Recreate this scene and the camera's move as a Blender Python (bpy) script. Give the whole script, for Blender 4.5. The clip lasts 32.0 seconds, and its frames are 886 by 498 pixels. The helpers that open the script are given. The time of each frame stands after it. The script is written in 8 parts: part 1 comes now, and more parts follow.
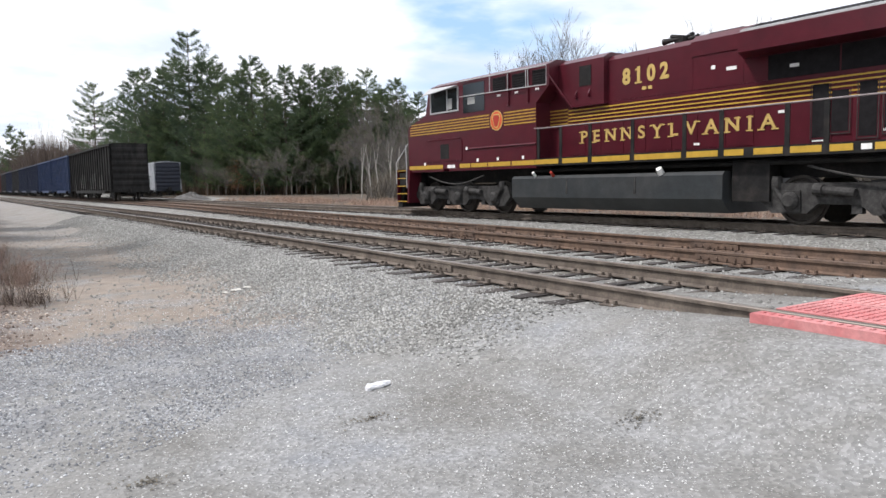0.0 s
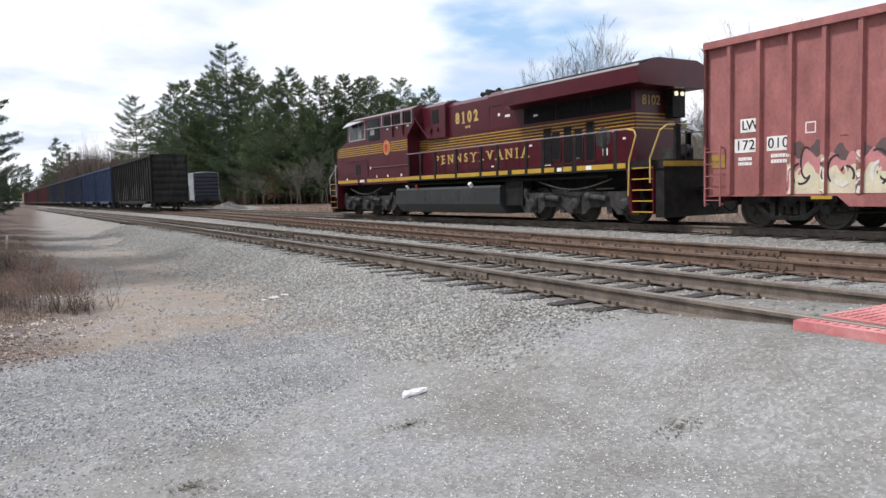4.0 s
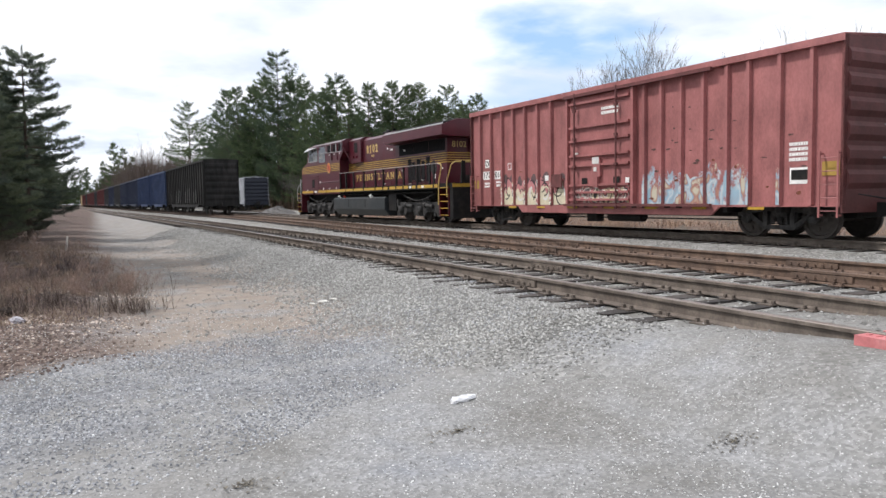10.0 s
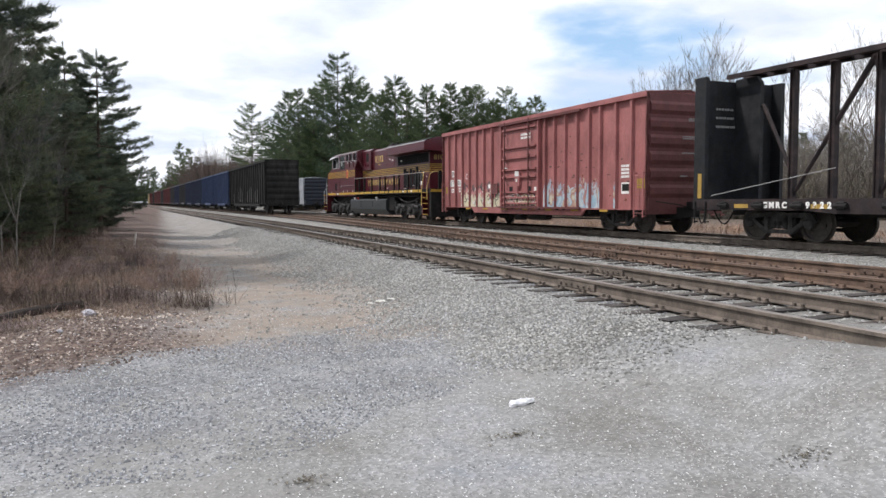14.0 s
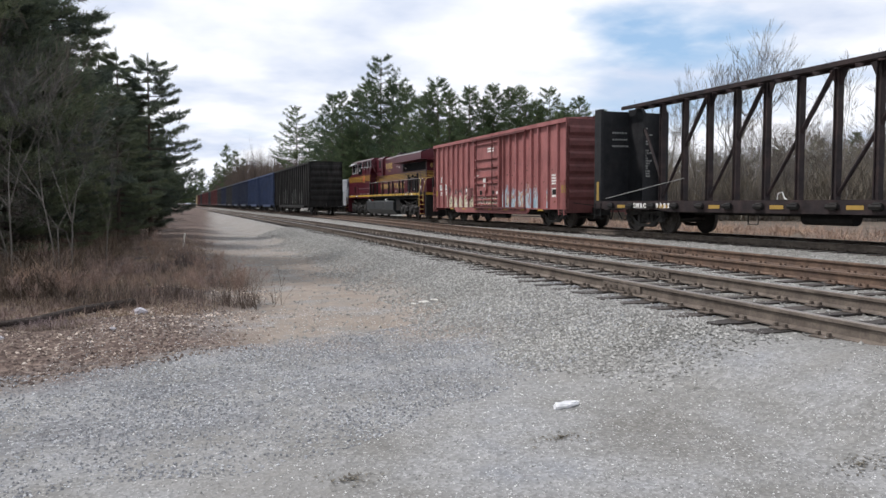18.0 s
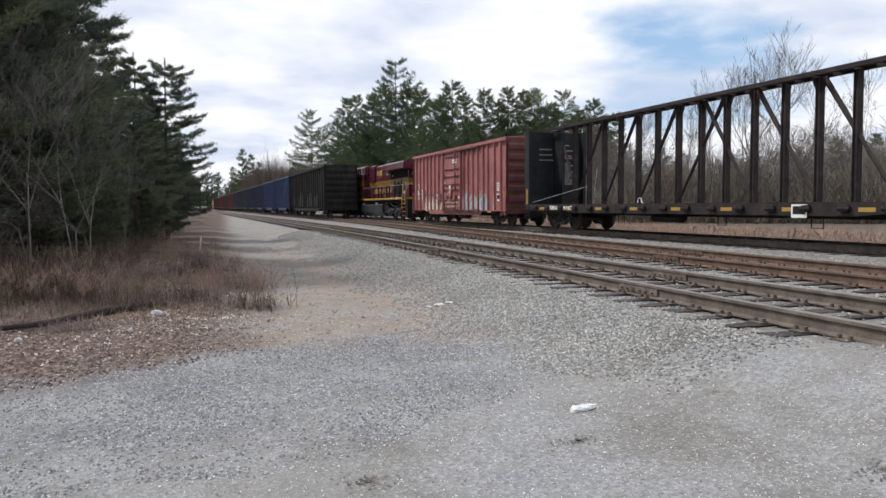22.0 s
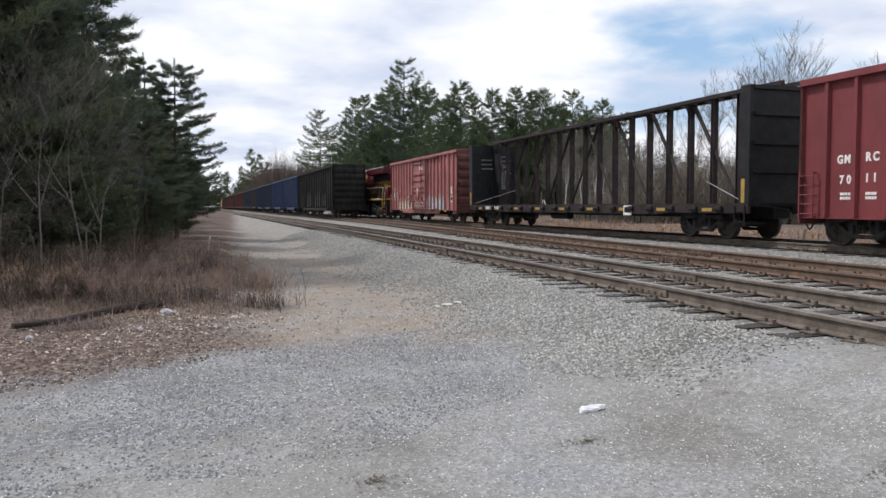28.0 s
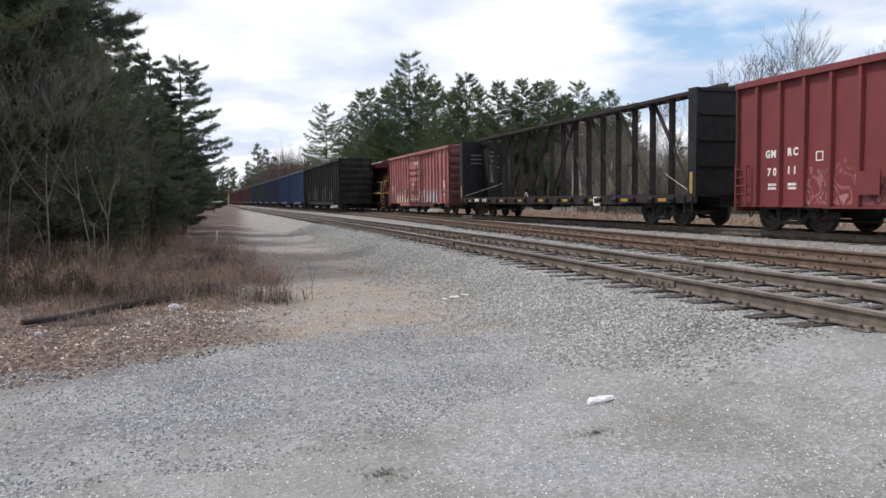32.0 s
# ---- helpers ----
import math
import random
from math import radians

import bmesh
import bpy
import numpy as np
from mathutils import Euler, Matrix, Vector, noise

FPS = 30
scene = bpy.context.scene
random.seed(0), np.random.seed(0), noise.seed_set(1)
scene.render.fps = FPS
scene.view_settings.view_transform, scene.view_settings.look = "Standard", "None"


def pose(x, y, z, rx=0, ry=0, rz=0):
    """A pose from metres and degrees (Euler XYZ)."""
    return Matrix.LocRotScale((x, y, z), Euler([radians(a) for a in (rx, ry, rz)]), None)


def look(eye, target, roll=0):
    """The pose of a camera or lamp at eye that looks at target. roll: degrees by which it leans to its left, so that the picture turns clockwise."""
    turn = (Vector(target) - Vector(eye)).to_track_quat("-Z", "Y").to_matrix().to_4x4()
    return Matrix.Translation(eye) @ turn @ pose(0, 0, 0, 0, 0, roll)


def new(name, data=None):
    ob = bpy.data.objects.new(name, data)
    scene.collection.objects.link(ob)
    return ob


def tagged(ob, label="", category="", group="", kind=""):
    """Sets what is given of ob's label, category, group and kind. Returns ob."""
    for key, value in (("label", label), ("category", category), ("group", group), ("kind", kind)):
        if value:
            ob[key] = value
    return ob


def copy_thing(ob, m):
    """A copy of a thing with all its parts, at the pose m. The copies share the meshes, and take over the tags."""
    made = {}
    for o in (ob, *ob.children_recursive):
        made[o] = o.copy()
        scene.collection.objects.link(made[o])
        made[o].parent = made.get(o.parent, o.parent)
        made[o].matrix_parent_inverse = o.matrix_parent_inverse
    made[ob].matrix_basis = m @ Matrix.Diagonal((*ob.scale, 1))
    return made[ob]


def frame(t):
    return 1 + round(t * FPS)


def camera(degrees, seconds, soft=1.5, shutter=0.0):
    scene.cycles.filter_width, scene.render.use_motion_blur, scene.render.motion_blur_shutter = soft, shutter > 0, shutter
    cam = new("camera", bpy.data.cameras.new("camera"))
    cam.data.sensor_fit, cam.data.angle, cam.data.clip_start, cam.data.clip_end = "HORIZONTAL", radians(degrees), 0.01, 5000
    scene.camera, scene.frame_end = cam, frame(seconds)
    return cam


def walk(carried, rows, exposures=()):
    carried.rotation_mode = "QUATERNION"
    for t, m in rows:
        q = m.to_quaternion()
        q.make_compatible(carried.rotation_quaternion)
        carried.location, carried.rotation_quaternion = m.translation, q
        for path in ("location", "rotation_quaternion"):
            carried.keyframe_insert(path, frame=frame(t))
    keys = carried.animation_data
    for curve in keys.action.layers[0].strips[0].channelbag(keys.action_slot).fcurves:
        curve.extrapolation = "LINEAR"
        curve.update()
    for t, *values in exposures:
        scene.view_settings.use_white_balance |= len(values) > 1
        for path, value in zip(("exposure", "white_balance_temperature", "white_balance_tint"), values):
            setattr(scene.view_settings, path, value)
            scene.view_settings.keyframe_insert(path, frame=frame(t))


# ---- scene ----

EXPOSURES = [(0.0, 0.36), (1.0, 0.34), (2.5, 0.16), (3.5, 0.18), (6.0, 0.27), (12.0, 0.27), (17.0, 0.06), (28.0, 0.0), (32.0, 0.08)]
FOV = 62.186


def eye_pose(x, y, z, azimuth, pitch, roll):
    """A camera pose: azimuth to the right of the track's direction, pitch up, degrees."""
    return pose(x, y, z, 90 + pitch, 0, -azimuth) @ pose(0, 0, 0, 0, 0, roll)


cam = camera(FOV, 32.0, soft=1.5)
PATH = [
    (0.0, eye_pose(0.084, -0.042, 1.610, 31.99, -5.23, -1.09)),
    (0.5, eye_pose(0.078, -0.041, 1.610, 31.33, -5.08, -1.00)),
    (1.0, eye_pose(0.072, -0.038, 1.611, 30.87, -4.95, -1.09)),
    (1.5, eye_pose(0.068, -0.041, 1.609, 30.42, -4.86, -1.13)),
    (2.0, eye_pose(0.064, -0.042, 1.605, 30.00, -4.79, -1.34)),
    (2.5, eye_pose(0.067, -0.044, 1.608, 29.54, -4.72, -1.44)),
    (3.0, eye_pose(0.069, -0.043, 1.608, 29.42, -4.64, -1.44)),
    (3.5, eye_pose(0.074, -0.040, 1.606, 29.37, -4.58, -1.51)),
    (5.5, eye_pose(0.058, -0.038, 1.603, 28.87, -4.49, -1.56)),
    (6.0, eye_pose(0.056, -0.034, 1.603, 28.55, -4.50, -1.47)),
    (6.5, eye_pose(0.049, -0.035, 1.603, 28.21, -4.47, -1.50)),
    (7.0, eye_pose(0.046, -0.036, 1.604, 27.89, -4.43, -1.33)),
    (7.5, eye_pose(0.044, -0.032, 1.605, 27.56, -4.40, -1.29)),
    (8.0, eye_pose(0.041, -0.027, 1.605, 27.20, -4.36, -1.22)),
    (8.5, eye_pose(0.035, -0.030, 1.606, 26.82, -4.23, -1.04)),
    (9.0, eye_pose(0.026, -0.032, 1.609, 26.51, -4.16, -1.00)),
    (9.5, eye_pose(0.024, -0.034, 1.608, 26.13, -4.07, -1.07)),
    (10.0, eye_pose(0.021, -0.033, 1.607, 25.82, -3.96, -0.95)),
    (10.5, eye_pose(0.019, -0.028, 1.608, 25.36, -3.93, -0.84)),
    (11.0, eye_pose(0.010, -0.021, 1.607, 24.86, -3.87, -0.55)),
    (11.5, eye_pose(0.002, -0.019, 1.607, 24.35, -3.81, -0.45)),
    (12.0, eye_pose(-0.002, -0.014, 1.606, 23.87, -3.75, -0.47)),
    (12.5, eye_pose(0.003, -0.009, 1.603, 23.20, -3.73, -0.48)),
    (13.0, eye_pose(-0.001, -0.005, 1.602, 22.62, -3.75, -0.38)),
    (13.5, eye_pose(-0.006, -0.004, 1.601, 22.08, -3.76, -0.26)),
    (14.0, eye_pose(-0.008, 0.001, 1.602, 21.50, -3.76, -0.28)),
    (14.5, eye_pose(-0.019, -0.000, 1.602, 20.93, -3.77, -0.46)),
    (16.5, eye_pose(-0.024, 0.006, 1.598, 19.02, -3.67, -0.29)),
    (17.0, eye_pose(-0.023, 0.007, 1.597, 18.74, -3.64, -0.15)),
    (17.5, eye_pose(-0.029, 0.008, 1.595, 18.50, -3.64, -0.16)),
    (18.0, eye_pose(-0.028, 0.006, 1.598, 18.22, -3.64, -0.28)),
    (18.5, eye_pose(-0.028, 0.003, 1.598, 17.94, -3.59, -0.22)),
    (19.0, eye_pose(-0.029, 0.007, 1.595, 17.75, -3.56, -0.23)),
    (19.5, eye_pose(-0.036, 0.011, 1.593, 17.62, -3.52, -0.08)),
    (20.0, eye_pose(-0.040, 0.026, 1.591, 17.38, -3.47, -0.05)),
    (20.5, eye_pose(-0.039, 0.024, 1.590, 17.13, -3.42, -0.29)),
    (21.0, eye_pose(-0.033, 0.027, 1.590, 17.09, -3.42, -0.31)),
    (21.5, eye_pose(-0.034, 0.027, 1.586, 17.11, -3.37, -0.29)),
    (22.0, eye_pose(-0.030, 0.028, 1.588, 17.08, -3.39, -0.38)),
    (22.5, eye_pose(-0.031, 0.027, 1.587, 17.13, -3.43, -0.25)),
    (23.0, eye_pose(-0.033, 0.025, 1.589, 17.11, -3.43, -0.26)),
    (23.5, eye_pose(-0.031, 0.031, 1.588, 17.05, -3.46, -0.32)),
    (24.0, eye_pose(-0.034, 0.036, 1.587, 17.02, -3.47, -0.31)),
    (24.5, eye_pose(-0.036, 0.030, 1.589, 17.01, -3.43, -0.29)),
    (25.0, eye_pose(-0.036, 0.030, 1.589, 17.01, -3.39, -0.33)),
    (25.5, eye_pose(-0.040, 0.031, 1.588, 16.94, -3.36, -0.14)),
    (27.5, eye_pose(-0.046, 0.035, 1.586, 16.57, -3.36, -0.22)),
    (28.0, eye_pose(-0.042, 0.032, 1.586, 16.48, -3.39, -0.24)),
    (28.5, eye_pose(-0.037, 0.036, 1.585, 16.52, -3.48, -0.25)),
    (29.0, eye_pose(-0.035, 0.033, 1.583, 16.50, -3.56, -0.52)),
    (29.5, eye_pose(-0.034, 0.034, 1.586, 16.44, -3.75, -0.54)),
    (30.0, eye_pose(-0.036, 0.033, 1.586, 16.31, -3.83, -0.58)),
    (30.5, eye_pose(-0.035, 0.035, 1.586, 16.19, -3.88, -0.54)),
    (31.0, eye_pose(-0.036, 0.036, 1.586, 16.07, -3.92, -0.74)),
    (31.5, eye_pose(-0.031, 0.038, 1.583, 16.00, -3.91, -0.88)),
    (32.0, eye_pose(-0.029, 0.045, 1.579, 15.92, -3.93, -0.83)),
]
walk(cam, PATH, EXPOSURES)

# how far the train has rolled along its track: seconds, metres
ROLLED = [
    (0.0, 0.00), (0.5, 1.21), (1.0, 2.43), (1.5, 3.65), (2.0, 4.88), (2.5, 6.12), (3.0, 7.36),
    (3.5, 8.58), (5.5, 13.41), (6.0, 14.57), (6.5, 15.66), (7.0, 16.73), (7.5, 17.80), (8.0, 18.90),
    (8.5, 20.01), (9.0, 21.10), (9.5, 22.17), (10.0, 23.23), (10.5, 24.29), (11.0, 25.37), (11.5, 26.45),
    (12.0, 27.52), (12.5, 28.57), (13.0, 29.59), (13.5, 30.57), (14.0, 31.52), (14.5, 32.47), (16.5, 36.23),
    (17.0, 37.15), (17.5, 38.03), (18.0, 38.90), (18.5, 39.78), (19.0, 40.68), (19.5, 41.59), (20.0, 42.52),
    (20.5, 43.44), (21.0, 44.33), (21.5, 45.17), (22.0, 45.98), (22.5, 46.80), (23.0, 47.60), (23.5, 48.36),
    (24.0, 49.10), (24.5, 49.81), (25.0, 50.49), (25.5, 51.13), (27.5, 53.55), (28.0, 54.10), (28.5, 54.57),
    (29.0, 54.98), (29.5, 55.36), (30.0, 55.70), (30.5, 56.00), (31.0, 56.26), (31.5, 56.50), (32.0, 56.72),
]

# ---- light ----
SUN_AZ, SUN_EL = -64.0, 56.0     # degrees: azimuth from the track's direction (right positive), height


def make_world():
    world = bpy.data.worlds.new("sky")
    scene.world = world
    world.use_nodes = True
    nt = world.node_tree
    nt.nodes.clear()
    out = nt.nodes.new("ShaderNodeOutputWorld")
    bg = nt.nodes.new("ShaderNodeBackground")
    sky = nt.nodes.new("ShaderNodeTexSky")
    sky.sky_type, sky.sun_disc = "NISHITA", False
    sky.sun_elevation, sky.sun_rotation = radians(SUN_EL), radians(SUN_AZ)
    sky.air_density, sky.dust_density = 1.0, 1.5
    coord = nt.nodes.new("ShaderNodeTexCoord")
    # cloud sheet: the direction is flattened so that clouds crowd towards the horizon
    sep = nt.nodes.new("ShaderNodeSeparateXYZ")
    nt.links.new(coord.outputs["Generated"], sep.inputs[0])

    def math_node(op, a, b):
        n = nt.nodes.new("ShaderNodeMath")
        n.operation = op
        for i, v in enumerate((a, b)):
            if isinstance(v, (int, float)):
                n.inputs[i].default_value = v
            else:
                nt.links.new(v, n.inputs[i])
        return n.outputs[0]

    h = math_node("ADD", math_node("MAXIMUM", sep.outputs[2], 0.0), 0.16)
    u, v = math_node("DIVIDE", sep.outputs[0], h), math_node("DIVIDE", sep.outputs[1], h)
    comb = nt.nodes.new("ShaderNodeCombineXYZ")
    nt.links.new(u, comb.inputs[0]), nt.links.new(v, comb.inputs[1])
    clouds = nt.nodes.new("ShaderNodeTexNoise")
    clouds.inputs["Scale"].default_value, clouds.inputs["Detail"].default_value = 0.55, 7.0
    clouds.inputs["Roughness"].default_value = 0.52
    nt.links.new(comb.outputs[0], clouds.inputs["Vector"])
    cover = nt.nodes.new("ShaderNodeValToRGB")
    cover.color_ramp.elements[0].position, cover.color_ramp.elements[1].position = 0.36, 0.50
    # one clear gap in the sheet, right of the line
    du = math_node("DIVIDE", math_node("SUBTRACT", u, 1.36), 0.54)
    dv = math_node("DIVIDE", math_node("SUBTRACT", v, 2.15), 0.34)
    far = math_node("SQRT", math_node("ADD", math_node("MULTIPLY", du, du), math_node("MULTIPLY", dv, dv)), 0.0)
    shade = nt.nodes.new("ShaderNodeTexNoise")
    shade.inputs["Scale"].default_value, shade.inputs["Detail"].default_value = 1.3, 6.0
    nt.links.new(comb.outputs[0], shade.inputs["Vector"])
    ragged = math_node("MAXIMUM", math_node("ADD", far, math_node("MULTIPLY", math_node("SUBTRACT", shade.outputs[0], 0.5), 2.4)), 0.0)
    gap = math_node("MULTIPLY", math_node("SUBTRACT", 1.0, math_node("MINIMUM", ragged, 1.0)), 0.26)
    nt.links.new(math_node("ADD", math_node("SUBTRACT", clouds.outputs[0], gap), 0.06), cover.inputs[0])
    tone = nt.nodes.new("ShaderNodeValToRGB")
    tone.color_ramp.elements[0].position, tone.color_ramp.elements[1].position = 0.36, 0.54
    tone.color_ramp.elements[0].color = (0.66, 0.72, 0.83, 1)
    tone.color_ramp.elements[1].color = (1.0, 1.0, 1.0, 1)
    nt.links.new(shade.outputs[0], tone.inputs[0])
    lit = nt.nodes.new("ShaderNodeMix")
    lit.data_type = "RGBA"
    gain = nt.nodes.new("ShaderNodeMix")
    gain.data_type, gain.blend_type = "RGBA", "MULTIPLY"
    gain.inputs[0].default_value = 1.0
    gain.inputs[7].default_value = (7.4, 7.55, 8.0, 1)
    nt.links.new(tone.outputs[0], gain.inputs[6])
    nt.links.new(cover.outputs[0], lit.inputs[0])
    thin = nt.nodes.new("ShaderNodeMix")
    thin.data_type = "RGBA"
    thin.inputs[0].default_value = 0.6
    nt.links.new(sky.outputs[0], thin.inputs[6])
    thin.inputs[7].default_value = (3.0, 4.7, 7.0, 1)
    nt.links.new(thin.outputs[2], lit.inputs[6])
    nt.links.new(gain.outputs[2], lit.inputs[7])
    nt.links.new(lit.outputs[2], bg.inputs[0])
    bg.inputs[1].default_value = 0.136
    nt.links.new(bg.outputs[0], out.inputs[0])


make_world()
sun = new("sun", bpy.data.lights.new("sun", "SUN"))
sun.data.energy, sun.data.angle, sun.data.color = 3.0, radians(5.0), (1.0, 0.955, 0.945)
_a, _e = radians(SUN_AZ), radians(SUN_EL)
sun.matrix_world = look((0, 0, 50), (-math.sin(_a) * math.cos(_e), -math.cos(_a) * math.cos(_e), 50 - math.sin(_e)))

# ---- mesh helpers ----
def box(bm, x0, x1, y0, y1, z0, z1):
    v = [bm.verts.new((x, y, z)) for z in (z0, z1) for y in (y0, y1) for x in (x0, x1)]
    for f in ((0, 2, 3, 1), (4, 5, 7, 6), (0, 1, 5, 4), (2, 6, 7, 3), (0, 4, 6, 2), (1, 3, 7, 5)):
        bm.faces.new([v[i] for i in f])
    return v


def tube(bm, a, b, r0, r1=None, seg=8, caps=True):
    a, b = Vector(a), Vector(b)
    r1 = r0 if r1 is None else r1
    d = (b - a).normalized()
    s = d.cross(Vector((0, 0, 1)) if abs(d.z) < 0.9 else Vector((1, 0, 0))).normalized()
    t = d.cross(s)
    ring = [[bm.verts.new(p + (s * math.cos(k * 2 * math.pi / seg) + t * math.sin(k * 2 * math.pi / seg)) * r)
             for k in range(seg)] for p, r in ((a, r0), (b, r1))]
    for k in range(seg):
        bm.faces.new((ring[0][k], ring[0][(k + 1) % seg], ring[1][(k + 1) % seg], ring[1][k]))
    if caps:
        bm.faces.new(ring[0][::-1]), bm.faces.new(ring[1])


def rod(bm, points, r, seg=6):
    """One bent bar through the points."""
    pts = [Vector(p) for p in points]
    rings = []
    for i, p in enumerate(pts):
        d = (pts[min(i + 1, len(pts) - 1)] - pts[max(i - 1, 0)]).normalized()
        s = d.cross(Vector((0.31, 0.17, 0.93)) if abs(d.z) < 0.8 else Vector((0.93, 0.31, 0.17))).normalized()
        if rings:
            s = (side - d * side.dot(d)).normalized()
        side, t = s, d.cross(s)
        rings.append([bm.verts.new(p + (s * math.cos(k * 2 * math.pi / seg) + t * math.sin(k * 2 * math.pi / seg)) * r) for k in range(seg)])
    for a, b in zip(rings, rings[1:]):
        for k in range(seg):
            bm.faces.new((a[k], a[(k + 1) % seg], b[(k + 1) % seg], b[k]))
    bm.faces.new(rings[0][::-1]), bm.faces.new(rings[-1])


def prism(bm, profile, axis, lo, hi):
    """A profile (pairs) pushed along an axis. axis 'x': pairs are y, z; 'y': x, z; 'z': x, y."""
    def at(p, w):
        return {"x": (w, p[0], p[1]), "y": (p[0], w, p[1]), "z": (p[0], p[1], w)}[axis]
    a = [bm.verts.new(at(p, lo)) for p in profile]
    b = [bm.verts.new(at(p, hi)) for p in profile]
    n = len(profile)
    for k in range(n):
        bm.faces.new((a[k], a[(k + 1) % n], b[(k + 1) % n], b[k]))
    bm.faces.new(a[::-1]), bm.faces.new(b)


def lathe(bm, profile, x, y, z, axis="x", seg=20):
    """Rings of (radius, along) turned round an axis through x, y, z."""
    rings = []
    for r, w in profile:
        ring = []
        for k in range(seg):
            c, s = r * math.cos(2 * math.pi * k / seg), r * math.sin(2 * math.pi * k / seg)
            ring.append(bm.verts.new({"x": (x + w, y + c, z + s), "y": (x + c, y + w, z + s), "z": (x + c, y + s, z + w)}[axis]))
        rings.append(ring)
    for p, q in zip(rings, rings[1:]):
        for k in range(seg):
            bm.faces.new((p[k], p[(k + 1) % seg], q[(k + 1) % seg], q[k]))
    bm.faces.new(rings[0][::-1]), bm.faces.new(rings[-1])


def bevel(bm, width, segments=1):
    edges = [e for e in bm.edges if len(e.link_faces) == 2 and e.calc_face_angle(0) > 0.6]
    bmesh.ops.bevel(bm, geom=edges, offset=width, segments=segments, affect="EDGES", clamp_overlap=True)


def mesh_of(bm, name, material, smooth=False):
    bmesh.ops.recalc_face_normals(bm, faces=bm.faces)
    me = bpy.data.meshes.new(name)
    bm.to_mesh(me)
    bm.free()
    me.materials.append(material)
    if smooth:
        for p in me.polygons:
            p.use_smooth = True
    return me


def part(name, bm, material, parent=None, label="", smooth=False):
    """Links a bmesh (or a mesh) as one mesh object under a thing or a part."""
    me = bm if isinstance(bm, bpy.types.Mesh) else mesh_of(bm, name, material, smooth)
    ob = new(name, me)
    if parent is not None:
        ob.parent = parent
    if label:
        ob["label"] = label
    return ob


def thing(name, m, label, category, group="", kind=""):
    ob = new(name)
    ob.empty_display_size = 0.3
    ob.matrix_basis = m
    return tagged(ob, label, category, group, kind)


def raw_mesh(name, verts, faces, material):
    me = bpy.data.meshes.new(name)
    me.from_pydata(verts, [], faces)
    me.materials.append(material)
    me.update()
    return me


def lettering(name, text, size, material, parent, m, depth=0.006, label="", stretch=1.0, bold=0.0, align="CENTER"):
    """Words in the built-in font, as a mesh lying in the plane of m (x along the words, y up)."""
    cu = bpy.data.curves.new(name, "FONT")
    cu.body, cu.size, cu.extrude, cu.align_x, cu.align_y = text, size, depth, align, "CENTER"
    cu.offset = bold
    tmp = new(name, cu)
    bpy.context.view_layer.update()
    me = bpy.data.meshes.new_from_object(tmp.evaluated_get(bpy.context.evaluated_depsgraph_get()))
    bpy.data.objects.remove(tmp)
    bm = bmesh.new()
    bm.from_mesh(me)
    bmesh.ops.remove_doubles(bm, verts=bm.verts, dist=0.0004)
    bm.to_mesh(me)
    bm.free()
    me.transform(m @ Matrix.Diagonal((stretch, 1, 1, 1)))
    me.materials.clear()
    me.materials.append(material)
    ob = new(name, me)
    ob.parent = parent
    if label:
        ob["label"] = label
    return ob


# the plane of a car's near side: words run towards -y, up is z, facing -x
SIDE = Matrix(((0, 0, -1, 0), (-1, 0, 0, 0), (0, 1, 0, 0), (0, 0, 0, 1)))


def on_side(x, y, z):
    return Matrix.Translation((x, y, z)) @ SIDE


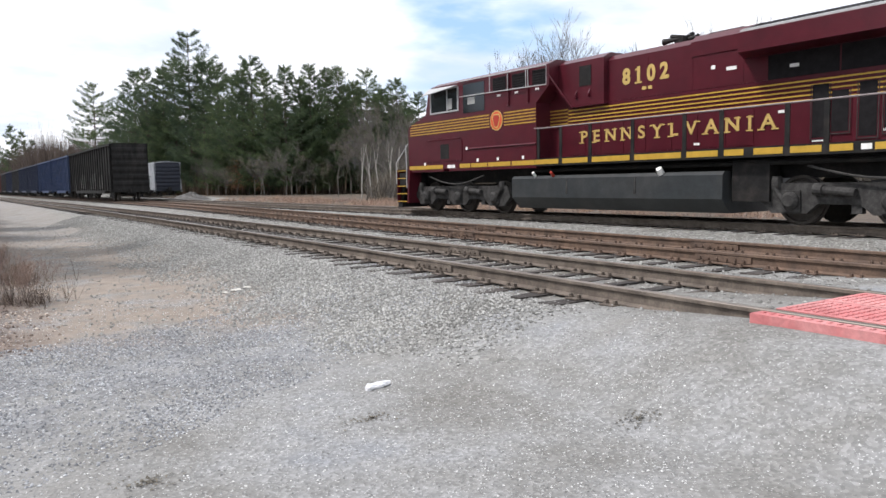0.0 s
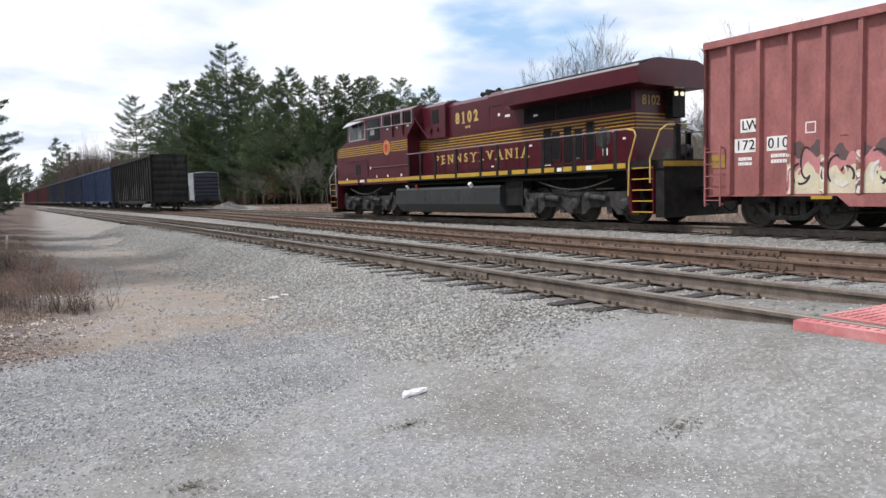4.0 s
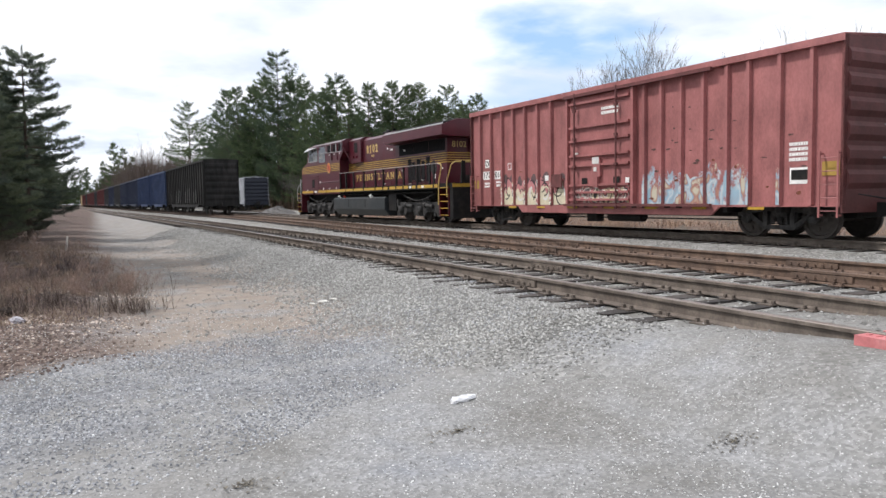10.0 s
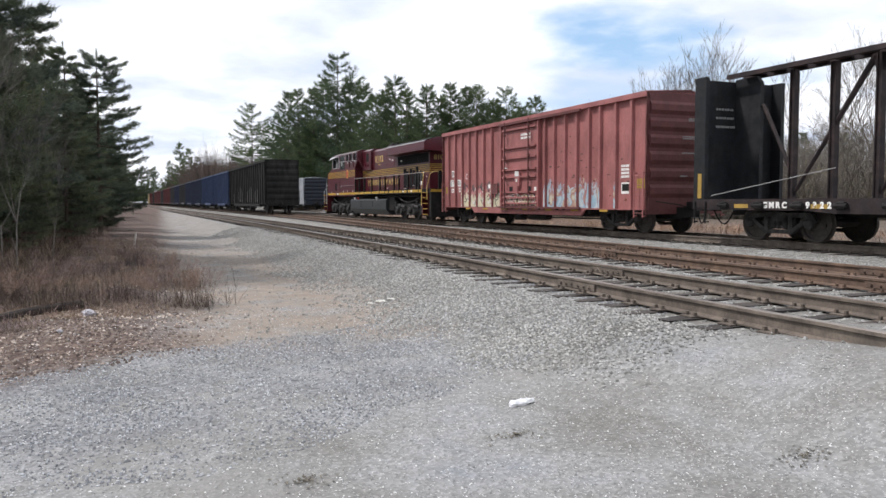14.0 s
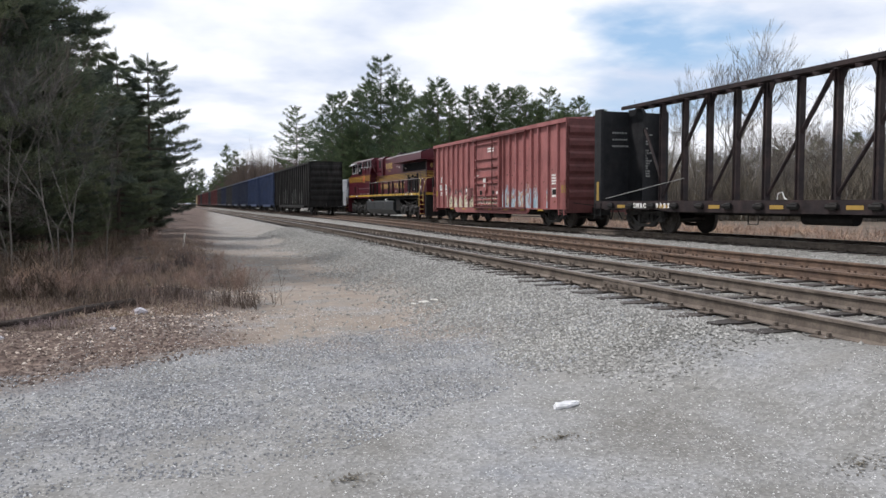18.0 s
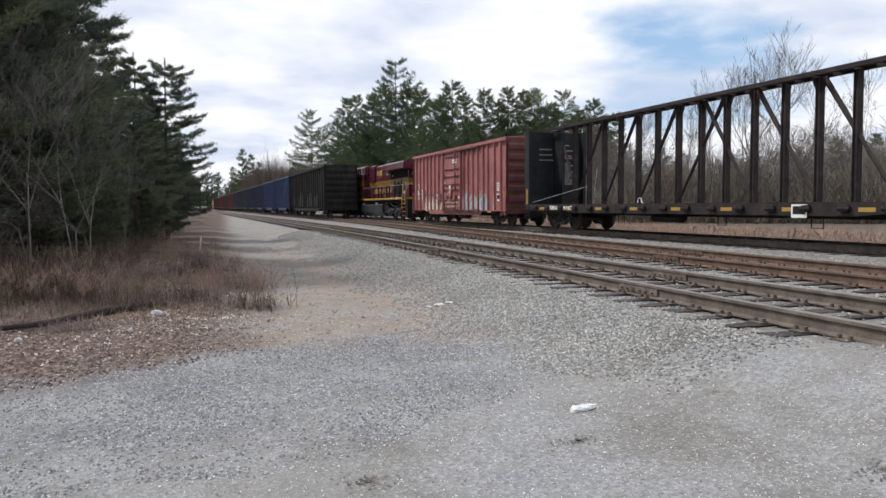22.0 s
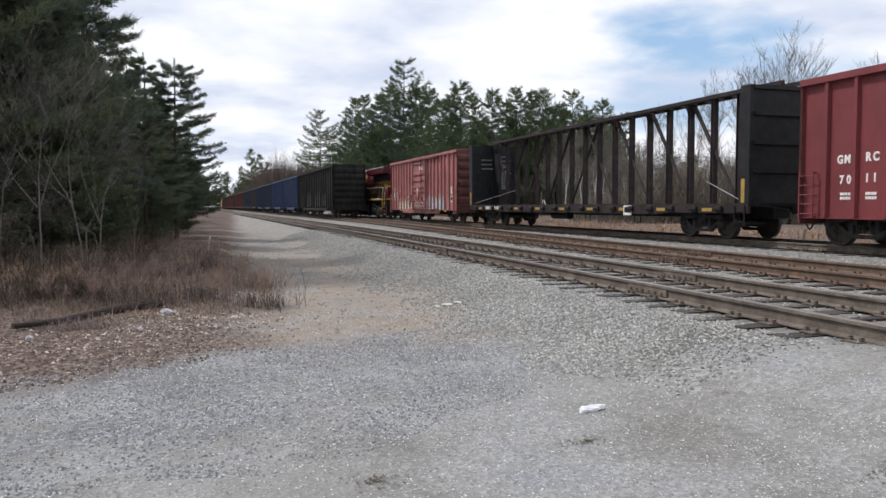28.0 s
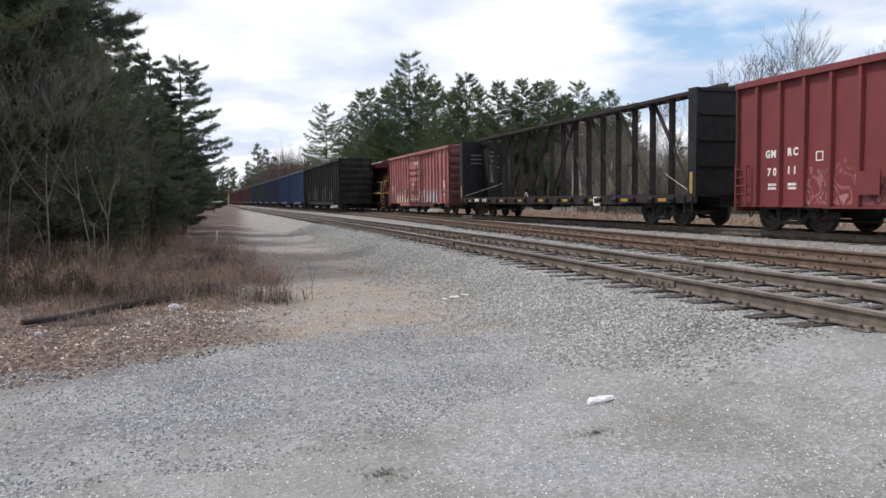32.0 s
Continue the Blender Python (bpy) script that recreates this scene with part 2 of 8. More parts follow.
# ---- materials ----
def material(name, color, rough=0.8, metal=0.0, vary=0.25, scale=3.0, fine=40.0, bump=0.15, other=None, mix=0.5,
             sharp=0.15, object_random=0.0, stretch=(1, 1, 1), spec=0.5, bump_scale=None, bump_distance=0.02):
    """A procedural surface: a base colour broken up at two scales, a second colour in blotches, and a fine bump."""
    m = bpy.data.materials.new(name)
    m.use_nodes = True
    nt = m.node_tree
    b = nt.nodes["Principled BSDF"]
    b.inputs["Roughness"].default_value, b.inputs["Metallic"].default_value = rough, metal
    b.inputs["Specular IOR Level"].default_value = spec
    coord = nt.nodes.new("ShaderNodeTexCoord")
    mapping = nt.nodes.new("ShaderNodeMapping")
    mapping.inputs["Scale"].default_value = stretch
    nt.links.new(coord.outputs["Object"], mapping.inputs[0])

    def noise_of(s, detail, rough_=0.6):
        n = nt.nodes.new("ShaderNodeTexNoise")
        n.inputs["Scale"].default_value, n.inputs["Detail"].default_value, n.inputs["Roughness"].default_value = s, detail, rough_
        nt.links.new(mapping.outputs[0], n.inputs["Vector"])
        return n.outputs[0]

    def ramp(src, lo, hi, c0, c1):
        r = nt.nodes.new("ShaderNodeValToRGB")
        r.color_ramp.elements[0].position, r.color_ramp.elements[1].position = lo, hi
        r.color_ramp.elements[0].color, r.color_ramp.elements[1].color = (*c0, 1), (*c1, 1)
        nt.links.new(src, r.inputs[0])
        return r.outputs[0]

    def mixed(kind, fac, a, c):
        n = nt.nodes.new("ShaderNodeMix")
        n.data_type, n.blend_type = "RGBA", kind
        for i, v in ((0, fac), (6, a), (7, c)):
            if isinstance(v, (int, float)):
                n.inputs[i].default_value = v
            elif isinstance(v, tuple):
                n.inputs[i].default_value = (*v, 1)
            else:
                nt.links.new(v, n.inputs[i])
        return n.outputs[2]

    col = tuple(color)
    big = noise_of(scale, 5)
    if other is not None:
        col = mixed("MIX", ramp(big, mix - sharp, mix + sharp, (0, 0, 0), (1, 1, 1)), col, tuple(other))
    lo, hi = 1 - vary, 1 + vary
    col = mixed("MULTIPLY", 1.0, col, ramp(noise_of(scale * 2.3, 6), 0.3, 0.7, (lo,) * 3, (hi,) * 3))
    col = mixed("MULTIPLY", 1.0, col, ramp(noise_of(fine, 4, 0.7), 0.3, 0.7, (1 - vary * 0.7,) * 3, (1 + vary * 0.7,) * 3))
    if object_random:
        info = nt.nodes.new("ShaderNodeObjectInfo")
        col = mixed("MULTIPLY", 1.0, col, ramp(info.outputs["Random"], 0.0, 1.0, (1 - object_random,) * 3, (1 + object_random,) * 3))
    nt.links.new(col, b.inputs["Base Color"])
    if bump:
        bp = nt.nodes.new("ShaderNodeBump")
        bp.inputs["Strength"].default_value, bp.inputs["Distance"].default_value = bump, bump_distance
        nt.links.new(noise_of(bump_scale or fine, 5, 0.65), bp.inputs["Height"])
        nt.links.new(bp.outputs[0], b.inputs["Normal"])
    return m


def plain(name, color, rough=0.6, metal=0.0, spec=0.5):
    return material(name, color, rough, metal, vary=0.12, scale=2.0, fine=25, bump=0.04, spec=spec)

MAROON = material("maroon locomotive paint", (0.072, 0.0088, 0.0155), 0.32, vary=0.12, scale=1.2, fine=30, bump=0.03, other=(0.056, 0.0085, 0.0145), mix=0.6, spec=0.4)
YELLOW = material("yellow stripe paint", (0.46, 0.285, 0.04), 0.4, vary=0.12, scale=3, fine=40, bump=0.03)
GOLD = material("gold lettering paint", (0.52, 0.37, 0.12), 0.4, vary=0.1, scale=3, bump=0.0)
BLACK = material("grimy black steel", (0.012, 0.0115, 0.0115), 0.62, vary=0.35, scale=2.5, fine=30, bump=0.1, other=(0.030, 0.026, 0.023), mix=0.6, spec=0.22)
TANK = material("dusty dark grey tank paint", (0.030, 0.034, 0.036), 0.45, vary=0.2, scale=1.2, fine=25, bump=0.04, other=(0.05, 0.05, 0.05), mix=0.6, spec=0.35)
TRUCK = material("grey road dust on cast steel", (0.052, 0.050, 0.048), 0.75, vary=0.4, scale=4, fine=45, bump=0.2, other=(0.022, 0.021, 0.02), mix=0.5, spec=0.3)
DULLYELLOW = plain("dull yellow reflective film", (0.36, 0.23, 0.05), 0.6)
SILVER = plain("silver painted rail", (0.42, 0.42, 0.42), 0.45, 0.2)
MESH = material("dark radiator mesh", (0.014, 0.013, 0.014), 0.85, vary=0.3, scale=3, fine=60, bump=0.3, spec=0.12)
WHITE = plain("white stencil paint", (0.78, 0.77, 0.74), 0.6)
DARKGLASS = plain("dark cab glass", (0.012, 0.014, 0.016), 0.06)
ORANGE = plain("red orange emblem paint", (0.62, 0.09, 0.03), 0.4)
BOXRED = material("faded oxide red car paint", (0.325, 0.122, 0.116), 0.62, vary=0.22, scale=1.0, fine=22, bump=0.05, other=(0.245, 0.085, 0.080), mix=0.58, stretch=(1, 1, 0.5))
# darker than BOXRED: grime plus the shade of the car ends, put into the colour
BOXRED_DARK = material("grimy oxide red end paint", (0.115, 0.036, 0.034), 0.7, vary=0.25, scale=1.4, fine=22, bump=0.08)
DEEPRED = material("deep red car paint", (0.185, 0.038, 0.042), 0.55, vary=0.14, scale=0.9, fine=22, bump=0.05, other=(0.15, 0.032, 0.035), mix=0.55, stretch=(1, 1, 0.4))
FLATBLACK = material("rusty black car paint", (0.026, 0.021, 0.022), 0.66, vary=0.35, scale=2, fine=30, bump=0.1, other=(0.052, 0.034, 0.032), mix=0.58, spec=0.22)
BULKBLACK = material("blue black bulkhead paint", (0.016, 0.017, 0.019), 0.6, vary=0.35, scale=1.5, fine=30, bump=0.06, other=(0.030, 0.029, 0.030), mix=0.62, spec=0.25)
WHEEL = material("rolled wheel steel", (0.06, 0.052, 0.046), 0.6, 0.3, vary=0.3, scale=5, fine=40, bump=0.1)
RAILTOP = material("worn rail steel", (0.22, 0.19, 0.165), 0.36, 0.6, vary=0.2, scale=2, fine=30, bump=0.05, stretch=(1, 0.1, 1), other=(0.13, 0.09, 0.065), mix=0.55)
RAILRUST = material("brown rail rust", (0.158, 0.130, 0.106), 0.85, vary=0.3, scale=2.5, fine=30, bump=0.12, other=(0.092, 0.074, 0.060), mix=0.5)
RAILORANGE = material("orange rail rust", (0.140, 0.090, 0.062), 0.85, vary=0.3, scale=2.5, fine=30, bump=0.12, other=(0.095, 0.064, 0.048), mix=0.5)
TIE = material("weathered tie timber", (0.050, 0.041, 0.035), 0.9, vary=0.4, scale=4, fine=50, bump=0.5, other=(0.032, 0.027, 0.025), mix=0.5, object_random=0.25, stretch=(0.2, 1, 1))
CROSSING = material("faded red crossing panel", (0.47, 0.155, 0.155), 0.75, vary=0.2, scale=2, fine=30, bump=0.2, other=(0.53, 0.26, 0.25), mix=0.55)

# ---- ground and tracks ----
RAIL_TOP = 0.55
HEADING = 2.2                      # degrees by which the line bears left
DRIFT = math.tan(radians(HEADING))


def ease(a, b, v):
    t = min(1.0, max(0.0, (v - a) / (b - a)))
    return t * t * (3 - 2 * t)


def soft(v):
    return 10 * math.log(1 + math.exp(v / 10)) if v < 200 else v


def track_a(y):
    return 6.14 - DRIFT * soft(y - 25)


def track_b(y):
    return 9.66 + 1.35 * ease(8.0, 56.0, y) - DRIFT * soft(y - 46)


def track_c(y):
    return 15.6 - DRIFT * (y - 10)


def track_d(y):
    return 19.1 - DRIFT * (y - 92)


def ground_z(x, y):
    side = x + 6.14 - track_a(y)
    bank = 0.319 * ease(2.7, 4.8, side)
    if y < 6.0:
        bank = bank * ease(3.0, 6.0, y) + (1 - ease(3.0, 6.0, y)) * 0.47 * ease(3.5, 5.0, x)
    z = bank - 0.10 * ease(17.2, 19.0, x) * (1 - ease(80, 95, y))
    brush = ease(0.9, -0.6, x) * ease(7.0, 9.0, y)
    z += 0.10 * brush + 0.25 * ease(-1.5, -9.0, x) * ease(8, 14, y)
    rough = (0.006 + 0.020 * brush) * (1 - ease(16, 24, y))
    z += rough * noise.noise((x * 1.7, y * 1.7, 0.3)) + 0.004 * noise.noise((x * 0.4, y * 0.4, 5.0))
    for track in (track_a(y), track_b(y), track_c(y)):
        if abs(x - track) < 2.1 and y > 4:
            z += 0.030 * (1 - ease(1.5, 2.1, abs(x - track))) * ease(4, 6, y)
    return z


def ground_material():
    m = bpy.data.materials.new("gravel yard ground")
    m.use_nodes = True
    nt = m.node_tree
    b = nt.nodes["Principled BSDF"]
    b.inputs["Roughness"].default_value = 0.95
    b.inputs["Specular IOR Level"].default_value = 0.2
    geo = nt.nodes.new("ShaderNodeTexCoord")
    sep = nt.nodes.new("ShaderNodeSeparateXYZ")
    nt.links.new(geo.outputs["Object"], sep.inputs[0])
    X, Y = sep.outputs[0], sep.outputs[1]

    def op(kind, a, c=0.0, d=None, clamp=False):
        n = nt.nodes.new("ShaderNodeMath")
        n.operation, n.use_clamp = kind, clamp
        for i, v in enumerate((a, c) if d is None else (a, c, d)):
            if isinstance(v, (int, float)):
                n.inputs[i].default_value = v
            else:
                nt.links.new(v, n.inputs[i])
        return n.outputs[0]

    def noise_of(s, detail=5, rough=0.6):
        n = nt.nodes.new("ShaderNodeTexNoise")
        n.inputs["Scale"].default_value, n.inputs["Detail"].default_value, n.inputs["Roughness"].default_value = s, detail, rough
        nt.links.new(geo.outputs["Object"], n.inputs["Vector"])
        return n.outputs[0]

    def cells(s):
        n = nt.nodes.new("ShaderNodeTexVoronoi")
        n.inputs["Scale"].default_value = s
        nt.links.new(geo.outputs["Object"], n.inputs["Vector"])
        return n

    def ramp(src, stops):
        r = nt.nodes.new("ShaderNodeValToRGB")
        while len(r.color_ramp.elements) < len(stops):
            r.color_ramp.elements.new(0.5)
        for e, (p, c) in zip(r.color_ramp.elements, stops):
            e.position, e.color = p, (*c, 1)
        nt.links.new(src, r.inputs[0])
        return r.outputs[0]

    def mix(kind, fac, a, c):
        n = nt.nodes.new("ShaderNodeMix")
        n.data_type, n.blend_type = "RGBA", kind
        for i, v in ((0, fac), (6, a), (7, c)):
            if isinstance(v, (int, float)):
                n.inputs[i].default_value = v
            elif isinstance(v, tuple):
                n.inputs[i].default_value = (*v, 1)
            else:
                nt.links.new(v, n.inputs[i])
        return n.outputs[2]

    def step(src, lo, hi):
        n = nt.nodes.new("ShaderNodeMapRange")
        n.interpolation_type = "SMOOTHSTEP"
        n.inputs[1].default_value, n.inputs[2].default_value = lo, hi
        nt.links.new(src, n.inputs[0])
        return n.outputs[0]

    wob = op("MULTIPLY", op("SUBTRACT", noise_of(0.55, 4), 0.5), 2.2)
    xw, yw = op("ADD", X, wob), op("ADD", Y, wob)
    # packed grey road of small stones
    road = ramp(noise_of(0.8, 6), [(0.33, (0.165, 0.160, 0.148)), (0.45, (0.205, 0.203, 0.194)), (0.56, (0.245, 0.246, 0.243)), (0.68, (0.215, 0.222, 0.232))])
    v = cells(38)
    road = mix("MULTIPLY", 1.0, road, ramp(v.outputs["Color"], [(0.0, (0.72, 0.72, 0.72)), (0.6, (1.0, 1.0, 1.0)), (1.0, (1.32, 1.32, 1.33))]))
    specks = step(noise_of(60, 2, 0.5), 0.635, 0.70)
    road = mix("MIX", op("MULTIPLY", specks, 0.8), road, (0.55, 0.55, 0.54))
    # a band of coarser, darker, bluish stones before the verge
    diag = op("SUBTRACT", yw, op("MULTIPLY", X, 0.45))
    v3 = cells(24)
    coarse = ramp(v3.outputs["Color"], [(0.0, (0.075, 0.077, 0.085)), (0.5, (0.165, 0.17, 0.182)), (0.8, (0.24, 0.246, 0.258)), (1.0, (0.55, 0.555, 0.56))])
    band = op("MULTIPLY", op("MULTIPLY", step(diag, 4.6, 5.8), op("SUBTRACT", 1.0, step(diag, 7.8, 9.0))), step(noise_of(0.7, 6, 0.7), 0.40, 0.58))
    road = mix("MIX", op("MULTIPLY", band, 0.7), road, coarse)
    # ballast of larger mixed stones
    v2 = cells(17)
    ballast = ramp(v2.outputs["Color"], [(0.0, (0.095, 0.095, 0.089)), (0.4, (0.20, 0.20, 0.189)), (0.75, (0.285, 0.284, 0.270)), (1.0, (0.47, 0.468, 0.45))])
    ballast = mix("MULTIPLY", 1.0, ballast, ramp(noise_of(1.2, 5), [(0.3, (0.8, 0.78, 0.74)), (0.7, (1.1, 1.1, 1.1))]))
    # tyre-worn earth shows through the gravel in broad streaks
    worn = step(noise_of(0.38, 4, 0.55), 0.50, 0.62)
    road = mix("MIX", op("MULTIPLY", worn, 0.6), road, ramp(noise_of(6.0, 6, 0.7), [(0.3, (0.165, 0.158, 0.145)), (0.7, (0.24, 0.232, 0.215))]))
    # the change from road to ballast is broad and ragged
    ragged = op("MULTIPLY", op("SUBTRACT", noise_of(2.6, 6, 0.7), 0.5), 3.0)
    on_bank = op("MULTIPLY", step(op("ADD", xw, op("MULTIPLY", ragged, 0.6)), 2.3, 3.9), step(op("ADD", yw, op("MULTIPLY", ragged, 1.6)), 3.6, 8.4))
    base = mix("MIX", on_bank, road, ballast)
    # the crossing's approach stays packed and bluish grey
    # brown fines between the rails of the two near tracks
    bed_a = op("MULTIPLY", step(X, 4.6, 5.1), op("SUBTRACT", 1.0, step(X, 7.2, 7.7)))
    bed_b = op("MULTIPLY", step(X, 8.3, 8.8), op("SUBTRACT", 1.0, step(X, 11.2, 11.8)))
    bed = op("MULTIPLY", op("MULTIPLY", op("ADD", bed_a, bed_b), step(yw, 4.5, 7.0)), step(noise_of(1.3, 6, 0.7), 0.36, 0.60))
    base = mix("MIX", op("MULTIPLY", bed, 0.7), base, ramp(noise_of(9.0, 5, 0.7), [(0.3, (0.095, 0.082, 0.070)), (0.7, (0.20, 0.18, 0.155))]))
    # dry yellowish dirt along the foot of the bank
    dirt_band = op("MULTIPLY", op("MULTIPLY", step(xw, -0.4, 0.6), op("SUBTRACT", 1.0, step(xw, 2.9, 4.0))), step(yw, 7.4, 8.8))
    dirt_spots = op("MULTIPLY", dirt_band, step(noise_of(0.9, 7, 0.7), 0.34, 0.53))
    dirt_spots = op("MULTIPLY", dirt_spots, op("SUBTRACT", 0.86, op("MULTIPLY", step(Y, 18.0, 34.0), 0.5)))
    base = mix("MIX", dirt_spots, base, ramp(noise_of(3.0, 6), [(0.3, (0.195, 0.158, 0.128)), (0.7, (0.29, 0.243, 0.20))]))
    # brown earth and fallen leaves of the verge
    edge = op("ADD", op("MULTIPLY", X, -1.0), op("ADD", op("MULTIPLY", Y, 0.008), 0.70))
    verge = op("MULTIPLY", step(op("ADD", op("ADD", edge, op("MULTIPLY", wob, 0.6)), op("MULTIPLY", ragged, 0.35)), -0.3, 1.3), step(op("SUBTRACT", yw, op("MULTIPLY", X, 0.46)), 7.5, 8.5))
    leaves = ramp(cells(22).outputs["Color"], [(0.0, (0.062, 0.045, 0.040)), (0.5, (0.105, 0.079, 0.070)), (1.0, (0.23, 0.185, 0.16))])
    leaves = mix("MULTIPLY", 1.0, leaves, ramp(noise_of(1.1, 5), [(0.3, (0.75, 0.72, 0.7)), (0.7, (1.15, 1.1, 1.05))]))
    base = mix("MIX", verge, base, leaves)
    # far woods' floor
    woods = step(xw, 23.0, 25.5)
    near_woods = op("MULTIPLY", step(xw, 16.6, 18.2), op("SUBTRACT", 1.0, step(yw, 62, 74)))
    woods = op("MAXIMUM", woods, near_woods)
    base = mix("MIX", woods, base, ramp(noise_of(0.7, 5), [(0.3, (0.080, 0.064, 0.052)), (0.7, (0.145, 0.118, 0.094))]))
    # a dark damp streak at the foot of the ballast
    ex, ey = op("DIVIDE", op("SUBTRACT", X, 4.45), 0.9), op("DIVIDE", op("SUBTRACT", Y, 6.1), 0.3)
    wet = op("SUBTRACT", 1.0, step(op("ADD", op("ADD", op("MULTIPLY", ex, ex), op("MULTIPLY", ey, ey)), op("MULTIPLY", ragged, 0.8)), 0.2, 1.3))
    base = mix("MULTIPLY", op("MULTIPLY", wet, 0.8), base, (0.45, 0.44, 0.42))
    # dark damp scuffs on the road
    stains = op("MULTIPLY", step(noise_of(0.9, 3, 0.45), 0.64, 0.72), op("MULTIPLY", op("SUBTRACT", 1.0, step(X, 4.0, 5.0)), op("SUBTRACT", 1.0, step(Y, 9.0, 14.0))))
    base = mix("MULTIPLY", op("MULTIPLY", stains, 0.35), base, (0.55, 0.53, 0.5))
    nt.links.new(base, b.inputs["Base Color"])
    bp = nt.nodes.new("ShaderNodeBump")
    bp.inputs["Strength"].default_value, bp.inputs["Distance"].default_value = 0.7, 0.03
    hgt = op("ADD", op("MULTIPLY", v2.outputs["Distance"], op("MULTIPLY", on_bank, 1.2)), op("MULTIPLY", v.outputs["Distance"], 0.35))
    nt.links.new(hgt, bp.inputs["Height"])
    nt.links.new(bp.outputs[0], b.inputs["Normal"])
    return m


GROUND = ground_material()


def spaced(stops):
    out = [stops[0][0]]
    for lo, hi, step in stops:
        n = max(1, round((hi - lo) / step))
        out += [lo + (hi - lo) * (k + 1) / n for k in range(n)]
    return out


def make_ground():
    xs = spaced([(-1500, -200, 260), (-200, -30, 17), (-30, -8, 1.0), (-8, 22, 0.2), (22, 60, 2), (60, 300, 20), (300, 1500, 240)])
    ys = spaced([(-1500, -200, 260), (-200, -10, 19), (-10, 0, 1), (0, 26, 0.2), (26, 70, 1.0), (70, 200, 5), (200, 600, 40), (600, 2500, 380)])
    verts = [(x, y, ground_z(x, y)) for y in ys for x in xs]
    n = len(xs)
    faces = [(j * n + i, j * n + i + 1, (j + 1) * n + i + 1, (j + 1) * n + i) for j in range(len(ys) - 1) for i in range(n - 1)]
    me = raw_mesh("ground", verts, faces, GROUND)
    for p in me.polygons:
        p.use_smooth = True
    tagged(new("ground", me), "grey gravel yard with brown leafy verge and ballast", "ground", kind="structure")


make_ground()

RAIL_PROFILE = [(-0.07, 0.0), (0.07, 0.0), (0.07, 0.012), (0.010, 0.032), (0.010, 0.122), (0.036, 0.132), (0.036, 0.162),
                (0.028, 0.170), (-0.028, 0.170), (-0.036, 0.162), (-0.036, 0.132), (-0.010, 0.122), (-0.010, 0.032), (-0.07, 0.012)]


def sweep_rail(centre, side, ys, mat_side, mat_top):
    verts, faces, n = [], [], len(RAIL_PROFILE)
    for y in ys:
        x = centre(y) + side * 0.753
        verts += [(x + px, y, RAIL_TOP - 0.17 + pz) for px, pz in RAIL_PROFILE]
    for j in range(len(ys) - 1):
        for k in range(n):
            faces.append((j * n + k, j * n + (k + 1) % n, (j + 1) * n + (k + 1) % n, (j + 1) * n + k))
    faces += [tuple(range(n))[::-1], tuple((len(ys) - 1) * n + k for k in range(n))]
    me = raw_mesh("rail", verts, faces, mat_side)
    me.materials.append(mat_top)
    for j in range(len(ys) - 1):
        for k in (6, 7, 8):
            me.polygons[j * n + k].material_index = 1
    return me


def tie_mesh(name, seed, joined=None):
    rng = random.Random(seed)
    bm = bmesh.new()
    box(bm, -1.30, 1.30, -0.115, 0.115, -0.17, 0.0)
    bmesh.ops.subdivide_edges(bm, edges=[e for e in bm.edges if e.calc_length() > 1], cuts=4)
    for v in bm.verts:
        v.co += Vector((rng.uniform(-0.07, 0.07), rng.uniform(-0.024, 0.024), rng.uniform(-0.014, 0.004)))
    return mesh_of(bm, name, TIE)


def make_track(name, centre, y0, y1, near_ties, mat_side, mat_top, label):
    t = thing(name, Matrix(), label, "railway track", kind="structure")
    ys = spaced([(y0, 90, 3.0), (90, y1, 20.0)]) if y0 < 90 else spaced([(y0, y1, 20.0)])
    for side in (-1, 1):
        part("rail", sweep_rail(centre, side, ys, mat_side, mat_top), None, t)
    shapes = [tie_mesh("tie", s) for s in range(4)]
    plate = bmesh.new()
    for s in (-1, 1):
        box(plate, s * 0.753 - 0.17, s * 0.753 + 0.17, -0.09, 0.09, 0.0, 0.012)
        for k in (-1, 1):
            for w in (-1, 1):
                box(plate, s * 0.753 + k * 0.095 - 0.02, s * 0.753 + k * 0.095 + 0.02, w * 0.06 - 0.012, w * 0.06 + 0.012, 0.012, 0.05)
    plate = mesh_of(plate, "tie_plates", mat_side)
    rng = random.Random(len(name))
    y, far_v, far_f = y0 + 0.3, [], []
    while y < min(y1, 200):
        x = centre(y)
        if near_ties[0] <= y <= near_ties[1]:
            ob = part("tie", shapes[rng.randrange(4)], None, t)
            ob.matrix_basis = pose(x + rng.uniform(-0.14, 0.14), y, RAIL_TOP - 0.176 + rng.uniform(-0.004, 0.0), 0, 0, rng.uniform(-3, 3))
            pl = part("tie_plate", plate, None, ob)
            pl.matrix_basis = ob.matrix_basis.inverted() @ pose(x, y, RAIL_TOP - 0.176)
        elif y > near_ties[1] and y < 130:
            k = len(far_v)
            far_v += [(x + a, y + b, RAIL_TOP - 0.176 + c) for a in (-1.3, 1.3) for b in (-0.115, 0.115) for c in (-0.17, 0)]
            far_f += [tuple(k + i for i in f) for f in ((0, 1, 3, 2), (4, 6, 7, 5), (0, 4, 5, 1), (2, 3, 7, 6), (1, 5, 7, 3))]
        y += 0.53 + rng.uniform(-0.03, 0.03)
    if far_v:
        part("far_ties", raw_mesh("far_ties", far_v, far_f, TIE), None, t)["kind"] = "stuff"
    return t


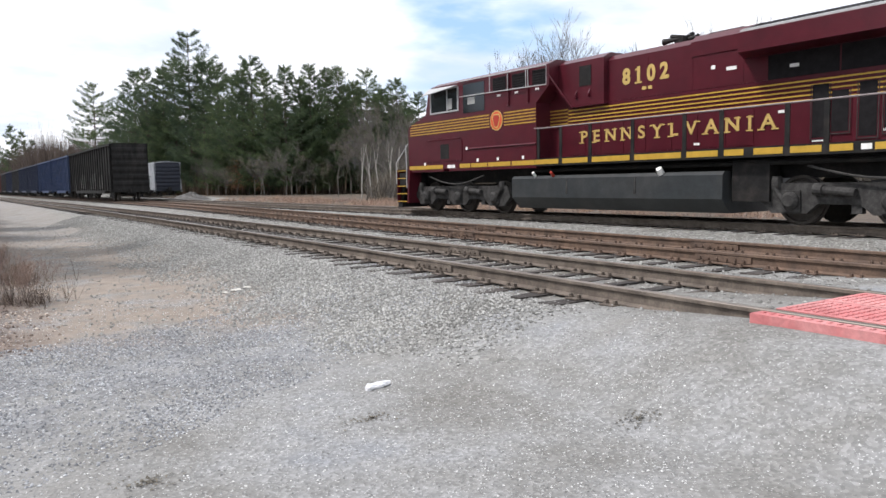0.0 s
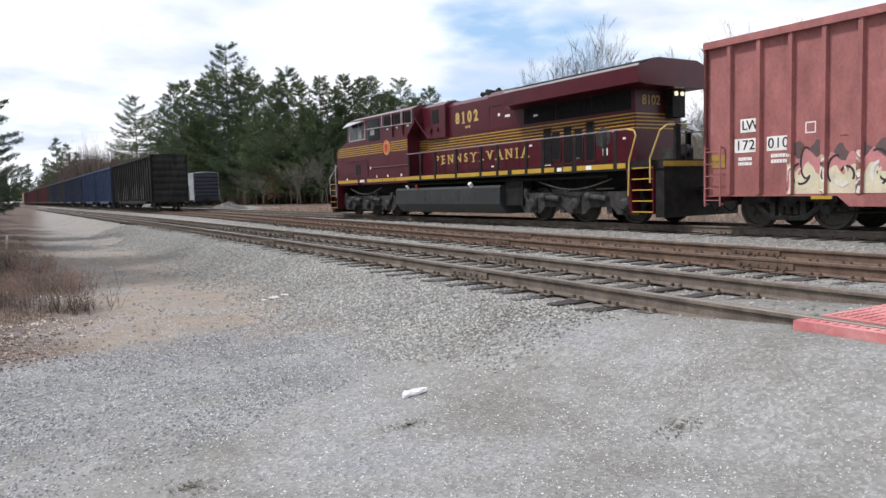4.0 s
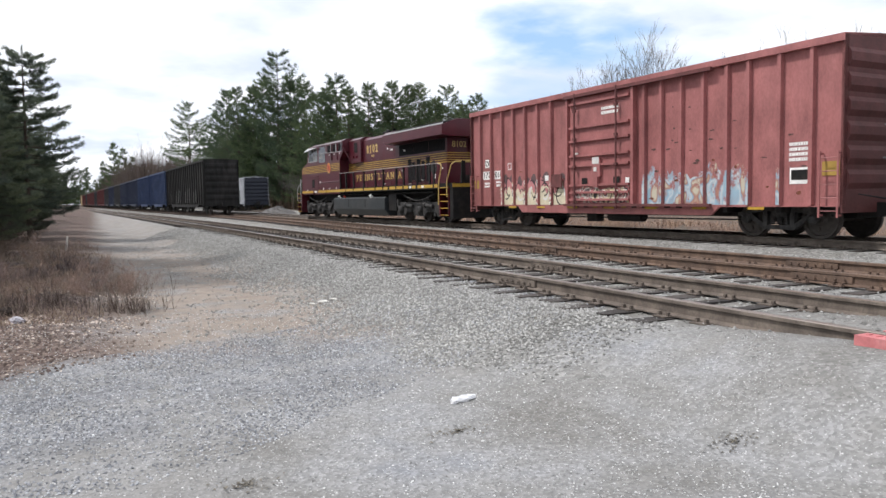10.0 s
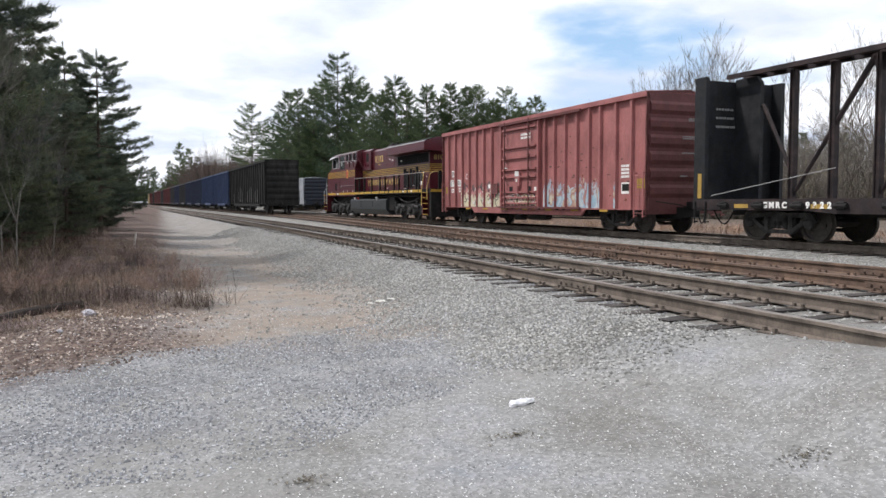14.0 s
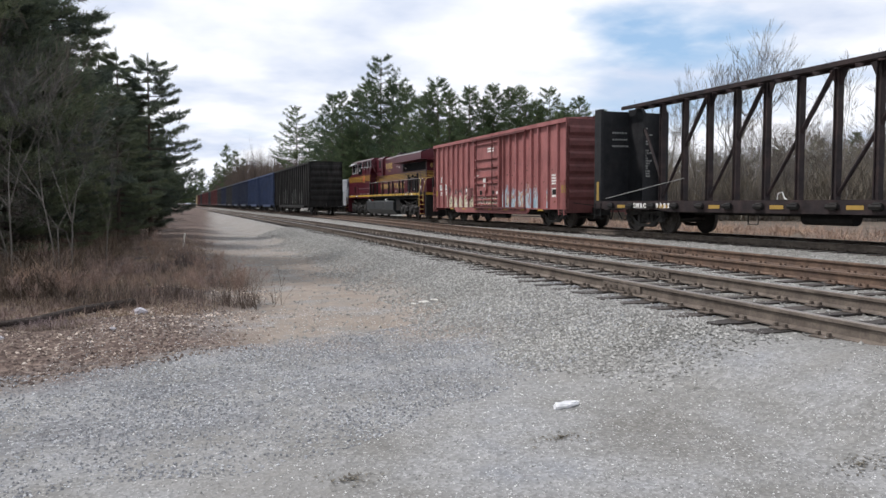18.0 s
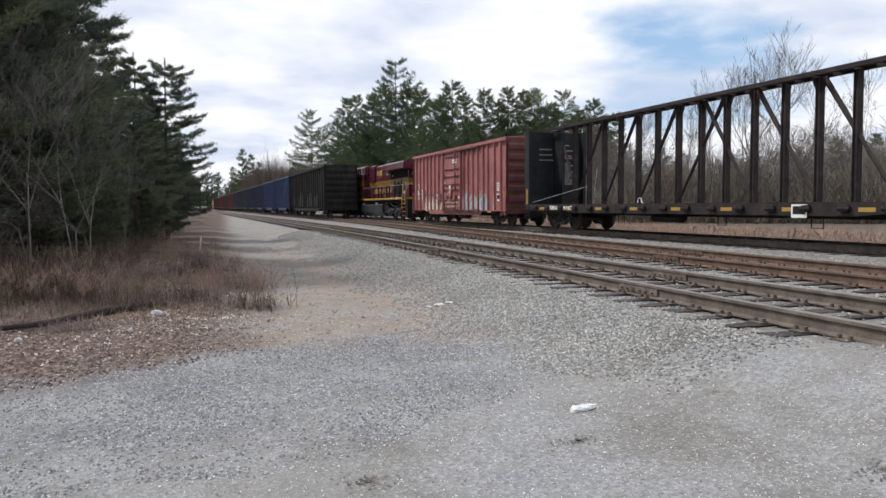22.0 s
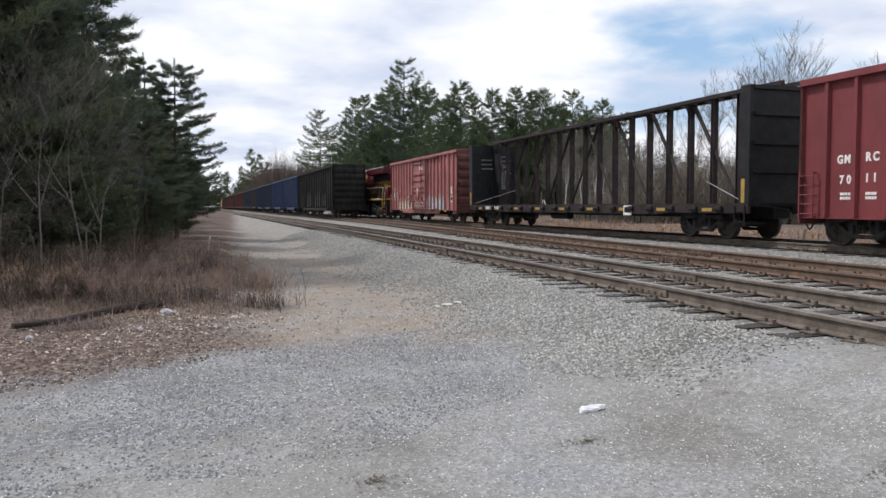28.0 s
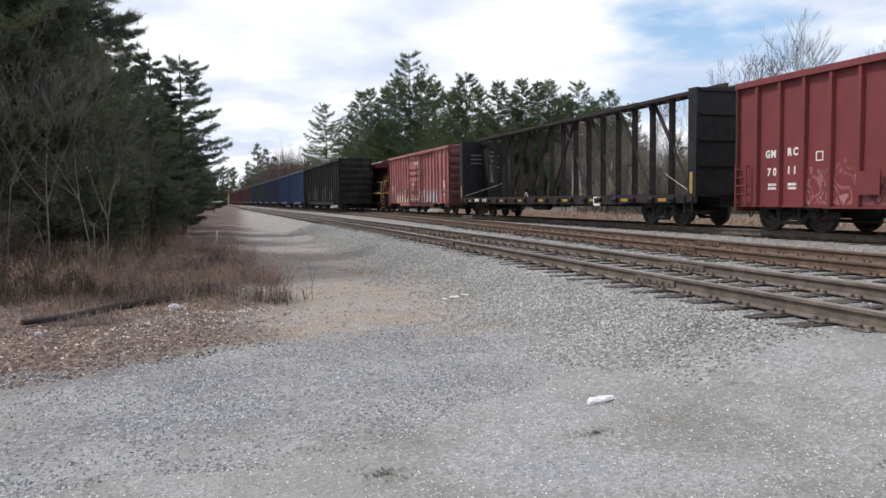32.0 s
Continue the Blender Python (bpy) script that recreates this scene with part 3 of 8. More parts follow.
TRACKS = [
    make_track("track_1", track_a, -40, 700, (5.0, 42), RAILRUST, RAILTOP, "nearest track with brown worn rails on rotted timber ties"),
    make_track("track_2", track_b, -40, 700, (1.0, 36), RAILORANGE, RAILORANGE, "middle siding with orange rusty rails on timber ties"),
    make_track("track_3", track_c, -60, 700, (2.0, 42), RAILRUST, RAILTOP, "far track that carries the rolling train"),
    make_track("track_4", track_d, 84, 125, (84, 84), RAILRUST, RAILRUST, "stub siding beside the pine wood"),
]


def make_joint_bars():
    for track, centre, spots in ((TRACKS[0], track_a, ((-1, 8.55), (1, 10.05), (-1, 17.9), (1, 21.0), (-1, 30.0), (1, 27.0))),
                                 (TRACKS[1], track_b, ((1, 7.9), (-1, 6.6), (1, 14.6), (-1, 13.3), (-1, 23.0), (1, 25.0)))):
        mat = RAILORANGE if track is TRACKS[1] else RAILRUST
        for side, y in spots:
            bm = bmesh.new()
            for s in (-1, 1):
                x = centre(y) + side * 0.753 + s * 0.024
                prism(bm, [(x - 0.016, 0.415), (x + 0.016, 0.415), (x + 0.016, 0.50), (x - 0.016, 0.50)], "y", y - 0.46, y + 0.46)
                for k in (-0.36, -0.22, -0.08, 0.08, 0.22, 0.36):
                    tube(bm, (x, y + k, 0.455), (x + s * 0.05, y + k, 0.455), 0.018, seg=6)
            part("joint_bar", bm, mat, track)


make_joint_bars()


def make_crossing():
    t = thing("rail_crossing", Matrix(), "faded red ribbed crossing panels bolted between the rails", "level crossing", kind="structure")
    for x0, x1 in ((5.14, 5.30), (5.48, 6.13), (6.15, 6.80)):
        for k in range(4):
            y1 = 3.52 - k * 1.9
            bm = bmesh.new()
            top = RAIL_TOP - 0.012
            low = 0.36 if x0 < 5 else 0.42
            prism(bm, [(x0, low), (x1, low), (x1, top), (x0 + (0.05 if x0 < 5 else 0), top)], "y", y1 - 1.88, y1)
            bevel(bm, 0.008)
            if k < 2:
                for i in range(int((x1 - x0 - 0.08) / 0.075)):
                    for j in range(24):
                        cx, cy = x0 + 0.09 + i * 0.075, y1 - 0.06 - j * 0.076
                        box(bm, cx - 0.026, cx + 0.026, cy - 0.012, cy + 0.012, top, top + 0.007)
            part("crossing_panel", bm, CROSSING, t)


make_crossing()

# ---- rolling stock: x from the track's centre, y from the car's middle, z from the rail ----
TRAIN, WHEELSETS = [], []


def wheelset(parent, y, radius, name="wheelset"):
    bm = bmesh.new()
    for s in (-1, 1):
        prof = [(0.09, s * 0.64), (0.16, s * 0.655), (radius - 0.10, s * 0.685), (radius - 0.07, s * 0.69), (radius + 0.025, s * 0.688), (radius + 0.025, s * 0.712), (radius, s * 0.725),
                (radius - 0.004, s * 0.82), (radius - 0.07, s * 0.82), (radius - 0.09, s * 0.775), (0.15, s * 0.765), (0.11, s * 0.80), (0.07, s * 0.82)]
        lathe(bm, prof, 0, 0, 0, "x", 28)
        for k in range(3):
            a = k * 2.094
            tube(bm, (s * 0.77, 0.24 * math.cos(a), 0.24 * math.sin(a)), (s * 0.80, 0.24 * math.cos(a), 0.24 * math.sin(a)), 0.045, seg=8)
    tube(bm, (-0.85, 0, 0), (0.85, 0, 0), 0.085, seg=12)
    ob = part(name, bm, WHEEL, parent, "worn steel wheels on an axle")
    home = pose(0, y, radius)
    ob.matrix_basis = home
    return ob, home, radius


def freight_truck(car, y, rolling, mat):
    bm = bmesh.new()
    for s in (-1, 1):
        x = s * 0.98
        # cast side frame: top chord, two diagonals, bottom chord, journal pedestals
        prism(bm, [(-1.10, 0.52), (-0.95, 0.72), (0.95, 0.72), (1.10, 0.52), (0.95, 0.46), (0.72, 0.58), (0.42, 0.62), (-0.42, 0.62), (-0.72, 0.58), (-0.95, 0.46)], "x", x - 0.07, x + 0.07)
        prism(bm, [(-0.92, 0.56), (-0.40, 0.20), (0.40, 0.20), (0.92, 0.56), (0.80, 0.60), (0.36, 0.30), (-0.36, 0.30), (-0.80, 0.60)], "x", x - 0.06, x + 0.06)
        for k in (-1, 1):
            box(bm, x - 0.07, x + 0.07, k * 0.36 - 0.06, k * 0.36 + 0.06, 0.25, 0.66)
            lathe(bm, [(0.12, 0), (0.12, s * 0.10), (0.08, s * 0.13)], x, k * 0.89, 0.45, "x", 12)
        for k in (-0.18, 0.0, 0.18):
            for j in range(5):
                lathe(bm, [(0.062, -0.02), (0.078, 0), (0.062, 0.02)], x + s * 0.01, k, 0.34 + j * 0.045, "z", 8)
    box(bm, -1.05, 1.05, -0.2, 0.2, 0.50, 0.74)
    for k in (-1, 1):
        tube(bm, (-0.8, k * 0.45, 0.42), (0.8, k * 0.45, 0.42), 0.05, seg=6)
    t = part("truck", bm, mat, car, "cast side frames with coil springs")
    t.matrix_basis = pose(0, y, 0)
    for k in (-0.89, 0.89):
        w = wheelset(t, k, 0.45)
        if rolling:
            WHEELSETS.append(w)
    return t


def coupler(car, y, s):
    bm = bmesh.new()
    prism(bm, [(-0.11, 0.76), (0.11, 0.76), (0.11, 0.98), (-0.11, 0.98)], "y", *sorted((y, y + s * 0.45)))
    prism(bm, [(-0.17, 0.72), (0.20, 0.72), (0.20, 1.02), (-0.17, 1.02)], "y", *sorted((y + s * 0.42, y + s * 0.68)))
    rod(bm, [(-0.11, y + s * 0.1, 0.8), (-0.45, y + s * 0.05, 0.9), (-1.3, y + s * 0.02, 1.0)], 0.016)
    part("coupler", bm, BLACK, car, "knuckle coupler with cut lever")
    hose = bmesh.new()
    pts = [Vector((0.3, y, 0.85)).lerp(Vector((0.1, y + s * 0.62, 0.72)), k / 8) + Vector((0, 0, -0.45 * math.sin(k / 8 * math.pi))) for k in range(9)]
    rod(hose, pts, 0.022)
    part("brake_hose", hose, BLACK, car)


def ladder(car, x, y0, y1, z0, z1, rungs, mat, name="ladder"):
    bm = bmesh.new()
    for y in (y0, y1):
        box(bm, x - 0.012, x + 0.012, y - 0.02, y + 0.02, z0, z1)
        for z in (z0 + 0.05, z1 - 0.05):
            box(bm, x, x + 0.12, y - 0.02, y + 0.02, z - 0.02, z + 0.02)
    for k in range(rungs):
        z = z0 + (z1 - z0) * (k + 0.5) / rungs
        tube(bm, (x, y0, z), (x, y1, z), 0.012, seg=6)
    return part(name, bm, mat, car)


def boxcar(name, m, half, sill, eave, peak, ribs, door, paint, end_paint, truck_y, label, rolling=False, width=1.5, group="", drop=0.24, step=0.25):
    car = thing(name, m, label, "freight car", group)
    w = width
    bm = bmesh.new()
    box(bm, -w + 0.10, w - 0.10, -half + 0.06, half - 0.06, sill, eave)
    body = part("body", bm, paint, car)
    for s in (-1, 1):
        for y in ribs:
            bm = bmesh.new()
            prism(bm, [(s * (w - 0.10), y - 0.060), (s * w, y - 0.045), (s * w, y + 0.045), (s * (w - 0.10), y + 0.060)], "z", sill + 0.02, eave - 0.12)
            part("rib", bm, paint, body)
        bm = bmesh.new()
        box(bm, min(s * (w - 0.12), s * (w + 0.03)), max(s * (w - 0.12), s * (w + 0.03)), -half, half, eave - 0.13, eave)
        part("top_chord", bm, paint, body)
        bm = bmesh.new()
        prism(bm, [(-half, sill), (half, sill), (half, sill - 0.02), (truck_y - 1.35, sill - 0.03), (truck_y - 1.6, sill - drop), (-truck_y + 1.6, sill - drop), (-truck_y + 1.35, sill - 0.03), (-half, sill - 0.02)],
              "x", *sorted((s * (w - 0.10), s * (w - 0.03))))
        part("side_sill", bm, paint, body)
        for y in (-half, half):
            bm = bmesh.new()
            box(bm, min(s * (w - 0.11), s * w), max(s * (w - 0.11), s * w), y - 0.05 if y > 0 else y, y if y > 0 else y + 0.05, sill, eave)
            part("corner_post", bm, paint, body)
    # roof with slight peak and cross ribs
    bm = bmesh.new()
    prism(bm, [(-w - 0.02, eave), (w + 0.02, eave), (w + 0.02, eave + 0.03), (0, peak), (-w - 0.02, eave + 0.03)], "y", -half, half)
    roof = part("roof", bm, paint, car)
    n = round(half * 2 / 1.2)
    for k in range(n):
        y = -half + (k + 0.5) * 2 * half / n
        bm = bmesh.new()
        prism(bm, [(-w + 0.2, eave + 0.03), (0, peak - 0.02), (w - 0.2, eave + 0.03), (w - 0.2, eave + 0.075), (0, peak + 0.03), (-w + 0.2, eave + 0.075)], "y", y - 0.05, y + 0.05)
        part("roof_rib", bm, paint, roof)
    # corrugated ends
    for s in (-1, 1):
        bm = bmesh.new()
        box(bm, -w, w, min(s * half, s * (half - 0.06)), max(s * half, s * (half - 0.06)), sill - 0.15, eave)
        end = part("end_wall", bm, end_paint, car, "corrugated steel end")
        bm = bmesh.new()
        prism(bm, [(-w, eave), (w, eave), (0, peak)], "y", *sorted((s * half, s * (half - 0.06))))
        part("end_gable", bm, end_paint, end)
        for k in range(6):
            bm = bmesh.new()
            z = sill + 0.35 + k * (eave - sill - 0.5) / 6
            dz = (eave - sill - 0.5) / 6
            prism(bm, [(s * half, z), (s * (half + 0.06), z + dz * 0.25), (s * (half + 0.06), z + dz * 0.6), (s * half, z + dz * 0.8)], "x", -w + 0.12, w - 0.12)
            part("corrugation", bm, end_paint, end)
        bm = bmesh.new()
        box(bm, -0.32, 0.32, s * half - 0.3, s * half + 0.3, sill - 0.25, sill + 0.06)
        part("striker", bm, BLACK, car)
        coupler(car, s * (half + 0.2), s)
        ladder(car, -w - 0.05, s * (half - 0.08), s * (half - 0.50), sill - step, sill + 1.15, 5, paint)
        ladder(car, w + 0.05, s * (half - 0.08), s * (half - 0.50), sill - step, sill + 1.15, 5, paint)
    bm = bmesh.new()
    box(bm, -0.35, 0.35, -half + 0.4, half - 0.4, sill - 0.30, sill)
    for k in range(9):
        y = -half + 1.6 + k * (2 * half - 3.2) / 8
        box(bm, -w + 0.12, w - 0.12, y - 0.06, y + 0.06, sill - 0.16, sill)
    tube(bm, (-0.9, -1.2, sill - 0.32), (-0.9, 0.2, sill - 0.32), 0.16, seg=12)
    rod(bm, [(-0.95, -truck_y + 1, sill - 0.35), (-0.95, truck_y - 1, sill - 0.38)], 0.02)
    box(bm, -1.05, -0.75, 0.7, 1.15, sill - 0.5, sill - 0.15)
    part("underframe", bm, BLACK, car, "black underframe with brake gear")
    if door:
        y0, y1 = door
        for s in (-1, 1):
            bm = bmesh.new()
            x0, x1 = sorted((s * (w - 0.10), s * (w - 0.02)))
            box(bm, x0, x1, y0 + 0.12, y1 - 0.12, sill + 0.05, eave - 0.22)
            d = part("door", bm, paint, car, "plug door with locking bars")
            for z in [sill + 0.05 + (eave - sill - 0.35) * k for k in (0.03, 0.10, 0.17, 0.36, 0.455, 0.60, 0.73, 0.96)]:
                bm = bmesh.new()
                a, b = sorted((s * (w - 0.02), s * (w + 0.06)))
                box(bm, a, b, y0 + 0.14, y1 - 0.14, z, z + 0.065)
                bevel(bm, 0.012)
                part("door_stiffener", bm, paint, d)
            # lock bars and tracks take the darker end paint: shadow of the door gear painted in
            for y in (y0 + 0.60, y1 - 0.46):
                bm = bmesh.new()
                tube(bm, (s * (w + 0.10), y, sill - 0.1), (s * (w + 0.10), y, eave - 0.08), 0.028, seg=8)
                for k in range(4):
                    box(bm, *sorted((s * (w + 0.06), s * (w + 0.13))), y - 0.06, y + 0.06, sill + 0.3 + k * 0.85, sill + 0.38 + k * 0.85)
                part("lock_bar", bm, end_paint, d)
            for z, h in ((eave - 0.20, 0.09), (sill - 0.02, 0.07)):
                bm = bmesh.new()
                box(bm, *sorted((s * (w + 0.005), s * (w + 0.10))), y0 - (y1 - y0) * 0.95, y1 + 0.1, z, z + h)
                part("door_track", bm, end_paint, d)
            for y in (y0, y1):
                bm = bmesh.new()
                box(bm, *sorted((s * (w - 0.10), s * (w + 0.05))), y - 0.05, y + 0.05, sill, eave - 0.13)
                part("door_post", bm, paint, d)
    for s in (-1, 1):
        freight_truck(car, s * truck_y, rolling, TRUCK if rolling else BLACK)
    return car


def stencil(car, x, y, z, w, h, rows, mat):
    """Rows of short bars: small writing too fine to read."""
    rng = random.Random(int((y + z) * 100))
    bm = bmesh.new()
    for r in range(rows):
        zz = z + h / 2 - (r + 0.5) * h / rows
        yy = y + w / 2
        while yy > y - w / 2:
            n = min(rng.uniform(0.035, 0.085), yy - (y - w / 2))
            box(bm, x - 0.003, x, yy - n * 0.8, yy, zz - h / rows * 0.33, zz + h / rows * 0.33)
            yy -= n
    part("stencil_block", bm, mat, car, "rows of small stencilled marks")["kind"] = "stuff"


def plate(car, name, x, y, z, w, h, mat, label="", t=0.004):
    bm = bmesh.new()
    box(bm, x - t, x, y - w / 2, y + w / 2, z - h / 2, z + h / 2)
    return part(name, bm, mat, car, label)


def at_start(y):
    return pose(track_c(y), y, RAIL_TOP, 0, 0, HEADING)


BOX_RIBS = [6.93, 6.18, 5.43, 4.70, 3.97, 3.23, 2.48, -1.80, -2.44, -3.14, -3.87, -4.60, -5.22, -6.06, -6.85]
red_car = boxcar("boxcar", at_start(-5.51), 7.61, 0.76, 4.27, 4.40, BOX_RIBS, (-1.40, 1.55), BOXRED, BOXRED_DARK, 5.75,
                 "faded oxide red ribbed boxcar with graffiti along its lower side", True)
TRAIN.append((red_car, -5.51))
XW = -1.505
plate(red_car, "stencil_panel", XW + 0.10, 6.47, 2.31, 0.42, 0.30, WHITE, "white stencilled panel")
for _k, _ch in enumerate("LW"):
    lettering("reporting_mark", _ch, 0.3, BLACK, red_car, on_side(XW + 0.094, 6.57 - 0.2 * _k, 2.31), label="black character on a white panel")
plate(red_car, "stencil_panel", XW + 0.10, 6.55, 1.87, 0.55, 0.31, WHITE, "white stencilled panel")
for _k, _ch in enumerate("172"):
    lettering("reporting_mark", _ch, 0.31, BLACK, red_car, on_side(XW + 0.094, 6.72 - 0.17 * _k, 1.87), label="black character on a white panel")
plate(red_car, "stencil_panel", XW + 0.10, 5.74, 1.87, 0.55, 0.31, WHITE, "white stencilled panel")
for _k, _ch in enumerate("010"):
    lettering("reporting_mark", _ch, 0.31, BLACK, red_car, on_side(XW + 0.094, 5.91 - 0.17 * _k, 1.87), label="black character on a white panel")
stencil(red_car, XW + 0.10, 6.55, 1.52, 0.36, 0.22, 2, WHITE)
stencil(red_car, XW + 0.10, 5.71, 1.55, 0.40, 0.24, 2, WHITE)
stencil(red_car, XW + 0.02, -0.42, 3.55, 0.75, 0.26, 2, WHITE)
stencil(red_car, XW + 0.10, -6.53, 1.95, 0.50, 0.45, 4, WHITE)
plate(red_car, "stencil_panel", XW + 0.10, -6.55, 1.42, 0.50, 0.36, WHITE, "white framed inspection panel")
plate(red_car, "inspection_panel", XW + 0.095, -6.55, 1.44, 0.42, 0.22, BLACK)
plate(red_car, "placard_card", XW + 0.075, 2.75, 1.66, 0.2, 0.17, WHITE, "white card", 0.004)
plate(red_car, "placard_board", XW + 0.02, 2.12, 1.55, 0.52, 0.42, BOXRED_DARK, "small steel placard board", 0.03)
for _y in (7.28, -7.28):
    plate(red_car, "safety_patch", XW + 0.095, _y, 1.55, 0.40, 0.30, DULLYELLOW, "dull yellow reflective patch")
for _k in range(7):
    plate(red_car, "sill_stripe", XW + 0.01, 4.71 - _k * 1.7, 0.70, 0.45, 0.06, YELLOW, "yellow reflective strip")

DEEP_RIBS = [6.85 - 0.832 * k for k in range(7)] + [-(6.85 - 0.832 * k) for k in range(7)]
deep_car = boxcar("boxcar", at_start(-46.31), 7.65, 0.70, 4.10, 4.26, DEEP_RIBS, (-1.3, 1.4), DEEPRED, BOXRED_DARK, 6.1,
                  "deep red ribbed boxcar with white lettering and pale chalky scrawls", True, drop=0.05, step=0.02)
TRAIN.append((deep_car, -46.31))
for _txt, _y, _z, _s in (("GM", 6.36, 2.08, 0.27), ("RC", 5.59, 2.10, 0.27), ("70", 6.31, 1.60, 0.27), ("11", 5.61, 1.62, 0.27)):
    for _k, _ch in enumerate(_txt):
        lettering("reporting_mark", _ch, _s, WHITE, deep_car, on_side(XW + 0.10, _y + 0.12 - 0.205 * _k, _z), label="white stencilled letter", bold=0.011, stretch=0.85)
stencil(deep_car, XW + 0.10, 6.31, 1.22, 0.30, 0.20, 2, WHITE)
stencil(deep_car, XW + 0.10, 5.61, 1.22, 0.30, 0.20, 2, WHITE)


def spray_paint(name, palette, scale, seed, base, blend="CONSTANT"):
    """Sprayed lettering: bands of colour with dark outlines that swirl without making words."""
    m = bpy.data.materials.new(name)
    m.use_nodes = True
    nt = m.node_tree
    b = nt.nodes["Principled BSDF"]
    b.inputs["Roughness"].default_value = 0.55
    coord = nt.nodes.new("ShaderNodeTexCoord")
    mp = nt.nodes.new("ShaderNodeMapping")
    mp.inputs["Location"].default_value = (seed, seed * 1.7, seed * 0.6)
    mp.inputs["Scale"].default_value = (1, 1.0, 0.75)
    nt.links.new(coord.outputs["Object"], mp.inputs[0])
    n = nt.nodes.new("ShaderNodeTexNoise")
    n.inputs["Scale"].default_value, n.inputs["Detail"].default_value, n.inputs["Distortion"].default_value = scale, 1.0, 0.9
    nt.links.new(mp.outputs[0], n.inputs["Vector"])
    r = nt.nodes.new("ShaderNodeValToRGB")
    r.color_ramp.interpolation = blend
    while len(r.color_ramp.elements) < len(palette):
        r.color_ramp.elements.new(0.5)
    for e, (pos, c) in zip(r.color_ramp.elements, palette):
        e.position, e.color = pos, (*c, 1)
    nt.links.new(n.outputs[0], r.inputs[0])
    wear = nt.nodes.new("ShaderNodeTexNoise")
    wear.inputs["Scale"].default_value, wear.inputs["Detail"].default_value = 5.0, 8.0
    wear.inputs["Roughness"].default_value = 0.7
    nt.links.new(mp.outputs[0], wear.inputs["Vector"])
    wr = nt.nodes.new("ShaderNodeValToRGB")
    wr.color_ramp.elements[0].position, wr.color_ramp.elements[1].position = 0.52, 0.62
    # the spray thins out towards its upper edge
    sep = nt.nodes.new("ShaderNodeSeparateXYZ")
    nt.links.new(coord.outputs["Object"], sep.inputs[0])
    rise = nt.nodes.new("ShaderNodeMapRange")
    rise.inputs[1].default_value, rise.inputs[2].default_value = 1.05, 1.9
    rise.inputs[3].default_value, rise.inputs[4].default_value = -0.04, 0.16
    nt.links.new(sep.outputs[2], rise.inputs[0])
    worn = nt.nodes.new("ShaderNodeMath")
    nt.links.new(wear.outputs[0], worn.inputs[0]), nt.links.new(rise.outputs[0], worn.inputs[1])
    nt.links.new(worn.outputs[0], wr.inputs[0])
    mx = nt.nodes.new("ShaderNodeMix")
    mx.data_type = "RGBA"
    nt.links.new(wr.outputs[0], mx.inputs[0]), nt.links.new(r.outputs[0], mx.inputs[6])
    mx.inputs[7].default_value = (*base, 1)
    nt.links.new(mx.outputs[2], b.inputs["Base Color"])
    return m


OXIDE = (0.300, 0.110, 0.104)
TAG_CREAM = spray_paint("cream and pink sprayed tag", [(0.0, (0.05, 0.045, 0.045)), (0.36, (0.62, 0.56, 0.36)), (0.44, (0.70, 0.66, 0.58)), (0.50, (0.08, 0.06, 0.06)), (0.535, (0.55, 0.22, 0.22)), (0.58, (0.66, 0.62, 0.55)), (0.66, (0.12, 0.10, 0.10))], 2.6, 3.1, OXIDE)
TAG_BLUE = spray_paint("pale blue and white sprayed tag", [(0.0, OXIDE), (0.38, (0.28, 0.42, 0.50)), (0.47, (0.50, 0.53, 0.53)), (0.53, (0.24, 0.40, 0.50)), (0.59, (0.36, 0.17, 0.12)), (0.66, (0.50, 0.47, 0.36))], 2.2, 7.7, OXIDE, "LINEAR")
TAG_CHALK = spray_paint("pale pink chalky scrawl", [(0.0, (0.18, 0.037, 0.04)), (0.40, (0.30, 0.12, 0.12)), (0.46, (0.18, 0.037, 0.04)), (0.53, (0.36, 0.19, 0.19)), (0.57, (0.19, 0.04, 0.042)), (0.64, (0.32, 0.14, 0.14))], 1.9, 11.3, (0.18, 0.037, 0.04))


def tag_panels(car, bays, x, z0, tops, mat, label):
    rng = random.Random(len(bays))
    for (y0, y1), top in zip(bays, tops):
        bm = bmesh.new()
        n = 7
        prof = [(y0, z0), (y1, z0)] + [(y1 + (y0 - y1) * k / (n - 1), top + rng.uniform(-0.14, 0.12)) for k in range(n)]
        prism(bm, prof, "x", x - 0.003, x)
        part("graffiti", bm, mat, car, label)


def bays_of(ribs, lo, hi):
    r = sorted(y for y in ribs if lo - 0.01 <= y <= hi + 0.01)
    return [(a + 0.062, b - 0.062) for a, b in zip(r, r[1:])]


CREAM = plain("cream spray paint", (0.60, 0.55, 0.40), 0.6)
PINK = plain("dusty pink spray paint", (0.48, 0.20, 0.20), 0.6)
INK = plain("black spray paint", (0.035, 0.028, 0.03), 0.5)
CLEAN = plain("white spray paint", (0.62, 0.61, 0.58), 0.6)


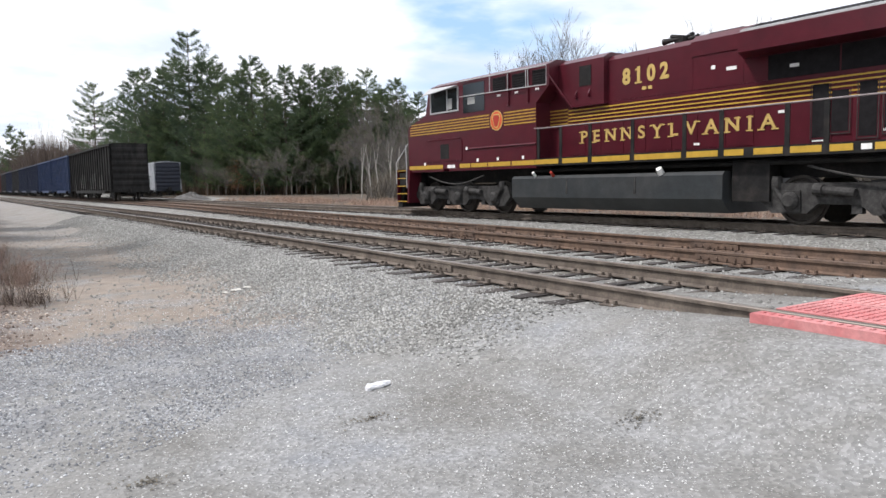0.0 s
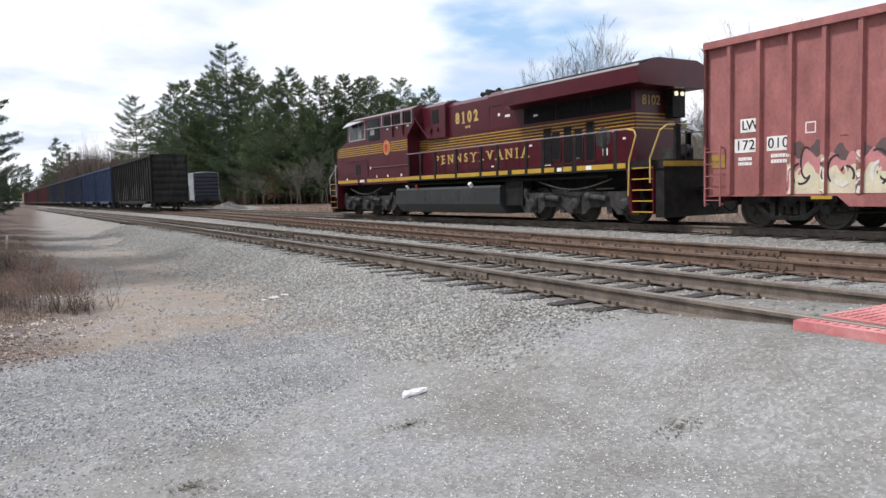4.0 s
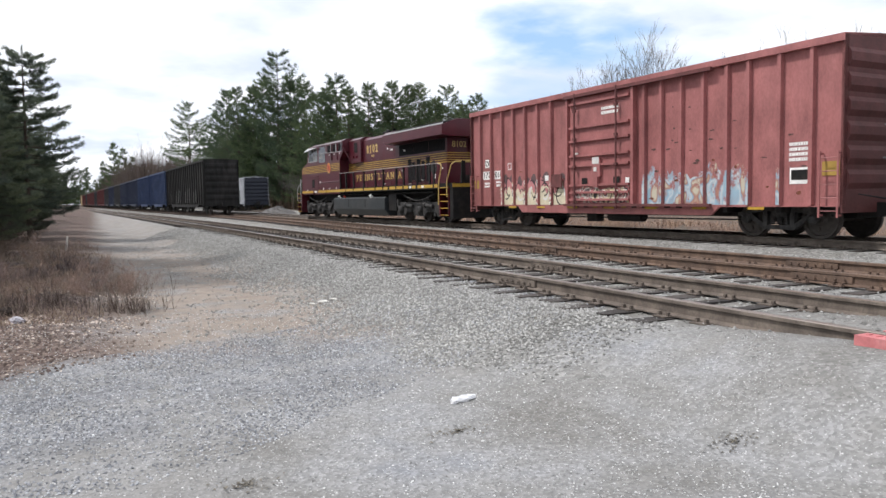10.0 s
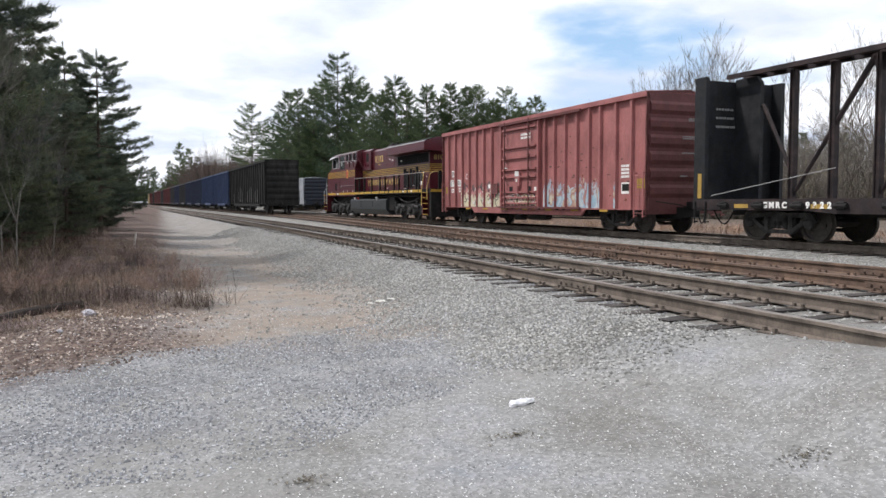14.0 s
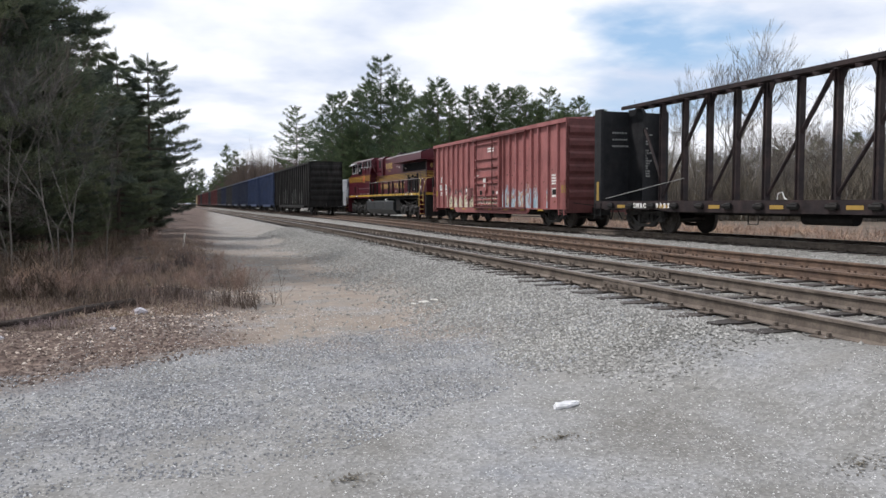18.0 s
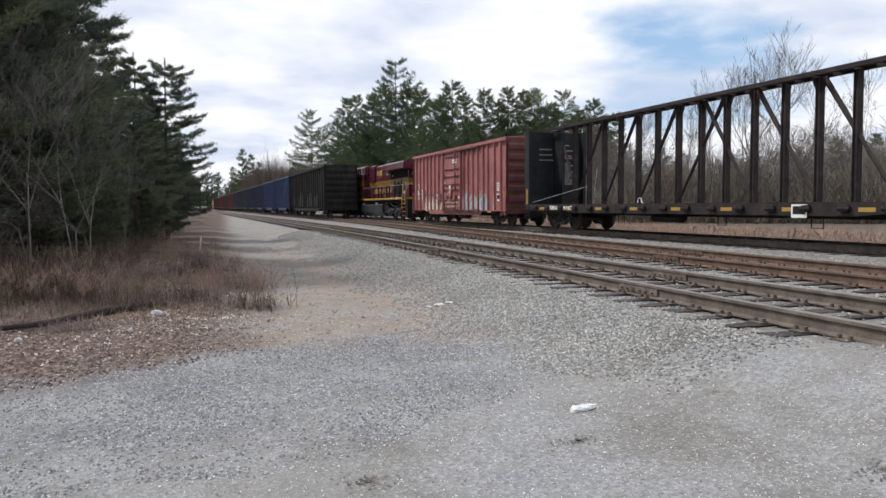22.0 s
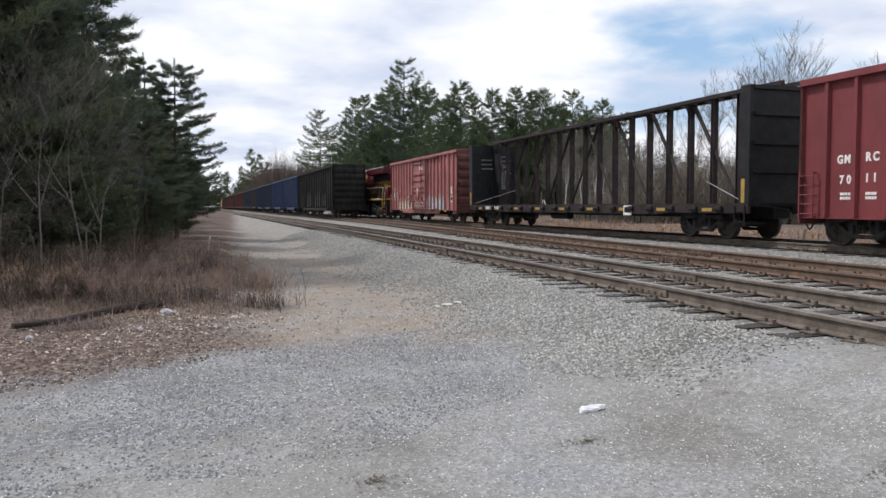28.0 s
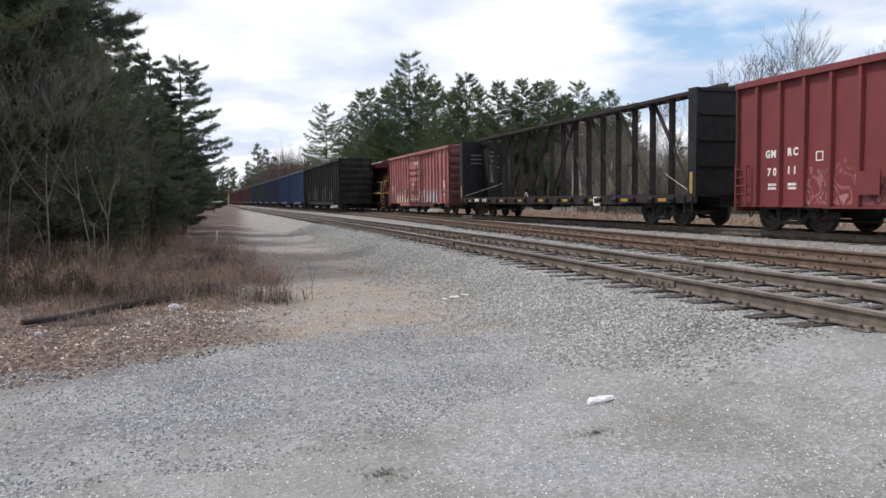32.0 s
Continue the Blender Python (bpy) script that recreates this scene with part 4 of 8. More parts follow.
def sprayed_bay(car, x, y0, y1, z0, top, seed):
    """One bay of sprayed paint: cream ground, pink upper clouds, looping black and white strokes that make no letters."""
    rng = random.Random(seed)

    def sheet(prof, lift, mat):
        bm = bmesh.new()
        prism(bm, [(min(y1, max(y0, y)), max(z0, z)) for y, z in prof], "x", x - 0.002 - lift, x - lift + 0.001)
        part("graffiti", bm, mat, car, "sprayed cream and pink graffiti")

    def ragged(z_lo, z_hi, lift, mat, wave):
        n = 10
        ph = rng.uniform(0, 6.28)
        sheet([(y0, z_lo), (y1, z_lo)] + [(y1 + (y0 - y1) * k / n, z_hi + wave * math.sin(ph + k * 0.9) + rng.uniform(-0.03, 0.03)) for k in range(n + 1)], lift, mat)

    def stroke(cy, cz, ry, rz, a0, a1, w, lift, mat):
        n = 14
        ang = [a0 + (a1 - a0) * k / n for k in range(n + 1)]
        outer = [(cy + ry * math.cos(a), cz + rz * math.sin(a)) for a in ang]
        inner = [(cy + (ry - w) * math.cos(a), cz + (rz - w) * math.sin(a)) for a in reversed(ang)]
        sheet(outer + inner, lift, mat)

    wide, high = y1 - y0, top - z0
    ragged(z0 + high * 0.30, top, 0.001, SMOKE, 0.10)
    ragged(z0 + high * 0.25, z0 + high * 0.82, 0.003, PINK, 0.10)
    ragged(z0, z0 + high * 0.52, 0.005, CREAM, 0.12)
    for k in range(3):
        cy, cz = y0 + wide * rng.uniform(0.2, 0.8), z0 + high * rng.uniform(0.30, 0.65)
        a0 = rng.uniform(0, 6.28)
        ry, rz = wide * rng.uniform(0.22, 0.42), high * rng.uniform(0.2, 0.42)
        stroke(cy, cz, ry, rz, a0, a0 + rng.uniform(2.6, 4.6), 0.045, 0.007 + 0.002 * k, (INK, INK, CREAM)[k])
    if rng.random() < 0.7:
        a0 = rng.uniform(0, 6.28)
        stroke(y0 + wide * 0.5, z0 + high * 0.4, wide * 0.3, high * 0.26, a0, a0 + 2.2, 0.07, 0.013, CLEAN)


SMOKE = plain("dark grey spray haze", (0.115, 0.075, 0.075), 0.6)
_b = bays_of(BOX_RIBS, 2.4, 5.5) + [(1.62, 2.42)]
for _k, (_y0, _y1) in enumerate(_b):
    sprayed_bay(red_car, -1.402, _y0, _y1, 0.78, 1.80 - 0.06 * (_k % 3), 40 + _k)
tag_panels(red_car, [(-1.22, 1.2)], -1.484, 0.84, [1.30], TAG_CREAM, "sprayed graffiti over the door")
_b = bays_of(BOX_RIBS, -6.0, -1.3)
tag_panels(red_car, _b, -1.402, 0.78, [1.66 + 0.1 * math.sin(k * 2.1) for k in range(len(_b))], TAG_BLUE, "worn pale blue and white graffiti")
for _y in [y for y in BOX_RIBS if -6.1 < y < 5.6]:
    plate(red_car, "graffiti", -1.5, _y, 1.2, 0.088, 0.84, TAG_CREAM if _y > 0 else TAG_BLUE, "graffiti carried over a rib", 0.003)
_b = bays_of(DEEP_RIBS, 0.5, 5.2)
tag_panels(deep_car, _b, -1.402, 0.74, [1.75 + 0.08 * math.sin(k * 1.3) for k in range(len(_b))], TAG_CHALK, "pale chalky scrawls")
plate(deep_car, "placard_board", -1.50, 3.2, 1.25, 0.6, 0.55, DEEPRED, "steel placard board", 0.03)
bm = bmesh.new()
for _a, _b2, _c, _d in ((4.62, 4.85, 1.83, 1.86), (4.62, 4.85, 2.04, 2.07), (4.62, 4.65, 1.83, 2.07), (4.82, 4.85, 1.83, 2.07)):
    box(bm, -1.404, -1.40, _a, _b2, _c, _d)
part("stencil_frame", bm, WHITE, deep_car, "small white stencilled square")
bm = bmesh.new()
for _a, _b2, _c, _d in ((4.90, 5.13, 2.13, 2.155), (4.90, 5.13, 2.34, 2.365), (4.90, 4.925, 2.13, 2.365), (5.105, 5.13, 2.13, 2.365)):
    box(bm, -1.404, -1.40, _a, _b2, _c - 0.1, _d - 0.1)
part("stencil_frame", bm, WHITE, red_car, "small white stencilled square")
plate(red_car, "door_placard", -1.50, 0.15, 1.35, 0.16, 0.16, WHITE, "white placard on the door")
plate(red_car, "door_placard", -1.50, -0.72, 1.48, 0.26, 0.24, BLACK, "dark placard on the door")
plate(red_car, "door_placard", -1.50, 0.72, 1.48, 0.26, 0.24, BLACK, "dark placard on the door")
plate(red_car, "door_placard", -1.50, -1.18, 1.46, 0.16, 0.2, WHITE, "white placard on the door")
bm = bmesh.new()
box(bm, -1.58, -1.48, -0.08, 0.28, 1.62, 2.15)
box(bm, -1.60, -1.48, 0.02, 0.18, 1.30, 1.62)
part("door_lock", bm, BOXRED, red_car, "plug door locking gear")
rust = material("rust scab", (0.16, 0.055, 0.03), 0.9, vary=0.4, scale=6, fine=40, bump=0.3)
rng_ = random.Random(77)
for _k in range(40):
    _y, _z = rng_.uniform(-7.2, 7.2), rng_.uniform(1.4, 3.6) if rng_.random() < 0.4 else rng_.uniform(0.9, 1.9)
    if abs(_y) < 1.45 or min(abs(_y - r) for r in BOX_RIBS) < 0.2:
        continue
    bm = bmesh.new()
    _n = 9
    _w, _h = rng_.uniform(0.03, 0.12), rng_.uniform(0.015, 0.05)
    prism(bm, [(_y + _w * math.cos(6.283 * k / _n) * rng_.uniform(0.6, 1.1), _z + _h * math.sin(6.283 * k / _n) * rng_.uniform(0.6, 1.1)) for k in range(_n)], "x", -1.4065, -1.402)
    part("rust_scab", bm, rust, red_car)


peel = material("dark bare steel under peeled paint", (0.085, 0.05, 0.042), 0.85, vary=0.4, scale=6, fine=40, bump=0.2)
rng_ = random.Random(78)
for _k in range(64):
    _y, _z = rng_.gauss(-3.6, 1.3), rng_.uniform(1.5, 2.7) if rng_.random() < 0.7 else rng_.uniform(2.4, 3.6)
    if not -6.9 < _y < -1.9 or min(abs(_y - r) for r in BOX_RIBS) < 0.17:
        continue
    bm = bmesh.new()
    _n, _w, _h = 9, rng_.uniform(0.03, 0.11), rng_.uniform(0.010, 0.035)
    prism(bm, [(_y + _w * math.cos(6.283 * k / _n) * rng_.uniform(0.5, 1.2), _z + _h * math.sin(6.283 * k / _n) * rng_.uniform(0.4, 1.3)) for k in range(_n)], "x", -1.4075, -1.401)
    part("peeled_patch", bm, peel, red_car)
plate(red_car, "door_placard", -1.585, 0.10, 2.10, 0.30, 0.20, CLEAN, "worn white plate on the lock gear")
plate(red_car, "door_placard", -1.585, 0.12, 1.84, 0.13, 0.13, CLEAN, "worn white plate on the lock gear")
plate(red_car, "door_placard", -1.50, 1.12, 2.36, 0.22, 0.06, CLEAN, "small white door mark")


FADED = plain("faded grey stencil paint", (0.30, 0.30, 0.29), 0.7)


for _x, _z, _w, _n in ((0.85, 3.98, 0.45, 2), (0.2, 3.5, 0.30, 2), (0.1, 2.95, 0.55, 2), (0.1, 2.45, 0.6, 1), (-0.1, 1.75, 0.3, 1)):
    bm = bmesh.new()
    for _r in range(_n):
        for _c in range(int(_w / 0.07)):
            box(bm, _x - _w / 2 + _c * 0.07, _x - _w / 2 + _c * 0.07 + 0.05, -7.61 - 0.068, -7.61 - 0.061, _z - 0.06 * _r, _z - 0.06 * _r + 0.035)
    part("end_stencil", bm, FADED, red_car, "rows of small faded stencilled marks")["kind"] = "stuff"
for _k in range(12):
    plate(red_car, "sill_dash", XW + 0.012, 1.5 - _k * 0.42, 0.735, 0.2, 0.07, DULLYELLOW if _k % 3 == 0 else BLACK, "dashed warning mark on the sill")


def centerbeam():
    half = 10.90
    car = thing("centerbeam_flatcar", at_start(-25.96), "empty black centerbeam flatcar with truss posts and solid bulkheads", "freight car")
    bm = bmesh.new()
    box(bm, -1.45, 1.45, -half, half, 0.98, 1.06)
    part("deck", bm, FLATBLACK, car)
    for s in (-1, 1):
        bm = bmesh.new()
        a, b = sorted((s * 1.38, s * 1.47))
        prism(bm, [(-half, 0.78), (-half, 1.04), (half, 1.04), (half, 0.78), (7.2, 0.78), (6.5, 0.72), (-6.5, 0.72), (-7.2, 0.78)], "x", a, b)
        part("side_sill", bm, FLATBLACK, car)
        for k in range(18):
            y = 9.75 - k * 1.147
            bm = bmesh.new()
            prism(bm, [(s * 1.46, 0.80), (s * 1.56, 0.84), (s * 1.56, 0.97), (s * 1.46, 1.0)], "y", y - 0.10, y + 0.10)
            tube(bm, (s * 1.52, y - 0.16, 0.90), (s * 1.52, y + 0.16, 0.90), 0.06, seg=10)
            part("winch", bm, BLACK, car)
            if k % 2:
                bm = bmesh.new()
                box(bm, *sorted((s * 1.47, s * 1.476)), y + 0.35, y + 0.80, 0.83, 0.93)
                part("reflector", bm, DULLYELLOW, car, "yellow reflective strip")
    posts = [8.91 - 1.182 * k for k in range(16)]
    top = 4.50
    for i, y in enumerate(posts):
        bm = bmesh.new()
        t = 0.075
        prism(bm, [(-0.09, y - t), (0.09, y - t), (0.09, y - t + 0.03), (0.05, y - t + 0.03), (0.05, y + t - 0.03), (0.09, y + t - 0.03),
                   (0.09, y + t), (-0.09, y + t), (-0.09, y + t - 0.03), (-0.05, y + t - 0.03), (-0.05, y - t + 0.03), (-0.09, y - t + 0.03)], "z", 1.06, top - 0.13)
        part("post", bm, FLATBLACK, car)
    # braces cross two bays each and lean up towards the middle
    for lo, hi in ((0, 2), (2, 4), (4, 6), (6, 8), (9, 7), (11, 9), (13, 11), (15, 13)):
        a, b = Vector((0, posts[lo], 1.10)), Vector((0, posts[hi] + (0.14 if lo < hi else -0.14), top - 0.16))
        m = a.lerp(b, 0.5)
        bm = bmesh.new()
        tube(bm, a, m, 0.045, 0.055, 6)
        tube(bm, m, b, 0.062, 0.075, 6)
        part("brace", bm, FLATBLACK, car, "slanting tubular brace")
        bm = bmesh.new()
        y = posts[hi]
        prism(bm, [(y - 0.28, top - 0.13), (y + 0.28, top - 0.13), (y + 0.08, top - 0.55), (y - 0.08, top - 0.55)], "x", -0.03, 0.03)
        part("brace_gusset", bm, FLATBLACK, car)
    for e, p in ((1, posts[0]), (-1, posts[-1])):
        # end panel of the beam against the bulkhead, and the short strut under it
        bm = bmesh.new()
        prism(bm, [(e * (half - 0.06), 1.06), (e * (half - 0.95), 1.06), (e * (half - 0.95), top - 0.30), (e * (half - 0.80), top - 0.12), (e * (half - 0.06), top - 0.12)], "x", -0.06, 0.06)
        part("end_web", bm, BULKBLACK, car, "solid black web behind the bulkhead")
        bm = bmesh.new()
        tube(bm, (0, e * (half - 1.0), 3.6), (0, p, 1.7), 0.06, 0.05, 6)
        part("brace", bm, FLATBLACK, car)
    for s in (-1, 1):
        bm = bmesh.new()
        box(bm, *sorted((s * 0.36, s * 0.26)), -half + 0.02, half - 0.02, top - 0.12, top)
        part("top_chord", bm, FLATBLACK, car)
    y = -half + 0.8
    while y < half - 0.6:
        bm = bmesh.new()
        box(bm, -0.26, 0.26, y, y + 0.42, top - 0.05, top - 0.02)
        part("top_gusset", bm, FLATBLACK, car)
        y += 0.65
    for s in (-1, 1):
        bm = bmesh.new()
        box(bm, -1.45, 1.45, *sorted((s * (half - 0.06), s * (half - 0.02))), 1.0, 4.32)
        bulk = part("bulkhead", bm, BULKBLACK, car, "solid black end bulkhead")
        for x in (-1.45, 1.33):
            bm = bmesh.new()
            box(bm, x - 0.004, x + 0.124, *sorted((s * (half - 0.40), s * half)), 0.98, 4.34)
            part("bulkhead_post", bm, BULKBLACK, bulk)
        for z in (1.05, 1.9, 2.7, 3.5, 4.22):
            bm = bmesh.new()
            box(bm, -1.33, 1.33, *sorted((s * (half - 0.02), s * (half + 0.06))), z, z + 0.10)
            part("bulkhead_stiffener", bm, BULKBLACK, bulk)
        bm = bmesh.new()
        box(bm, -1.462, -1.455, *sorted((s * (half - 0.30), s * (half - 0.16))), 1.08, 1.75)
        part("safety_strip", bm, DULLYELLOW, bulk, "dull yellow reflective strip")
        rng = random.Random(5)
        bm = bmesh.new()
        yy = s * (half - 0.061)
        for col, x0 in enumerate((-0.75, 0.25)):
            z = 3.75 if col else 3.55
            while z > (1.95 if col else 3.0):
                wd = rng.uniform(0.45, 0.75)
                x = x0
                while x < x0 + wd:
                    n = rng.uniform(0.04, 0.09)
                    box(bm, x, x + n * 0.85, *sorted((yy, yy - s * 0.003)), z - 0.03, z + 0.03)
                    x += n * 1.25
                z -= 0.095 if rng.random() < 0.8 else 0.24
        part("stencil_block", bm, FADED, bulk, "rows of white stencilled loading notes")["kind"] = "stuff"
        bm = bmesh.new()
        rod(bm, [(-1.3, s * (half - 0.5), 1.15), (-0.2, s * (half - 3.4), 1.8)], 0.012)
        part("tie_down_cable", bm, FADED, car)
        coupler(car, s * (half + 0.2), s)
        freight_truck(car, s * 8.4, True, TRUCK)
        ladder(car, -1.5, s * (half - 0.1), s * (half - 0.5), 0.4, 1.0, 2, BLACK)
    bm = bmesh.new()
    box(bm, -0.3, 0.3, -half + 0.3, half - 0.3, 0.62, 0.98)
    for y in (-5.6, -2.2, 3.0):
        rod(bm, [(-1.38, y, 0.78), (-1.38, y, 0.42), (-1.38, y + 0.36, 0.42), (-1.38, y + 0.36, 0.78)], 0.018)
    tube(bm, (-0.8, 0.5, 0.6), (-0.8, 2.0, 0.6), 0.17, seg=12)
    part("underframe", bm, BLACK, car)
    plate(car, "stencil_panel", -1.474, -4.93, 0.84, 0.5, 0.34, WHITE, "white framed inspection panel")
    plate(car, "inspection_panel", -1.479, -4.93, 0.86, 0.4, 0.2, BLACK)
    for text, y in (("GMRC", 8.41), ("9322", 7.19)):
        for k, ch in enumerate(text):
            lettering("reporting_mark", ch, 0.20, WHITE, car, on_side(-1.478, y - 0.19 * k, 0.90), bold=0.010, label="white stencilled character")
    bag = bmesh.new()
    rod(bag, [(-1.0, 2.75, 1.08), (-1.02, 2.70, 1.24), (-1.0, 2.58, 1.27), (-1.0, 2.50, 1.10), (-1.0, 2.42, 1.08)], 0.016)
    part("loose_strap", bag, WHITE, car, "loose white strap")
    return car


TRAIN.append((centerbeam(), -25.96))


# ---- locomotive ----
def loco_truck(loco, y):
    bm = bmesh.new()
    for s in (-1, 1):
        x = s * 1.08
        prism(bm, [(-2.75, 0.55), (-2.6, 0.90), (2.6, 0.90), (2.75, 0.55), (2.45, 0.26), (1.68, 0.26), (1.45, 0.46), (0.60, 0.46), (0.36, 0.26), (-0.36, 0.26), (-0.60, 0.46), (-1.45, 0.46), (-1.68, 0.26), (-2.45, 0.26)], "x", x - 0.09, x + 0.09)
        for k in (-2.0, 0.0, 2.0):
            box(bm, x - 0.13, x + 0.13, k - 0.20, k + 0.20, 0.30, 0.74)
            lathe(bm, [(0.19, 0.10), (0.19, s * 0.10 + s * 0.08), (0.12, s * 0.24)] if s > 0 else [(0.19, -0.10), (0.19, -0.18), (0.12, -0.24)], x, k, 0.53, "x", 14)
        for k in (-1.0, 1.0):
            tube(bm, (x + s * 0.16, k - 0.34, 0.70), (x + s * 0.16, k + 0.34, 0.76), 0.085, seg=10)
            tube(bm, (x + s * 0.16, k + 0.30, 0.75), (x + s * 0.16, k + 0.48, 0.77), 0.12, seg=12)
            box(bm, x - 0.06, x + 0.10, k - 0.42, k - 0.22, 0.28, 0.62)
        for k in (-2.35, 2.35):
            lathe(bm, [(0.10, -0.14), (0.12, -0.05), (0.12, 0.05), (0.10, 0.14)], x + s * 0.06, k, 0.90, "z", 10)
            tube(bm, (x + s * 0.14, k, 0.78), (x + s * 0.14, k * 0.86, 0.36), 0.05, seg=8)
    box(bm, -1.0, 1.0, -0.5, 0.5, 0.62, 0.95)
    for k in (-1.0, 1.0):
        box(bm, -0.95, 0.95, k - 0.15, k + 0.15, 0.55, 0.82)
    t = part("truck", bm, TRUCK, loco, "dusty grey cast three-axle truck")
    t.matrix_basis = pose(0, y, 0)
    for k in (-2.0, 0.0, 2.0):
        WHEELSETS.append(wheelset(t, k, 0.53))
    for s in (-1, 1):
        hose = bmesh.new()
        pts = [Vector((s * 1.3, -1.6 + k * 0.4, 1.25 - 0.28 * math.sin(k / 8 * math.pi))) for k in range(9)]
        rod(hose, pts, 0.025)
        part("cable", hose, TRUCK, t)


SHIELD = plain("dark red emblem paint", (0.36, 0.035, 0.02), 0.4)
RAILPAINT = plain("dull silver handrail paint", (0.30, 0.26, 0.26), 0.35, 0.4)


def locomotive():
    loco = thing("locomotive", at_start(14.4), "maroon diesel locomotive with gold stripes and lettering, rolling", "locomotive")

    def sheet(name, s, x, y0, y1, z0, z1, mat, parent, label="", t=0.012, soften=0.0):
        """A panel laid on the side at x from the centre: t thick, facing out."""
        bm = bmesh.new()
        box(bm, *sorted((s * x, s * (x + t))), min(y0, y1), max(y0, y1), z0, z1)
        if soften:
            bevel(bm, soften)
        return part(name, bm, mat, parent, label)

    # frame and walkway
    bm = bmesh.new()
    box(bm, -1.49, 1.49, -10.65, 2.5, 1.46, 1.68)
    box(bm, -0.75, 0.75, -10.4, 9.4, 1.0, 1.46)
    part("walkway", bm, BLACK, loco, "black frame and walkway")
    for s in (-1, 1):
        for y0, y1 in ((9.55, 7.35), (6.35, 5.75), (5.70, 4.85), (4.80, 3.68), (3.62, 2.53), (2.48, 1.50), (1.34, 0.37), (0.21, -1.09), (-1.25, -2.65), (-2.81, -3.64), (-3.80, -4.28), (-4.52, -5.18), (-5.34, -5.99), (-6.15, -6.6), (-7.0, -7.38), (-7.6, -9.05), (-9.2, -9.5)):
            x = 1.425 if y0 > 2.5 else 1.49
            sheet("sill_stripe", s, x, y1, y0, 1.51, 1.645, YELLOW, loco, "yellow reflective sill stripe", 0.008)
        for y, w in ((6.85, 0.45), (-6.85, 0.2), (-8.1, 0.22)):
            sheet("sill_patch", s, 1.425 if y > 2.5 else 1.498, y - w / 2, y + w / 2, 1.52, 1.63, WHITE, loco, "white reflective sill patch", 0.006)
    # nose and cab: the side profile across the full width, skirts below
    bm = bmesh.new()
    prism(bm, [(9.60, 1.50), (9.60, 2.98), (9.48, 3.10), (8.40, 3.42), (8.18, 4.22), (8.0, 4.34), (1.95, 4.34), (1.95, 3.74), (2.5, 3.30), (2.5, 1.42), (6.98, 1.42), (6.98, 1.50), (7.30, 1.50), (7.30, 1.42), (9.45, 1.42)], "x", -1.42, 1.42)
    cab = part("cab", bm, MAROON, loco, "wide maroon cab with sloping nose")
    bm = bmesh.new()
    prism(bm, [(-1.42, 4.338), (1.42, 4.338), (1.12, 4.47), (-1.12, 4.47)], "y", 1.95, 7.95)
    part("cab_roof", bm, MAROON, cab)
    bm = bmesh.new()
    box(bm, -0.4, 0.4, 6.0, 7.0, 4.46, 4.62)
    bevel(bm, 0.04)
    part("air_conditioner", bm, SILVER, cab, "pale roof air conditioner")
    bm = bmesh.new()
    for x in (-0.62, 0.62):
        prism(bm, [(8.40, 3.52), (8.24, 4.10), (8.20, 4.10), (8.36, 3.52)], "x", x - 0.5, x + 0.5)
    part("windshield", bm, DARKGLASS, cab)
    for s in (-1, 1):
        # front side window: two panes in a pale frame under a tilted visor
        panes = sheet("window", s, 1.41, 6.42, 8.02, 3.46, 4.18, DARKGLASS, cab, "dark cab side window", 0.02)
        for y0, y1, z0, z1 in ((6.36, 8.08, 3.41, 3.46), (6.36, 8.08, 4.18, 4.22), (6.36, 6.43, 3.46, 4.18), (8.01, 8.08, 3.46, 4.18), (7.0, 7.05, 3.46, 4.18)):
            sheet("window_frame", s, 1.42, y0, y1, z0, z1, SILVER, panes, "pale window frame", 0.025)
        sheet("window_seat", s, 1.425, 6.75, 6.98, 3.5, 3.86, FADED, panes, "pale screen behind the pane", 0.008)
        bm = bmesh.new()
        a, b = s * 1.44, s * 1.70
        v = [bm.verts.new(p) for p in ((a, 6.38, 4.24), (a, 8.14, 4.28), (b, 8.20, 4.04), (b, 6.42, 4.16), (a, 6.38, 4.265), (a, 8.14, 4.305), (b, 8.20, 4.065), (b, 6.42, 4.185))]
        for f in ((0, 1, 2, 3), (7, 6, 5, 4), (0, 4, 5, 1), (1, 5, 6, 2), (2, 6, 7, 3), (3, 7, 4, 0)):
            bm.faces.new([v[i] for i in f])
        part("sun_visor", bm, SILVER, cab, "pale metal sun visor")
        dark = sheet("window", s, 1.41, 4.95, 6.1, 3.30, 4.22, DARKGLASS, cab, "dark square cab window", 0.02)
        sheet("window_card", s, 1.43, 5.45, 5.85, 3.56, 3.78, FADED, dark, "pale card in the window", 0.006)
        # three louvred grilles
        for y0, y1 in ((3.86, 4.52), (2.96, 3.58), (2.06, 2.66)):
            g = sheet("grille", s, 1.41, y0, y1, 3.80, 4.24, BLACK, cab, "dark louvred grille", 0.014)
            for k in range(6):
                bm = bmesh.new()
                z = 3.81 + k * 0.072
                prism(bm, [(s * 1.424, z), (s * 1.45, z), (s * 1.424, z + 0.045)], "y", y0 + 0.03, y1 - 0.03)
                part("louvre", bm, MESH, g)
        for y in (4.22, 3.38, 2.45):
            sheet("marker_plate", s, 1.42, y - 0.08, y + 0.08, 3.66, 3.72, WHITE, cab, "small white plate", 0.006)
        for y in (3.75, 2.85):
            sheet("body_post", s, 1.42, y - 0.04, y + 0.04, 3.34, 4.28, MAROON, cab, t=0.05)
        bm = bmesh.new()
